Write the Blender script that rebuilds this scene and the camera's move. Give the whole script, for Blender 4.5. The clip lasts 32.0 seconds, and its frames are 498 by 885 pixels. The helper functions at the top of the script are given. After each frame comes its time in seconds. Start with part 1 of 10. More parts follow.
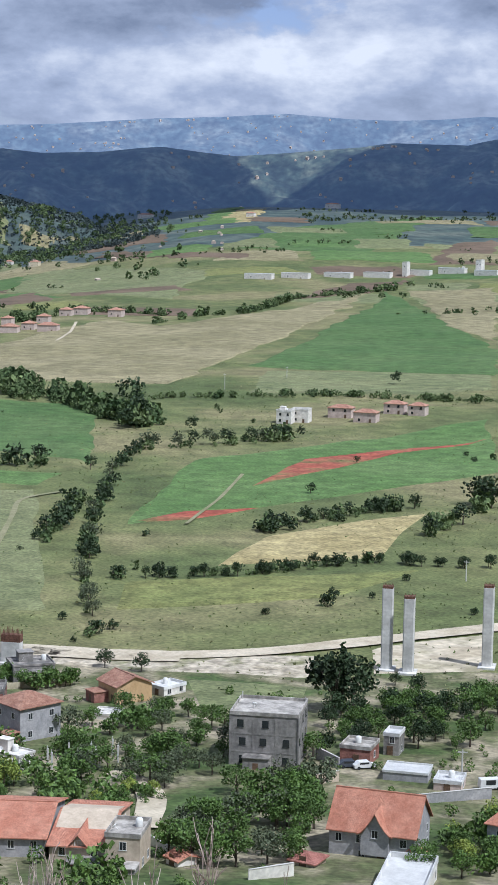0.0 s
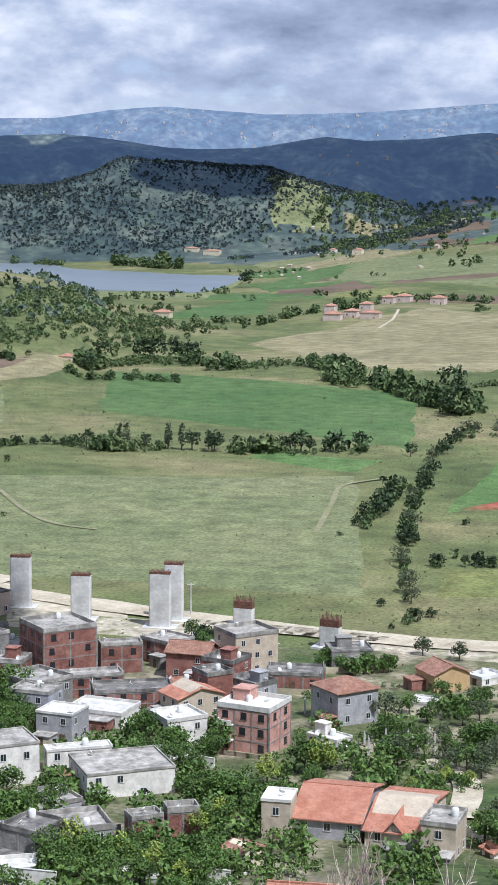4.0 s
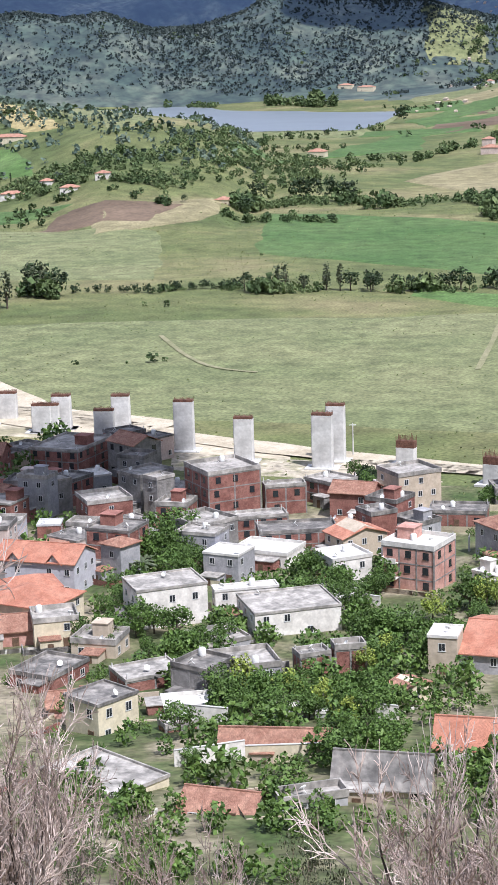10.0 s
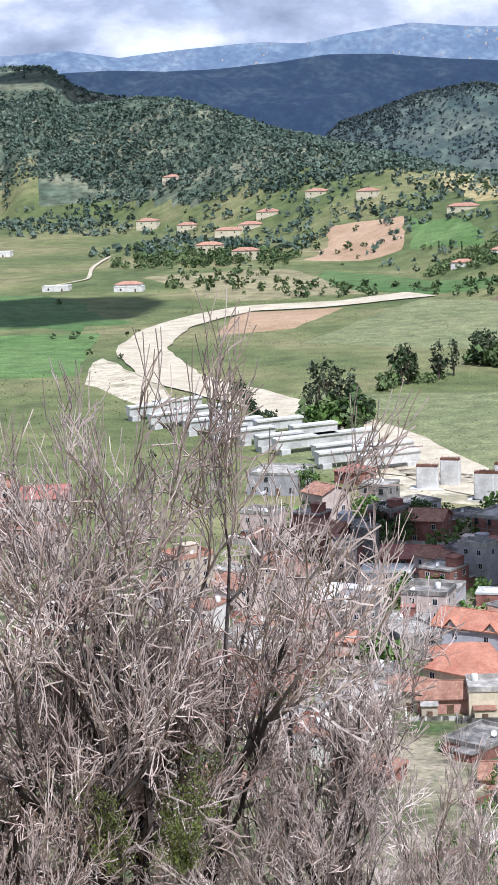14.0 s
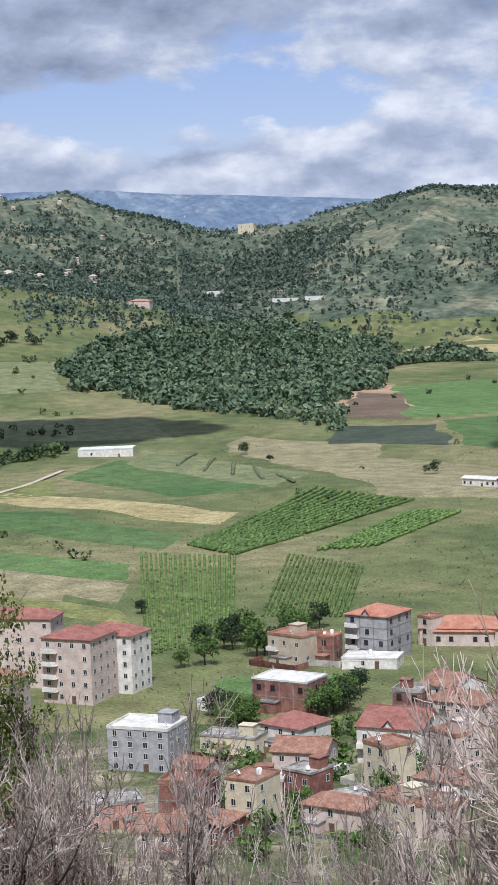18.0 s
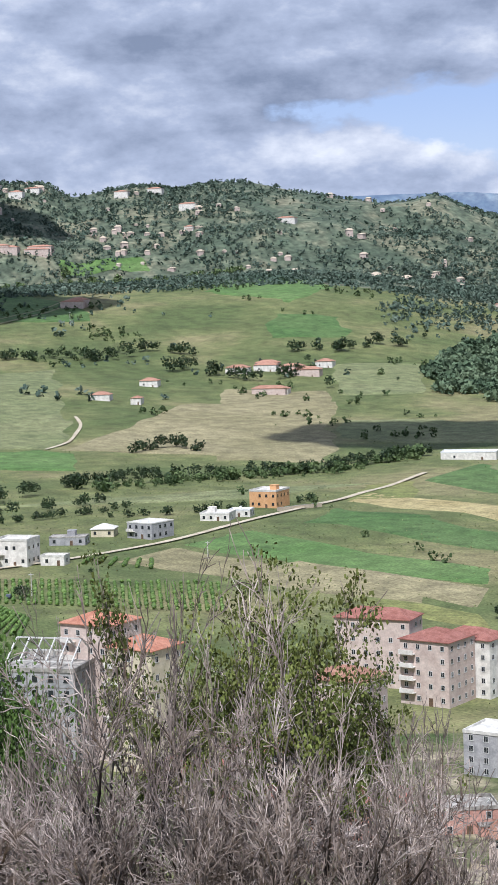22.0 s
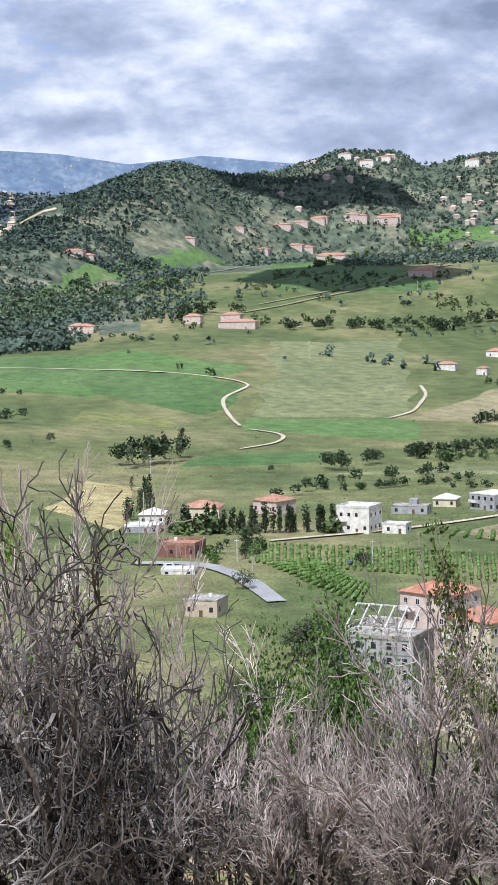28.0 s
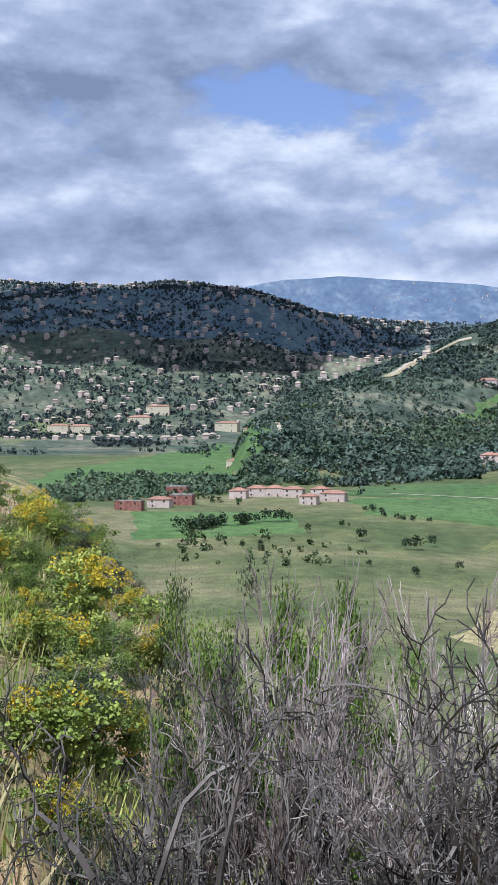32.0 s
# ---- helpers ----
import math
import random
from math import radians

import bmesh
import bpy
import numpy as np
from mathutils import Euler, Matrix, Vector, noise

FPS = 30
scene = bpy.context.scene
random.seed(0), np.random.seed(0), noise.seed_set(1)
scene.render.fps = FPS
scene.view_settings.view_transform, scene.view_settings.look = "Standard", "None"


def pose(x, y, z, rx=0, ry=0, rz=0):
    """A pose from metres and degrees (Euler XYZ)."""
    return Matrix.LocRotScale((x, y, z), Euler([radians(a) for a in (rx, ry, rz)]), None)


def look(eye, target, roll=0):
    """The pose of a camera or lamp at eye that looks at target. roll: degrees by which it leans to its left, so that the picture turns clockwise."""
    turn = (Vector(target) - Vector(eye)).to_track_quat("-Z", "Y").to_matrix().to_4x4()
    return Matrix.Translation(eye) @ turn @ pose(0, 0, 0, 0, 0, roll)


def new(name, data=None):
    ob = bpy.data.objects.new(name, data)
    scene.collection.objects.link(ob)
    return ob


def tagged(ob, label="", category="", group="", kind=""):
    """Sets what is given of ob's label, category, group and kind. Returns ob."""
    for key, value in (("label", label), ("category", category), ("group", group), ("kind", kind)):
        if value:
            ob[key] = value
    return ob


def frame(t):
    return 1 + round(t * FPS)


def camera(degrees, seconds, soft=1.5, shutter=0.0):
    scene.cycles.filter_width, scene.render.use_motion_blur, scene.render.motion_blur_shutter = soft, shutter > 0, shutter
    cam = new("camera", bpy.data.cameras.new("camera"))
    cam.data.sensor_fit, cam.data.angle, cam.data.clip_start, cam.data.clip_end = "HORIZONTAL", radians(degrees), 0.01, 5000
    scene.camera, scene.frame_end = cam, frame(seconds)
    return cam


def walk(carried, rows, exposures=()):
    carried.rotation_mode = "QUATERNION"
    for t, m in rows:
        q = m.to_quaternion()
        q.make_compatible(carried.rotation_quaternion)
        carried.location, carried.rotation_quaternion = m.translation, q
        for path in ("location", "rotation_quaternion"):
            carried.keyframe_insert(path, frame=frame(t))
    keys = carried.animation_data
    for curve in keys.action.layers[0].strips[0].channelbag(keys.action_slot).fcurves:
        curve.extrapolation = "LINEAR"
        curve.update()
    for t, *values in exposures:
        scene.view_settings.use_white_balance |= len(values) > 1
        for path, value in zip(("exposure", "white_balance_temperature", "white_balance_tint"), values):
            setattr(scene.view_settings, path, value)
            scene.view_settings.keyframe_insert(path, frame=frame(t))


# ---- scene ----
PATHROWS = [
    (0, 0.034, -6.827, 0.975), (0.5, 1.377, -6.384, 0.885), (1, 2.654, -6.023, 0.842), (1.5, 4.052, -5.697, 0.953),
    (2, 5.552, -5.472, 1.120), (2.5, 6.989, -5.535, 1.129), (3, 8.249, -5.938, 0.964), (3.5, 9.387, -6.537, 0.669),
    (4, 10.346, -7.348, 0.447), (4.5, 11.480, -8.316, 0.238), (6.5, 14.379, -10.620, -0.716), (7, 14.191, -11.813, -0.615),
    (7.5, 13.382, -13.199, -0.473), (8, 12.225, -14.197, -0.625), (8.5, 11.868, -14.561, -1.025), (9, 12.975, -14.571, -1.331),
    (9.5, 14.431, -13.897, -1.715), (10, 15.607, -12.362, -1.860), (10.5, 16.756, -10.658, -1.971), (11, 18.342, -9.511, -2.077),
    (11.5, 20.853, -8.905, -2.060), (12, 23.633, -8.838, -1.918), (12.5, 25.467, -9.048, -1.880), (13, 26.462, -9.296, -2.181),
    (13.5, 27.564, -9.472, -2.711), (14, 29.881, -9.664, -2.564), (14.5, 33.281, -9.749, -2.314), (15, 36.135, -9.553, -2.122),
    (15.5, 38.267, -8.904, -2.059), (17.5, 47.957, -5.438, -2.078), (18, 50.028, -5.007, -2.316), (18.5, 52.115, -4.856, -2.370),
    (19, 53.814, -4.895, -2.431), (19.5, 55.054, -5.048, -2.400), (20, 56.368, -5.122, -2.388), (20.5, 57.670, -5.275, -2.387),
    (21, 58.972, -5.242, -2.329), (21.5, 60.336, -4.890, -2.063), (22, 61.645, -4.519, -1.878), (22.5, 62.842, -4.114, -1.701),
    (23, 63.980, -3.762, -1.593), (23.5, 64.917, -3.575, -1.553), (24, 65.681, -3.786, -1.536), (24.5, 66.426, -4.091, -1.350),
    (26.5, 66.344, -6.704, -0.902), (27, 67.788, -6.646, -0.682), (27.5, 70.271, -6.167, -1.049), (28, 72.689, -5.201, -1.324),
    (28.5, 74.613, -4.043, -1.423), (29, 76.327, -3.374, -1.383), (29.5, 78.019, -3.075, -1.331), (30, 79.459, -2.928, -1.306),
    (30.5, 80.673, -2.729, -1.182), (31, 82.009, -2.303, -0.960), (31.5, 83.741, -1.659, -0.506), (32, 85.721, -0.909, -0.358),
]
EYE = (0.0, 0.0, 102.0)
cam = camera(15.841, 32.0, soft=1.0)
walk(cam, [(t, pose(*EYE, 90 + pitch, 0, yaw) @ pose(0, 0, 0, 0, 0, roll)) for t, yaw, pitch, roll in PATHROWS],
     exposures=[(t, e, k, 10 if t < 7 else (15 if t < 14 else 11)) for t, e, k in ((0, 0.08, 5640), (3, 0.08, 5700), (4, 0.25, 5720), (4.5, 0.32, 5760), (7, 0.5, 5840), (9, 0.55, 5940), (10, 0.52, 5900), (12, 0.47, 5850), (15, 0.47, 5700),
                                            (18, 0.08, 5880), (21, 0.12, 5860), (22, 0.24, 5860), (23, 0.18, 5860), (24, 0.08, 5820), (27, 0.4, 5820), (28, 0.36, 5840), (29, 0.25, 5800), (30, 0.18, 5680), (32, 0.14, 5500))])

# ---- world, sun ----
SUN_AZ, SUN_EL = 230.0, 58.0      # azimuth counted from +y towards -x
world = bpy.data.worlds.new("sky")
scene.world = world
world.use_nodes = True
wn, wl = world.node_tree.nodes, world.node_tree.links
wn.clear()


def wnode(kind, **sets):
    n = wn.new(kind)
    for key, value in sets.items():
        n.inputs[key].default_value = value
    return n


sky = wn.new("ShaderNodeTexSky")
sky.sky_type = "NISHITA"
sky.sun_disc = False
sky.sun_elevation, sky.sun_rotation = radians(SUN_EL), radians(-SUN_AZ)
sky.air_density, sky.dust_density = 1.0, 0.4
coords = wn.new("ShaderNodeTexCoord")
split = wn.new("ShaderNodeSeparateXYZ")
wl.new(coords.outputs["Generated"], split.inputs[0])
def wmath(op, a, b=None, c=None):
    n = wn.new("ShaderNodeMath")
    n.operation = op
    for k, value in enumerate((a, b, c)):
        if value is None:
            continue
        if isinstance(value, (int, float)):
            n.inputs[k].default_value = value
        else:
            wl.new(value, n.inputs[k])
    return n.outputs[0]


def wnoise(across, up, rise, scale, detail, rough, seed):
    """Noise over bearing and height of the sky; rise shifts it upwards."""
    c = wn.new("ShaderNodeCombineXYZ")
    wl.new(wmath("MULTIPLY", bearing, across), c.inputs[0])
    wl.new(wmath("MULTIPLY_ADD", height, up, rise), c.inputs[1])
    c.inputs[2].default_value = seed
    n = wnode("ShaderNodeTexNoise", Scale=scale, Detail=detail, Roughness=rough, Distortion=0.05)
    wl.new(c.outputs[0], n.inputs["Vector"])
    return n.outputs[0]


bearing = wmath("ARCTAN2", wmath("MULTIPLY", split.outputs[0], -1.0), split.outputs[1])
height = wmath("ARCSINE", split.outputs[2])
# layered banks: puffs low over the horizon, broad grey sheets higher up
here, above = wnoise(11.0, 21.0, 0.0, 1.0, 10.0, 0.58, 4.2), wnoise(11.0, 21.0, 0.3, 1.0, 10.0, 0.58, 4.2)
sheet, sheet_above = wnoise(4.2, 13.0, 0.0, 1.0, 8.0, 0.5, 9.1), wnoise(4.2, 13.0, 0.35, 1.0, 8.0, 0.5, 9.1)
high = wnode("ShaderNodeMapRange", **{"From Min": 0.085, "From Max": 0.15})
wl.new(height, high.inputs["Value"])
mass = wmath("ADD", wmath("MULTIPLY", here, 0.55), wmath("MULTIPLY", sheet, 0.45))
# a clearer strip above the horizon banks, and breaks towards the west
gap = wmath("POWER", 2.718, wmath("MULTIPLY", wmath("POWER", wmath("DIVIDE", wmath("SUBTRACT", height, 0.098), 0.02), 2.0), -1.0))
west = wnode("ShaderNodeMapRange", **{"From Min": 1.2, "From Max": 1.45, "To Min": 0.0, "To Max": 0.075})
wl.new(bearing, west.inputs["Value"])
mid_gap = wmath("POWER", 2.718, wmath("MULTIPLY", wmath("POWER", wmath("DIVIDE", wmath("SUBTRACT", bearing, 0.9), 0.2), 2.0), -1.0))
bank_side = wnode("ShaderNodeMapRange", **{"From Min": 0.98, "From Max": 1.12})
wl.new(bearing, bank_side.inputs["Value"])
bank_low = wmath("POWER", 2.718, wmath("MULTIPLY", wmath("POWER", wmath("DIVIDE", wmath("SUBTRACT", height, 0.078), 0.024), 2.0), -1.0))
ridge_bank = wmath("MULTIPLY", bank_side.outputs[0], bank_low)
amount = wmath("MULTIPLY_ADD", ridge_bank, 0.12, wmath("SUBTRACT", wmath("SUBTRACT", wmath("ADD", mass, wmath("MULTIPLY", high.outputs[0], 0.06)), west.outputs[0]), wmath("MULTIPLY", wmath("MULTIPLY", gap, mid_gap), 0.13)))
cover = wn.new("ShaderNodeValToRGB")
cover.color_ramp.elements[0].position, cover.color_ramp.elements[1].position = 0.405, 0.455
wl.new(amount, cover.inputs[0])
# sunlit tops, grey bases
relief = wmath("ADD", wmath("MULTIPLY", wmath("SUBTRACT", here, above), 1.9), wmath("MULTIPLY", wmath("SUBTRACT", sheet, sheet_above), 1.5))
body = wmath("ADD", wmath("MULTIPLY_ADD", high.outputs[0], -0.13, 0.56), wmath("MULTIPLY", wmath("SUBTRACT", 0.5, sheet), 1.1))
tone = wn.new("ShaderNodeValToRGB")
tone.color_ramp.elements[0].position, tone.color_ramp.elements[0].color = 0.08, (0.235, 0.275, 0.37, 1)
tone.color_ramp.elements[1].position, tone.color_ramp.elements[1].color = 0.95, (0.83, 0.835, 0.87, 1)
mid = tone.color_ramp.elements.new(0.5)
mid.color = (0.43, 0.475, 0.59, 1)
wl.new(wmath("MULTIPLY_ADD", ridge_bank, 0.16, wmath("ADD", relief, body)), tone.inputs[0])
back_sky, back_cloud = wn.new("ShaderNodeBackground"), wn.new("ShaderNodeBackground")
back_sky.inputs["Strength"].default_value, back_cloud.inputs["Strength"].default_value = 0.09, 0.95
sky_tint = wn.new("ShaderNodeVectorMath")
sky_tint.operation = "MULTIPLY"
sky_tint.inputs[1].default_value = (1.0, 0.93, 1.12)
wl.new(sky.outputs[0], sky_tint.inputs[0])
wl.new(sky_tint.outputs[0], back_sky.inputs["Color"])
wl.new(tone.outputs[0], back_cloud.inputs["Color"])
blend = wn.new("ShaderNodeMixShader")
wl.new(cover.outputs[0], blend.inputs[0])
wl.new(back_sky.outputs[0], blend.inputs[1])
wl.new(back_cloud.outputs[0], blend.inputs[2])
wl.new(blend.outputs[0], wn.new("ShaderNodeOutputWorld").inputs[0])

sun = new("sun", bpy.data.lights.new("sun", "SUN"))
sun.data.energy, sun.data.angle, sun.data.color = 4.6, radians(0.6), (1.0, 0.96, 0.9)
sun.matrix_world = look((0, 0, 0), (math.sin(radians(SUN_AZ)) * math.cos(radians(SUN_EL)),
                                    -math.cos(radians(SUN_AZ)) * math.cos(radians(SUN_EL)), -math.sin(radians(SUN_EL))))

# ---- materials ----


def material(name, colours, scale=1.0, fine=8.0, rough=0.9, bump=0.0, metal=0.0, spread=0.18, island=0.0, haze_glow=None, spec=0.3):
    """colours: two or three base colours mixed by coarse noise; a fine noise and a chance per piece vary the value. Far
    hills also emit a haze colour.
    """
    m = bpy.data.materials.new(name)
    m.use_nodes = True
    n, l = m.node_tree.nodes, m.node_tree.links
    b = n["Principled BSDF"]
    b.inputs["Roughness"].default_value, b.inputs["Metallic"].default_value = rough, metal
    b.inputs["Specular IOR Level"].default_value = spec
    tc = n.new("ShaderNodeTexCoord")
    coarse, fin = n.new("ShaderNodeTexNoise"), n.new("ShaderNodeTexNoise")
    coarse.inputs["Scale"].default_value, coarse.inputs["Detail"].default_value = scale, 9.0
    coarse.inputs["Roughness"].default_value = 0.58
    fin.inputs["Scale"].default_value, fin.inputs["Detail"].default_value = fine, 6.0
    for node in (coarse, fin):
        l.new(tc.outputs["Object"], node.inputs["Vector"])
    ramp = n.new("ShaderNodeValToRGB")
    e = ramp.color_ramp.elements
    e[0].position, e[1].position = 0.38, 0.62
    e[0].color, e[1].color = (*colours[0], 1), (*colours[-1], 1)
    if len(colours) > 2:
        e.new(0.5).color = (*colours[1], 1)
    l.new(coarse.outputs[0], ramp.inputs[0])
    hsv = n.new("ShaderNodeHueSaturation")
    l.new(ramp.outputs[0], hsv.inputs["Color"])
    rng = n.new("ShaderNodeMapRange")
    rng.inputs["From Min"].default_value, rng.inputs["From Max"].default_value = 0.25, 0.75
    rng.inputs["To Min"].default_value, rng.inputs["To Max"].default_value = 1 - spread * 1.6, 1 + spread * 1.6
    l.new(fin.outputs[0], rng.inputs["Value"])
    mid = n.new("ShaderNodeTexNoise")
    mid.inputs["Scale"].default_value, mid.inputs["Detail"].default_value = (scale * fine) ** 0.5, 4.0
    l.new(tc.outputs["Object"], mid.inputs["Vector"])
    rng2, both2 = n.new("ShaderNodeMapRange"), n.new("ShaderNodeMath")
    rng2.inputs["From Min"].default_value, rng2.inputs["From Max"].default_value = 0.3, 0.7
    rng2.inputs["To Min"].default_value, rng2.inputs["To Max"].default_value = 1 - spread, 1 + spread
    l.new(mid.outputs[0], rng2.inputs["Value"])
    both2.operation = "MULTIPLY"
    l.new(rng.outputs[0], both2.inputs[0])
    l.new(rng2.outputs[0], both2.inputs[1])
    value = both2.outputs[0]
    if island:
        info, mul = n.new("ShaderNodeObjectInfo"), n.new("ShaderNodeMapRange")
        geo, add = n.new("ShaderNodeNewGeometry"), n.new("ShaderNodeMath")
        add.operation = "ADD"
        l.new(info.outputs["Random"], add.inputs[0])
        l.new(geo.outputs["Random Per Island"], add.inputs[1])
        mul.inputs["From Max"].default_value = 2.0
        mul.inputs["To Min"].default_value, mul.inputs["To Max"].default_value = 1 - island, 1 + island
        l.new(add.outputs[0], mul.inputs["Value"])
        both = n.new("ShaderNodeMath")
        both.operation = "MULTIPLY"
        l.new(value, both.inputs[0])
        l.new(mul.outputs[0], both.inputs[1])
        value = both.outputs[0]
    l.new(value, hsv.inputs["Value"])
    l.new(hsv.outputs[0], b.inputs["Base Color"])
    if bump:
        bn = n.new("ShaderNodeBump")
        bn.inputs["Strength"].default_value, bn.inputs["Distance"].default_value = 0.7, bump
        l.new(fin.outputs[0], bn.inputs["Height"])
        l.new(bn.outputs[0], b.inputs["Normal"])
    # haze over distant land is imitated by an even emission
    if haze_glow:
        b.inputs["Emission Color"].default_value, b.inputs["Emission Strength"].default_value = (*haze_glow, 1), 1.0
    return m


GRASS = material("grassland", [(0.078, 0.102, 0.035), (0.122, 0.136, 0.052), (0.19, 0.173, 0.085)], 0.008, 0.9, spread=0.3)
GARDEN = material("village_ground", [(0.055, 0.085, 0.026), (0.11, 0.115, 0.055), (0.27, 0.235, 0.165)], 0.06, 0.9, spread=0.3)
# base colours tinted slightly blue to suggest haze on the hills
MAQUIS = material("hill_scrub", [(0.06, 0.082, 0.055), (0.088, 0.108, 0.072), (0.165, 0.165, 0.11)], 0.015, 0.12, spread=0.3)
SLOPE = material("dry_slope", [(0.15, 0.17, 0.06), (0.28, 0.23, 0.11), (0.46, 0.29, 0.16)], 0.5, 7.0, spread=0.28, bump=0.05)
# far part of the ground: faint blue emission stands for haze
RANGE_MID = material("haze_glow_woodland", [(0.03, 0.046, 0.032), (0.052, 0.07, 0.047), (0.088, 0.1, 0.068)], 0.012, 0.07, spread=0.35, haze_glow=(0.018, 0.029, 0.052))
# both ranges emit blue in place of haze
RANGE_BLUE = material("haze_glow_ridge", [(0.014, 0.022, 0.02), (0.032, 0.047, 0.036), (0.085, 0.098, 0.07)], 0.011, 0.06, spread=0.5, haze_glow=(0.034, 0.056, 0.108))
RANGE_FAR = material("haze_glow_range", [(0.02, 0.032, 0.035), (0.04, 0.054, 0.056), (0.075, 0.082, 0.075)], 0.012, 0.07, spread=0.5, haze_glow=(0.125, 0.177, 0.295))

# ---- the lie of the land ----
KNOTS = [0, 3, 10, 30, 60, 100, 150, 200, 260, 330, 400, 600, 900, 1200, 1600, 2000, 2500, 3200, 4000, 4950]
NEAR_DOWN = [100.4, 99.8, 96.9, 86, 66, 45, 28, 17.5, 7.5, 2.5, 0]
NEAR_STEEP = [100.4, 99.6, 96.1, 83.5, 65, 45, 28, 17.5, 7.5, 2.5, 0]
NEAR_SIDE = [100.4, 100.0, 98.0, 87, 66, 45, 28, 17.5, 7.5, 2.5, 0]
NEAR_BANK = [100.4, 100.1, 98.5, 91, 70, 48, 29, 18, 7.5, 2.5, 0]
NEAR_SPUR = [100.4, 100.1, 99.6, 99.9, 99.5, 90, 72, 55, 40, 28, 20]
NEAR_LIP = [100.4, 99.9, 98.9, 98.3, 95.5, 82, 60, 42, 28, 18, 12]
NEAR_BACK = [100.4, 101.0, 103, 110, 121, 136, 150, 160, 168, 172, 176]
FAR = {-12: [-1, 0, 8, 18, 35, 62, 115, 150, 150], 0: [-1, 0, 8, 16, 30, 62, 115, 150, 150],
       10: [-1, 0, 3, 8, 10, 14, 34, 90, 120], 20: [-1, 0, 3, 10, 8, 6, 14, 60, 100],
       30: [-1, 1, 5, 14, 30, 50, 60, 70, 80], 45: [0, 2, 6, 12, 30, 55, 70, 80, 90],
       60: [0, 2, 6, 48, 118, 140, 145, 150, 150], 75: [2, 5, 20, 62, 108, 120, 125, 130, 130],
       85: [4, 10, 30, 45, 60, 80, 110, 120, 130], 94: [25, 30, 35, 45, 60, 80, 110, 120, 130]}
BACK = [180] * 9
STATIONS = [(-12, NEAR_STEEP, FAR[-12]), (0, NEAR_STEEP, FAR[0]), (10, NEAR_STEEP, FAR[10]), (20, NEAR_STEEP, FAR[20]),
            (30, NEAR_DOWN, FAR[30]), (45, NEAR_DOWN, FAR[45]), (60, NEAR_SIDE, FAR[60]), (75, NEAR_BANK, FAR[75]),
            (83, NEAR_BANK, FAR[85]), (89, NEAR_LIP, FAR[85]), (93, NEAR_SPUR, FAR[94]), (130, NEAR_BACK, BACK), (300, NEAR_BACK, BACK), (348, NEAR_DOWN, FAR[-12])]
TABLE = np.array([a + b for _, a, b in STATIONS], float)
# crest lines: azimuth in degrees, height angle from the camera, fitted to the skyline in its view
CREST_SPUR = [(10, -3.4), (14, -2.7), (17, -2.1), (19.8, -1.74), (21.5, -1.59), (23.3, -1.26), (24.7, -.85), (26.3, -.44), (28.3, .08), (30.2, .76), (31.6, 1.2),
              (32.8, 1.33), (34, 1.16), (36, .9), (39, .3)]
CREST_HILLS = [(30, .2), (33.3, 1.31), (34.7, 1.59), (35.7, 2.32), (37.7, 2.39), (39.5, 2.5), (41.2, 2.64), (43, 2.7), (43.9, 2.81), (45.6, 2.5),
               (47, 2.3), (48.2, 1.93), (50.2, 1.75), (51, 1.76), (52.8, 2.24), (53.9, 2.47), (54.8, 2.77), (55.5, 3.07), (56.3, 2.87),
               (57.1, 2.83), (58.7, 3.1), (59.9, 3.4), (61.3, 3.75), (62.4, 3.81), (63.6, 3.58), (64.5, 3.7), (65.8, 3.64), (67, 3.41),
               (67.8, 3.8), (69.7, 3.93), (70.2, 3.69), (71.4, 3.36), (72.9, 3.22), (73.6, 3.33), (74.7, 3.67), (75.7, 3.46),
               (76.8, 3.13), (77.9, 2.7), (79, 2.37), (80, 1.83), (81, 1.57), (82, 1.31), (85, .24), (88, -1.0)]
CREST_WOODS = [(74, 2.0), (78, 2.75), (81, 2.74), (82.1, 2.84), (83.4, 3.12), (84.4, 3.48), (85.5, 3.85), (86.8, 4.04), (88.2, 4.17),
               (90, 4.14), (91.8, 4.17), (93.6, 4.13), (97, 4.0), (104, 3.0)]
CREST_LAKE = [(3, -.3), (6.5, .48), (7.6, .73), (8.6, .99), (9.9, 1.34), (11.2, 1.38), (13.1, 1.49), (14.4, 1.65), (15.4, 1.11), (16.7, .75),
              (18.2, .7), (19.7, 1.24), (20.9, 1.11), (22.3, 1.26), (24, 1.06), (26, .44), (29, -.5)]
CREST_BLUE = [(-14, 2.7), (-7.6, 2.9), (-6.7, 2.69), (-4.4, 2.72), (-3.4, 2.58), (-1.6, 2.45), (.6, 2.29), (2.9, 2.48), (5, 2.29), (6.8, 2.26),
              (8, 2.37), (10.3, 2.0), (12, 1.94), (13, 1.98), (14.7, 2.21), (16.3, 2.38), (18.2, 2.31), (19.7, 1.9), (21.4, 2.0), (23.2, 2.16),
              (25, 2.4), (26.9, 2.47), (28.5, 2.27), (30.3, 2.16), (32, 2.14), (33.8, 2.28), (37, 2.2), (42, 1.5)]
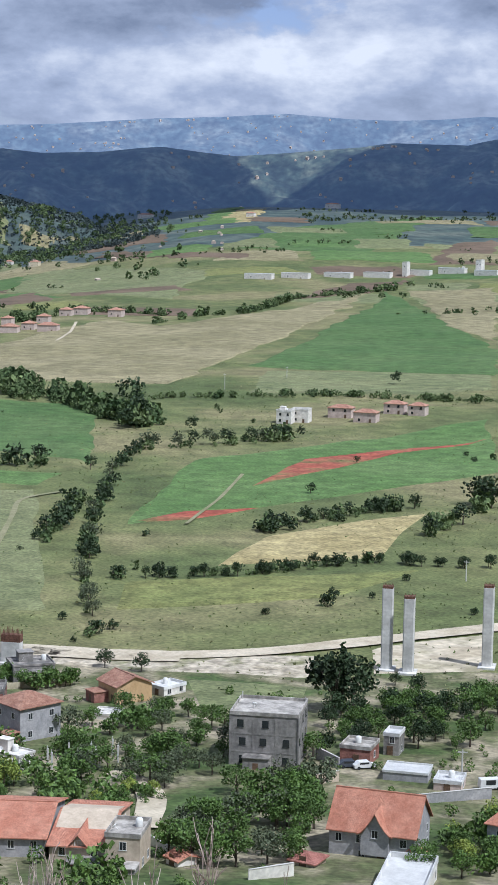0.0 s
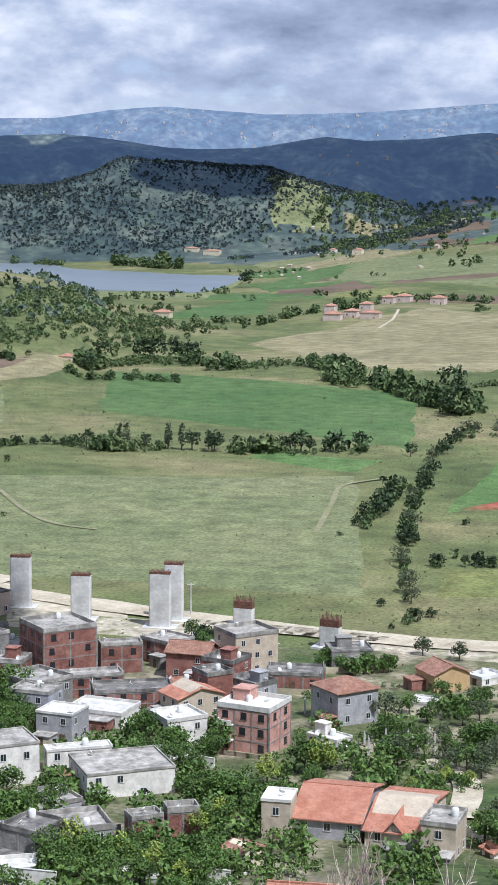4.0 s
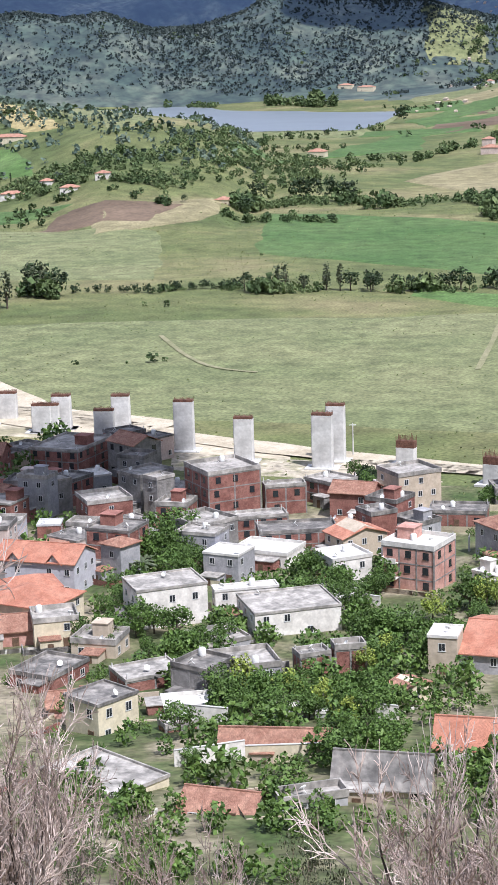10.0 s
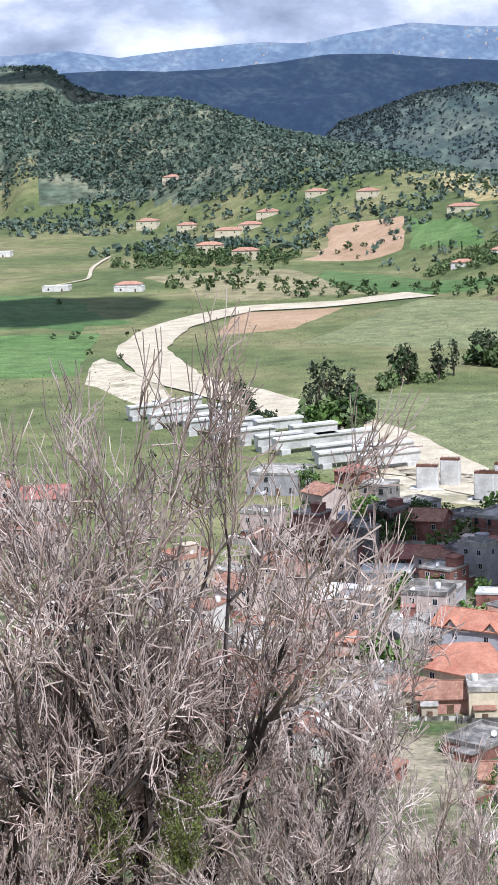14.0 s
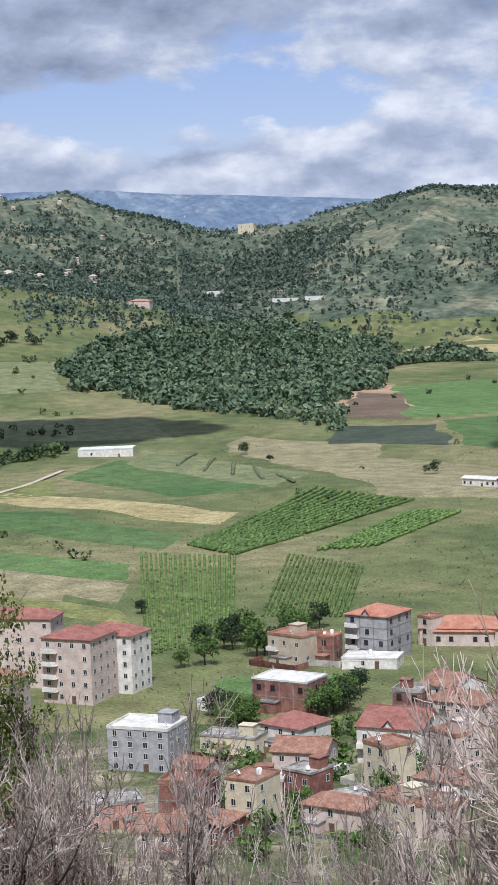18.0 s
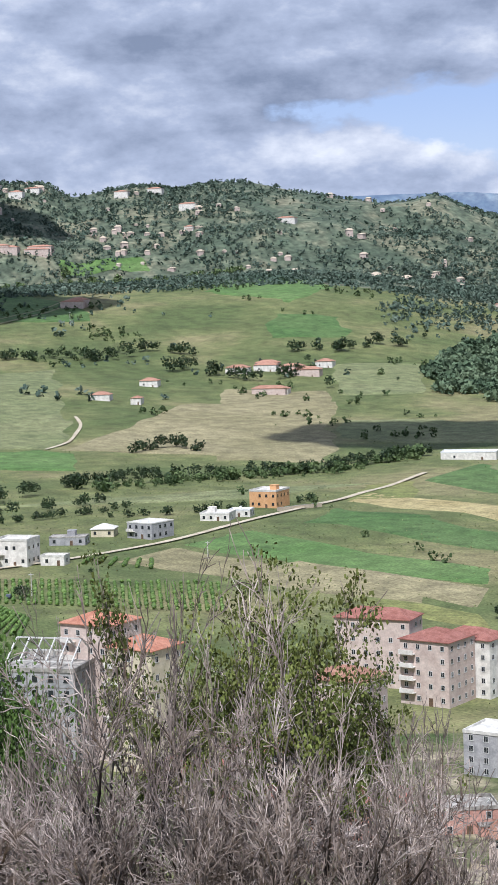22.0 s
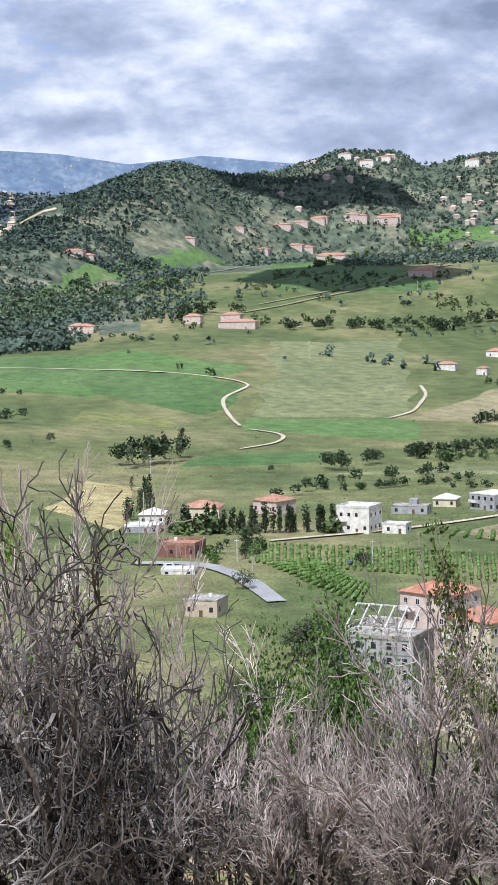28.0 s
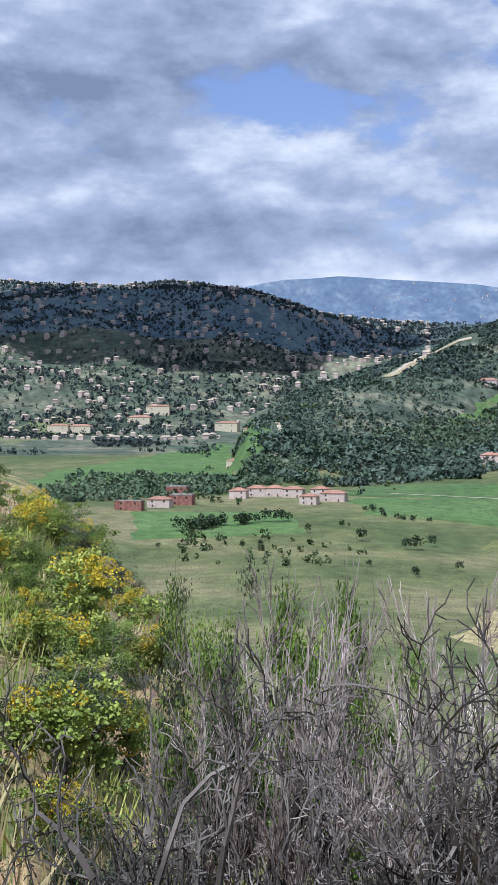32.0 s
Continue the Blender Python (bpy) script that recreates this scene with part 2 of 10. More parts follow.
CREST_FAR = [(-14, 3.3), (-7.2, 3.57), (-5.8, 3.47), (-4.4, 3.45), (-3, 3.48), (-1, 3.6), (.9, 3.48), (3, 3.42), (5.9, 3.18), (8, 3.06), (9.9, 3.02),
             (11.2, 3.12), (13.1, 3.24), (14.9, 3.12), (16.5, 2.89), (18.2, 2.85), (20.4, 2.99), (22.8, 3.13), (24.2, 3.29), (26.2, 3.09),
             (27.6, 2.85), (29, 2.93), (31.5, 2.81), (33.4, 2.61), (35, 2.9), (37.2, 2.81), (38.4, 2.59), (45, 2.5), (50, 2.85), (52, 2.95),
             (54.5, 3.2), (59, 3.2), (65, 3.4), (71, 3.6), (74, 3.95), (76.3, 3.73), (78.5, 4.09), (81, 4.26), (82.8, 4.4), (84.6, 4.29),
             (87, 3.8), (95, 3.5), (104, 3.0)]


def value_noise(x, y, seed=0):
    """Smooth noise in -1..1 over arrays."""
    xi, yi = np.floor(x).astype(np.int64), np.floor(y).astype(np.int64)
    u, v = x - xi, y - yi
    u, v = u * u * (3 - 2 * u), v * v * (3 - 2 * v)

    def grain(a, b):
        h = (a * 374761393 + b * 668265263 + seed * 1442695041) & 0xffffffff
        h = ((h ^ (h >> 13)) * 1274126177) & 0xffffffff
        return ((h ^ (h >> 16)) & 0xffff) / 32767.5 - 1
    return (grain(xi, yi) * (1 - u) + grain(xi + 1, yi) * u) * (1 - v) + (grain(xi, yi + 1) * (1 - u) + grain(xi + 1, yi + 1) * u) * v


def rough_noise(x, y, size, octaves=4, seed=0):
    total, amp = 0, 1.0
    for k in range(octaves):
        total = total + amp * value_noise(x / size, y / size, seed + k)
        size, amp = size * 0.47, amp * 0.5
    return total


def smooth(t):
    t = np.clip(t, 0, 1)
    return t * t * (3 - 2 * t)


def crest(line, az, dist):
    """Height of a crest line over azimuths, for the distance at which it stands."""
    a, e = np.array(line).T
    return EYE[2] + dist * np.tan(np.radians(np.interp(az, a, e))), ((az > a[0]) & (az < a[-1]))


def ridge(line, x, y, az, r, dist, front, behind, rug=0.0, fade=2.5):
    zc, inside = crest(line, az, dist)
    u = np.where(r < dist, (dist - r) / front, (r - dist) / behind)
    shape = 0.5 + 0.5 * np.cos(np.pi * np.clip(u, 0, 1))
    shape = shape * (1 + rug * np.clip(u * 3, 0, 1) * rough_noise(x, y, 260, 4, 5))
    ends = smooth((az - line[0][0]) / fade) * smooth((line[-1][0] - az) / 2.5)
    return np.where(inside, (zc * shape + 50) * ends - 50, -50)


def land(x, y):
    """Height of the ground at x, y (arrays or numbers)."""
    x, y = np.asarray(x, float), np.asarray(y, float)
    r, az = np.hypot(x, y), np.degrees(np.arctan2(-x, y)) % 360
    az = np.where(az > 348, az - 360, az)
    st = np.array([s[0] for s in STATIONS], float)
    st[-1] = 348
    i = np.clip(np.searchsorted(st, az, "right") - 1, 0, len(st) - 2)
    u = smooth(np.clip((az - st[i]) / (st[i + 1] - st[i]), 0, 1)) * 0.5 + np.clip((az - st[i]) / (st[i + 1] - st[i]), 0, 1) * 0.5
    k = np.array(KNOTS, float)
    j = np.clip(np.searchsorted(k, r, "right") - 1, 0, len(k) - 2)
    v = np.clip((r - k[j]) / (k[j + 1] - k[j]), 0, 1)

    def spline(row):
        jm, jp = np.clip(j - 1, 0, len(k) - 1), np.clip(j + 2, 0, len(k) - 1)
        p0, p1, p2, p3 = TABLE[row, jm], TABLE[row, j], TABLE[row, j + 1], TABLE[row, jp]
        h = k[j + 1] - k[j]
        m1 = (p2 - p0) / np.maximum(k[j + 1] - k[jm], 1e-6) * h
        m2 = (p3 - p1) / np.maximum(k[jp] - k[j], 1e-6) * h
        return (2 * v**3 - 3 * v**2 + 1) * p1 + (v**3 - 2 * v**2 + v) * m1 + (-2 * v**3 + 3 * v**2) * p2 + (v**3 - v**2) * m2
    z = spline(i) * (1 - u) + spline(i + 1) * u
    z = z + rough_noise(x, y, 180, 3, 11) * 2.2 * np.clip((r - 450) / 700, 0, 1)
    z = z + rough_noise(x, y, 9, 3, 3) * 0.35 * np.clip(1 - r / 120, 0, 1) * np.clip(r / 4, 0, 1)
    spur = 2300 - 55 * np.clip(34 - az, 0, 14)
    hill = np.where(az < 52, 2700, 2900) - 60 * np.clip(az - 70, 0, 16)
    for line, dist, front, behind, fade in ((CREST_SPUR, spur, 620, 500, 7), (CREST_HILLS, hill, 950, 900, 2.5),
                                            (CREST_WOODS, 3600, 1700, 900, 2.5), (CREST_LAKE, 3500, 560, 600, 2.5)):
        z = np.maximum(z, ridge(line, x, y, az, r, dist, front, behind, 0.13, fade))
    return z


def mesh_object(name, verts, faces, materials, parent=None, smooth_faces=False, index=None):
    me = bpy.data.meshes.new(name)
    v = np.asarray(verts, np.float32)
    f = np.asarray(faces, np.int32)
    me.vertices.add(len(v))
    me.vertices.foreach_set("co", v.ravel())
    me.loops.add(f.size)
    me.loops.foreach_set("vertex_index", f.ravel())
    me.polygons.add(len(f))
    me.polygons.foreach_set("loop_start", np.arange(0, f.size, f.shape[1], dtype=np.int32))
    me.polygons.foreach_set("loop_total", np.full(len(f), f.shape[1], np.int32))
    for m in materials:
        me.materials.append(m)
    if index is not None:
        me.polygons.foreach_set("material_index", np.asarray(index, np.int32))
    me.polygons.foreach_set("use_smooth", np.full(len(f), smooth_faces))
    me.update()
    me.validate()
    ob = new(name, me)
    if parent:
        ob.parent = parent
    return ob


def grid_faces(rows, cols, wrap=False):
    a = np.arange(rows * cols).reshape(rows, cols)
    b = np.concatenate([a, a[:, :1]], 1) if wrap else a
    return np.stack([b[:-1, :-1], b[:-1, 1:], b[1:, 1:], b[1:, :-1]], -1).reshape(-1, 4)


# ---- ground ----
azs = np.concatenate([np.arange(-14, 104, 0.19), np.arange(104, 346, 4.0)])
rs = np.concatenate([[0.02, 1, 2, 3], np.geomspace(4, 4930, 400)])
A, Rr = np.meshgrid(np.radians(azs), rs)
GX, GY = -Rr * np.sin(A), Rr * np.cos(A)
GZ = land(GX, GY)
gf = grid_faces(len(rs), len(azs), True)
fr, fa = Rr.ravel()[gf].mean(1), np.degrees(A.ravel()[gf[:, 0]])
wooded = ((fr > 1750) & (fa > 18) & (fa < 36) & (GZ.ravel()[gf].mean(1) > 42)) | ((fr > 2050) & (fa >= 30) & (GZ.ravel()[gf].mean(1) > 60)) | ((fr > 1550) & (fa > 76) & (GZ.ravel()[gf].mean(1) > 58))
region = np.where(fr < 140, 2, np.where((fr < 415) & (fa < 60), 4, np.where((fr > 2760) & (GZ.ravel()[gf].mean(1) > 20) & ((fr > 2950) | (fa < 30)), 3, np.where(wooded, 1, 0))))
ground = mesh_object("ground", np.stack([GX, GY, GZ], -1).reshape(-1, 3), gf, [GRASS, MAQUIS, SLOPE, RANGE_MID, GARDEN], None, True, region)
tagged(ground, "green spring valley of grassland running up to scrubby hills", "ground", kind="structure")


def range_height(line, x, y, dist, front):
    a, r = np.degrees(np.arctan2(-x, y)), np.hypot(x, y)
    zc, _ = crest(line, a, dist)
    u = np.clip((dist - r) / front, 0, 1)
    return zc * (1 - 0.75 * u) + rough_noise(x, y, 260, 6, 21) * 44 * np.clip(u * 3, 0.05, 1) - np.clip(r - dist, 0, 999) * 0.8


def mountain_range(name, line, dist, front, label):
    az_line = np.arange(-14, 104, 0.17)
    az_line = az_line[(az_line > line[0][0]) & (az_line < line[-1][0])]
    steps = np.concatenate([np.linspace(dist - front, dist, 70), np.linspace(dist, dist + 150, 6)[1:]])
    a, r = np.meshgrid(az_line, steps)
    x, y = -r * np.sin(np.radians(a)), r * np.cos(np.radians(a))
    z = range_height(line, x, y, dist, front)
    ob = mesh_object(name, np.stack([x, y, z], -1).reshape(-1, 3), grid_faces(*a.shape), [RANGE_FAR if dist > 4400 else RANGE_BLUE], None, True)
    return tagged(ob, label, "mountains", kind="structure")


mountain_range("backdrop_blue_ridge", CREST_BLUE, 4150, 420, "wooded ridge under cloud shadow beyond the valley, glowing blue for haze")
mountain_range("backdrop_far_range", CREST_FAR, 4700, 420, "mountain range dotted with villages on the horizon, glowing blue for haze")

# ---- more materials ----
from mathutils import Quaternion



def striped(m, scale, strength, axis="Y"):
    """Courses or tile rows: a wave bump on top of a material."""
    n, l = m.node_tree.nodes, m.node_tree.links
    tc, w, bn = n.new("ShaderNodeTexCoord"), n.new("ShaderNodeTexWave"), n.new("ShaderNodeBump")
    w.bands_direction = axis
    w.inputs["Scale"].default_value, w.inputs["Distortion"].default_value = scale, 0.4
    bn.inputs["Strength"].default_value, bn.inputs["Distance"].default_value = strength, 0.06
    l.new(tc.outputs["Object"], w.inputs["Vector"])
    l.new(w.outputs[1], bn.inputs["Height"])
    l.new(bn.outputs[0], n["Principled BSDF"].inputs["Normal"])
    return m


WALLS = {
    "white": material("white_render", [(0.55, 0.52, 0.48), (0.75, 0.715, 0.665)], 0.5, 2.5, spread=0.06, island=0.06),
    "cream": material("cream_render", [(0.52, 0.46, 0.33), (0.62, 0.55, 0.41)], 0.5, 2.5, spread=0.07, island=0.06),
    "grey": material("grey_render", [(0.27, 0.27, 0.28), (0.37, 0.36, 0.37)], 0.4, 2.5, spread=0.1, island=0.12),
    "block": striped(material("bare_block", [(0.2, 0.19, 0.18), (0.29, 0.275, 0.26)], 0.4, 2.0, spread=0.12, island=0.1), 5, 0.5, "Z"),
    "brick": striped(material("hollow_brick", [(0.2, 0.085, 0.068), (0.32, 0.155, 0.125)], 0.4, 3.0, spread=0.14, island=0.15), 5, 0.5, "Z"),
    "rose": material("rose_brick", [(0.4, 0.21, 0.17), (0.52, 0.31, 0.26)], 0.5, 2.5, spread=0.12, island=0.08),
    "pink": material("pink_render", [(0.47, 0.37, 0.33), (0.58, 0.48, 0.43)], 0.4, 2.0, spread=0.08, island=0.1),
    "ochre": material("ochre_render", [(0.43, 0.29, 0.15), (0.5, 0.35, 0.2)], 0.4, 2.0, spread=0.08),
    "orange": material("orange_render", [(0.55, 0.3, 0.14), (0.62, 0.36, 0.19)], 0.4, 2.0, spread=0.08),
    "lilac": material("lilac_grey_render", [(0.4, 0.39, 0.42), (0.48, 0.47, 0.5)], 0.4, 2.0, spread=0.07),
    "beige": material("beige_render", [(0.42, 0.35, 0.27), (0.5, 0.42, 0.33)], 0.4, 2.0, spread=0.08),
}
ROOFS = {
    "slab": material("roof_screed", [(0.2, 0.19, 0.175), (0.31, 0.29, 0.265), (0.4, 0.375, 0.345)], 0.35, 1.6, spread=0.16, island=0.15),
    "darkslab": material("old_roof_screed", [(0.11, 0.105, 0.1), (0.17, 0.16, 0.15), (0.26, 0.24, 0.22)], 0.35, 1.6, spread=0.2, island=0.2),
    "whiteslab": material("pale_roof", [(0.5, 0.48, 0.45), (0.66, 0.64, 0.6)], 0.3, 1.5, spread=0.1, island=0.1),
    "tile": striped(material("orange_tiles", [(0.46, 0.19, 0.125), (0.57, 0.275, 0.19)], 0.4, 3.0, spread=0.1, island=0.1), 7, 0.7, "X"),
    "oldtile": striped(material("weathered_tiles", [(0.31, 0.155, 0.11), (0.44, 0.25, 0.18)], 0.6, 3.0, spread=0.16, island=0.12), 7, 0.7, "X"),
    "redtile": striped(material("red_tiles", [(0.31, 0.125, 0.1), (0.42, 0.19, 0.155)], 0.5, 3.0, spread=0.12, island=0.1), 7, 0.7, "X"),
    "tin": striped(material("white_sheeting", [(0.6, 0.6, 0.6), (0.75, 0.75, 0.74)], 0.3, 2.0, rough=0.5, spread=0.05), 9, 0.6, "X"),
}
PANE = material("dark_glass", [(0.02, 0.022, 0.026), (0.035, 0.04, 0.045)], 1.0, 5.0, rough=0.12, spread=0.05, spec=0.5)
FRAME = material("window_frame", [(0.5, 0.5, 0.5), (0.62, 0.62, 0.61)], 1.0, 5.0, rough=0.5, spread=0.05)
WOOD = material("painted_door", [(0.1, 0.065, 0.045), (0.16, 0.1, 0.065)], 1.0, 6.0, rough=0.6)
CONCRETE = material("fresh_concrete", [(0.42, 0.41, 0.395), (0.52, 0.51, 0.49), (0.6, 0.59, 0.57)], 0.25, 1.5, spread=0.07, island=0.06)
RUST = material("rusty_formwork", [(0.1, 0.05, 0.035), (0.17, 0.085, 0.06)], 0.8, 5.0, spread=0.2)
BLUE = material("blue_tarpaulin", [(0.05, 0.12, 0.4), (0.08, 0.17, 0.5)], 0.8, 4.0, rough=0.5)
DISH = material("dish_paint", [(0.62, 0.62, 0.6), (0.7, 0.7, 0.68)], 1.0, 4.0, rough=0.5, spread=0.04)
BARK = material("bark", [(0.07, 0.055, 0.042), (0.13, 0.105, 0.085)], 1.5, 9.0, spread=0.25)
LEAF = {
    "green": material("broad_leaves", [(0.05, 0.095, 0.02), (0.086, 0.148, 0.032), (0.13, 0.2, 0.05)], 0.4, 2.0, rough=0.6, spread=0.2, island=0.38),
    "dark": material("dark_leaves", [(0.018, 0.036, 0.014), (0.032, 0.055, 0.02), (0.05, 0.075, 0.03)], 0.4, 2.0, rough=0.65, spread=0.2, island=0.35),
    "olive": material("grey_green_leaves", [(0.06, 0.08, 0.04), (0.09, 0.11, 0.06), (0.13, 0.145, 0.085)], 0.4, 2.0, rough=0.6, spread=0.2, island=0.35),
    "fresh": material("fresh_leaves", [(0.085, 0.14, 0.024), (0.15, 0.22, 0.042), (0.26, 0.32, 0.085)], 0.6, 3.0, rough=0.6, spread=0.2, island=0.45),
    "moss": material("mossy_leaves", [(0.075, 0.1, 0.024), (0.125, 0.15, 0.038), (0.24, 0.245, 0.07)], 0.6, 3.0, rough=0.6, spread=0.2, island=0.4),
    "lime": material("young_leaves", [(0.15, 0.22, 0.04), (0.25, 0.31, 0.06), (0.37, 0.38, 0.1)], 0.6, 3.0, rough=0.6, spread=0.2, island=0.35),
    "gorse": material("yellow_blossom", [(0.45, 0.36, 0.02), (0.68, 0.5, 0.03)], 2.0, 6.0, rough=0.7, spread=0.2, island=0.3),
}
# drab, dark and stem tones hold shade among the branches besides bark colour
TWIG = {
    "drab": material("drab_twigs", [(0.15, 0.12, 0.107), (0.28, 0.232, 0.213), (0.46, 0.4, 0.375)], 3.0, 14.0, spread=0.2, island=0.45),
    "ash": material("ashen_twigs", [(0.04, 0.035, 0.032), (0.1, 0.088, 0.082), (0.24, 0.215, 0.203)], 3.0, 14.0, spread=0.2, island=0.4),
    "grey": material("dead_twigs", [(0.24, 0.187, 0.166), (0.37, 0.302, 0.276), (0.53, 0.455, 0.425)], 3.0, 14.0, spread=0.2, island=0.35),
    "dark": material("dark_twigs", [(0.055, 0.047, 0.043), (0.115, 0.098, 0.09), (0.26, 0.228, 0.212)], 3.0, 14.0, spread=0.2, island=0.5),
    "stem": material("dark_stems", [(0.026, 0.021, 0.019), (0.056, 0.046, 0.041), (0.12, 0.102, 0.092)], 3.0, 14.0, spread=0.25, island=0.4),
}
CROP = {
    "poppy": material("poppy_field", [(0.27, 0.07, 0.045), (0.29, 0.095, 0.06), (0.12, 0.125, 0.045)], 0.03, 0.5, spread=0.25),
    "wheat": material("ripe_cereal", [(0.28, 0.232, 0.108), (0.35, 0.295, 0.148)], 0.03, 0.9, spread=0.3),
    "yellow": material("flowering_pasture", [(0.135, 0.155, 0.05), (0.185, 0.185, 0.066)], 0.02, 0.9, spread=0.3),
    "bright": material("young_wheat", [(0.076, 0.14, 0.038), (0.106, 0.168, 0.055)], 0.015, 0.9, spread=0.3),
    "deep": material("clover_field", [(0.058, 0.112, 0.032), (0.086, 0.138, 0.046)], 0.015, 0.9, spread=0.3),
    # crop colour darkened to imitate cloud shade
    "dark": material("shaded_crop", [(0.04, 0.055, 0.035), (0.055, 0.07, 0.045)], 0.015, 0.9, spread=0.3),
    "pale": material("pale_pasture", [(0.135, 0.155, 0.07), (0.175, 0.185, 0.09)], 0.015, 0.9, spread=0.3),
    "tan": material("dry_pasture", [(0.19, 0.17, 0.09), (0.25, 0.22, 0.125)], 0.012, 0.9, spread=0.3),
    "straw": material("dry_straw", [(0.36, 0.3, 0.15), (0.48, 0.41, 0.22)], 0.3, 2.0, spread=0.2, island=0.3),
    "soil": material("ploughed_soil", [(0.105, 0.075, 0.05), (0.16, 0.115, 0.08)], 0.012, 0.4, spread=0.15),
    "red_soil": material("red_soil", [(0.3, 0.2, 0.12), (0.38, 0.26, 0.17)], 0.02, 0.4, spread=0.12),
    "earth": material("bare_earth", [(0.38, 0.325, 0.235), (0.5, 0.44, 0.335), (0.26, 0.235, 0.155)], 0.05, 0.5, spread=0.18),
    "rubble": material("rubble_bank", [(0.3, 0.26, 0.19), (0.42, 0.37, 0.29), (0.16, 0.16, 0.08)], 0.09, 0.6, spread=0.3),
    "garden": material("garden_ground", [(0.06, 0.09, 0.03), (0.12, 0.13, 0.06), (0.22, 0.2, 0.13)], 0.05, 0.6, spread=0.3),
}
ROAD = {"cut": material("bare_cut", [(0.27, 0.22, 0.13), (0.34, 0.28, 0.17)], 0.1, 1.5, spread=0.15),
        "dirt": material("pale_gravel", [(0.39, 0.335, 0.245), (0.5, 0.44, 0.34)], 0.1, 1.5, spread=0.12),
        "faint": material("worn_grass_track", [(0.19, 0.19, 0.1), (0.25, 0.235, 0.14)], 0.1, 1.5, spread=0.12),
        "asphalt": material("asphalt", [(0.24, 0.24, 0.245), (0.31, 0.31, 0.31)], 0.1, 2.0, spread=0.1)}
WATER = material("lake_water", [(0.17, 0.2, 0.235), (0.2, 0.235, 0.27)], 0.01, 0.2, rough=0.3, spread=0.05, spec=0.5)

# ---- mesh kit ----


def box(x0, x1, y0, y1, z0, z1):
    v = [(x, y, z) for z in (z0, z1) for x, y in ((x0, y0), (x1, y0), (x1, y1), (x0, y1))]
    f = [(3, 2, 1, 0), (4, 5, 6, 7), (0, 1, 5, 4), (1, 2, 6, 5), (2, 3, 7, 6), (3, 0, 4, 7)]
    return v, f


def joined(pieces):
    v, f = [], []
    for pv, pf in pieces:
        k = len(v)
        v += list(pv)
        f += [tuple(i + k for i in face) for face in pf]
    return v, f


def part(name, geometry, mat, parent, label="", at=None, turn=0.0):
    me = bpy.data.meshes.new(name)
    me.from_pydata(geometry[0], [], geometry[1])
    me.materials.append(mat)
    me.update()
    return part_of(name, me, parent, label, at, turn)


def part_of(name, me, parent, label="", at=None, turn=0.0):
    ob = new(name, me)
    ob.parent = parent
    if at is not None:
        ob.matrix_local = pose(*at, 0, 0, turn)
    if label:
        tagged(ob, label)
    return ob


def shared(name, geometry, mat, smooth_faces=False):
    me = bpy.data.meshes.new(name)
    me.from_pydata(geometry[0], [], geometry[1])
    me.materials.append(mat)
    if smooth_faces:
        me.polygons.foreach_set("use_smooth", np.ones(len(me.polygons), bool))
    me.update()
    return me


def lathe(profile, n=12):
    v = [(r * math.cos(2 * math.pi * k / n), r * math.sin(2 * math.pi * k / n), z) for r, z in profile for k in range(n)]
    f = [(j * n + k, j * n + (k + 1) % n, (j + 1) * n + (k + 1) % n, (j + 1) * n + k) for j in range(len(profile) - 1) for k in range(n)]
    return v, f


WIN_FRAME = shared("window", joined([box(-.62, .62, -.09, .02, -.1, 0), box(-.55, -.46, -.06, .02, 0, 1.25), box(.46, .55, -.06, .02, 0, 1.25),
                                     box(-.46, .46, -.06, .02, 1.17, 1.25), box(-.03, .03, -.05, .02, 0, 1.17)]), FRAME)
WIN_PANE = shared("pane", box(-.46, .46, -.03, .015, 0, 1.17), PANE)
# solid dark box; on bare houses it imitates the shade of an open hole
WIN_DARK = shared("dark_window", joined([box(-.6, .6, -.03, .02, 0, 1.3), box(-.68, .68, -.12, .02, -.1, 0)]), PANE)
DOOR = shared("door", joined([box(-.5, .5, -.06, .02, 0, 2.1), box(-.58, -.5, -.09, .02, 0, 2.18), box(.5, .58, -.09, .02, 0, 2.18)]), WOOD)
TANK = shared("water_tank", lathe([(0.01, 0), (.55, 0), (.58, .1), (.58, 1.1), (.4, 1.3), (.12, 1.36), (.01, 1.36)]), DISH, True)
SAT = shared("satellite_dish", joined([lathe([(.01, .12), (.25, .15), (.45, .26), (.5, .31), (.44, .24), (.01, .09)]), box(-.03, .03, -.03, .03, -.6, .12)]), DISH, True)
rng = random.Random(7)


def base_height(x, y, yaw, w, d):
    c, s = math.cos(radians(yaw)), math.sin(radians(yaw))
    return min(float(land(x + c * a - s * b, y + s * a + c * b)) for a in (-w / 2, w / 2) for b in (-d / 2, d / 2))


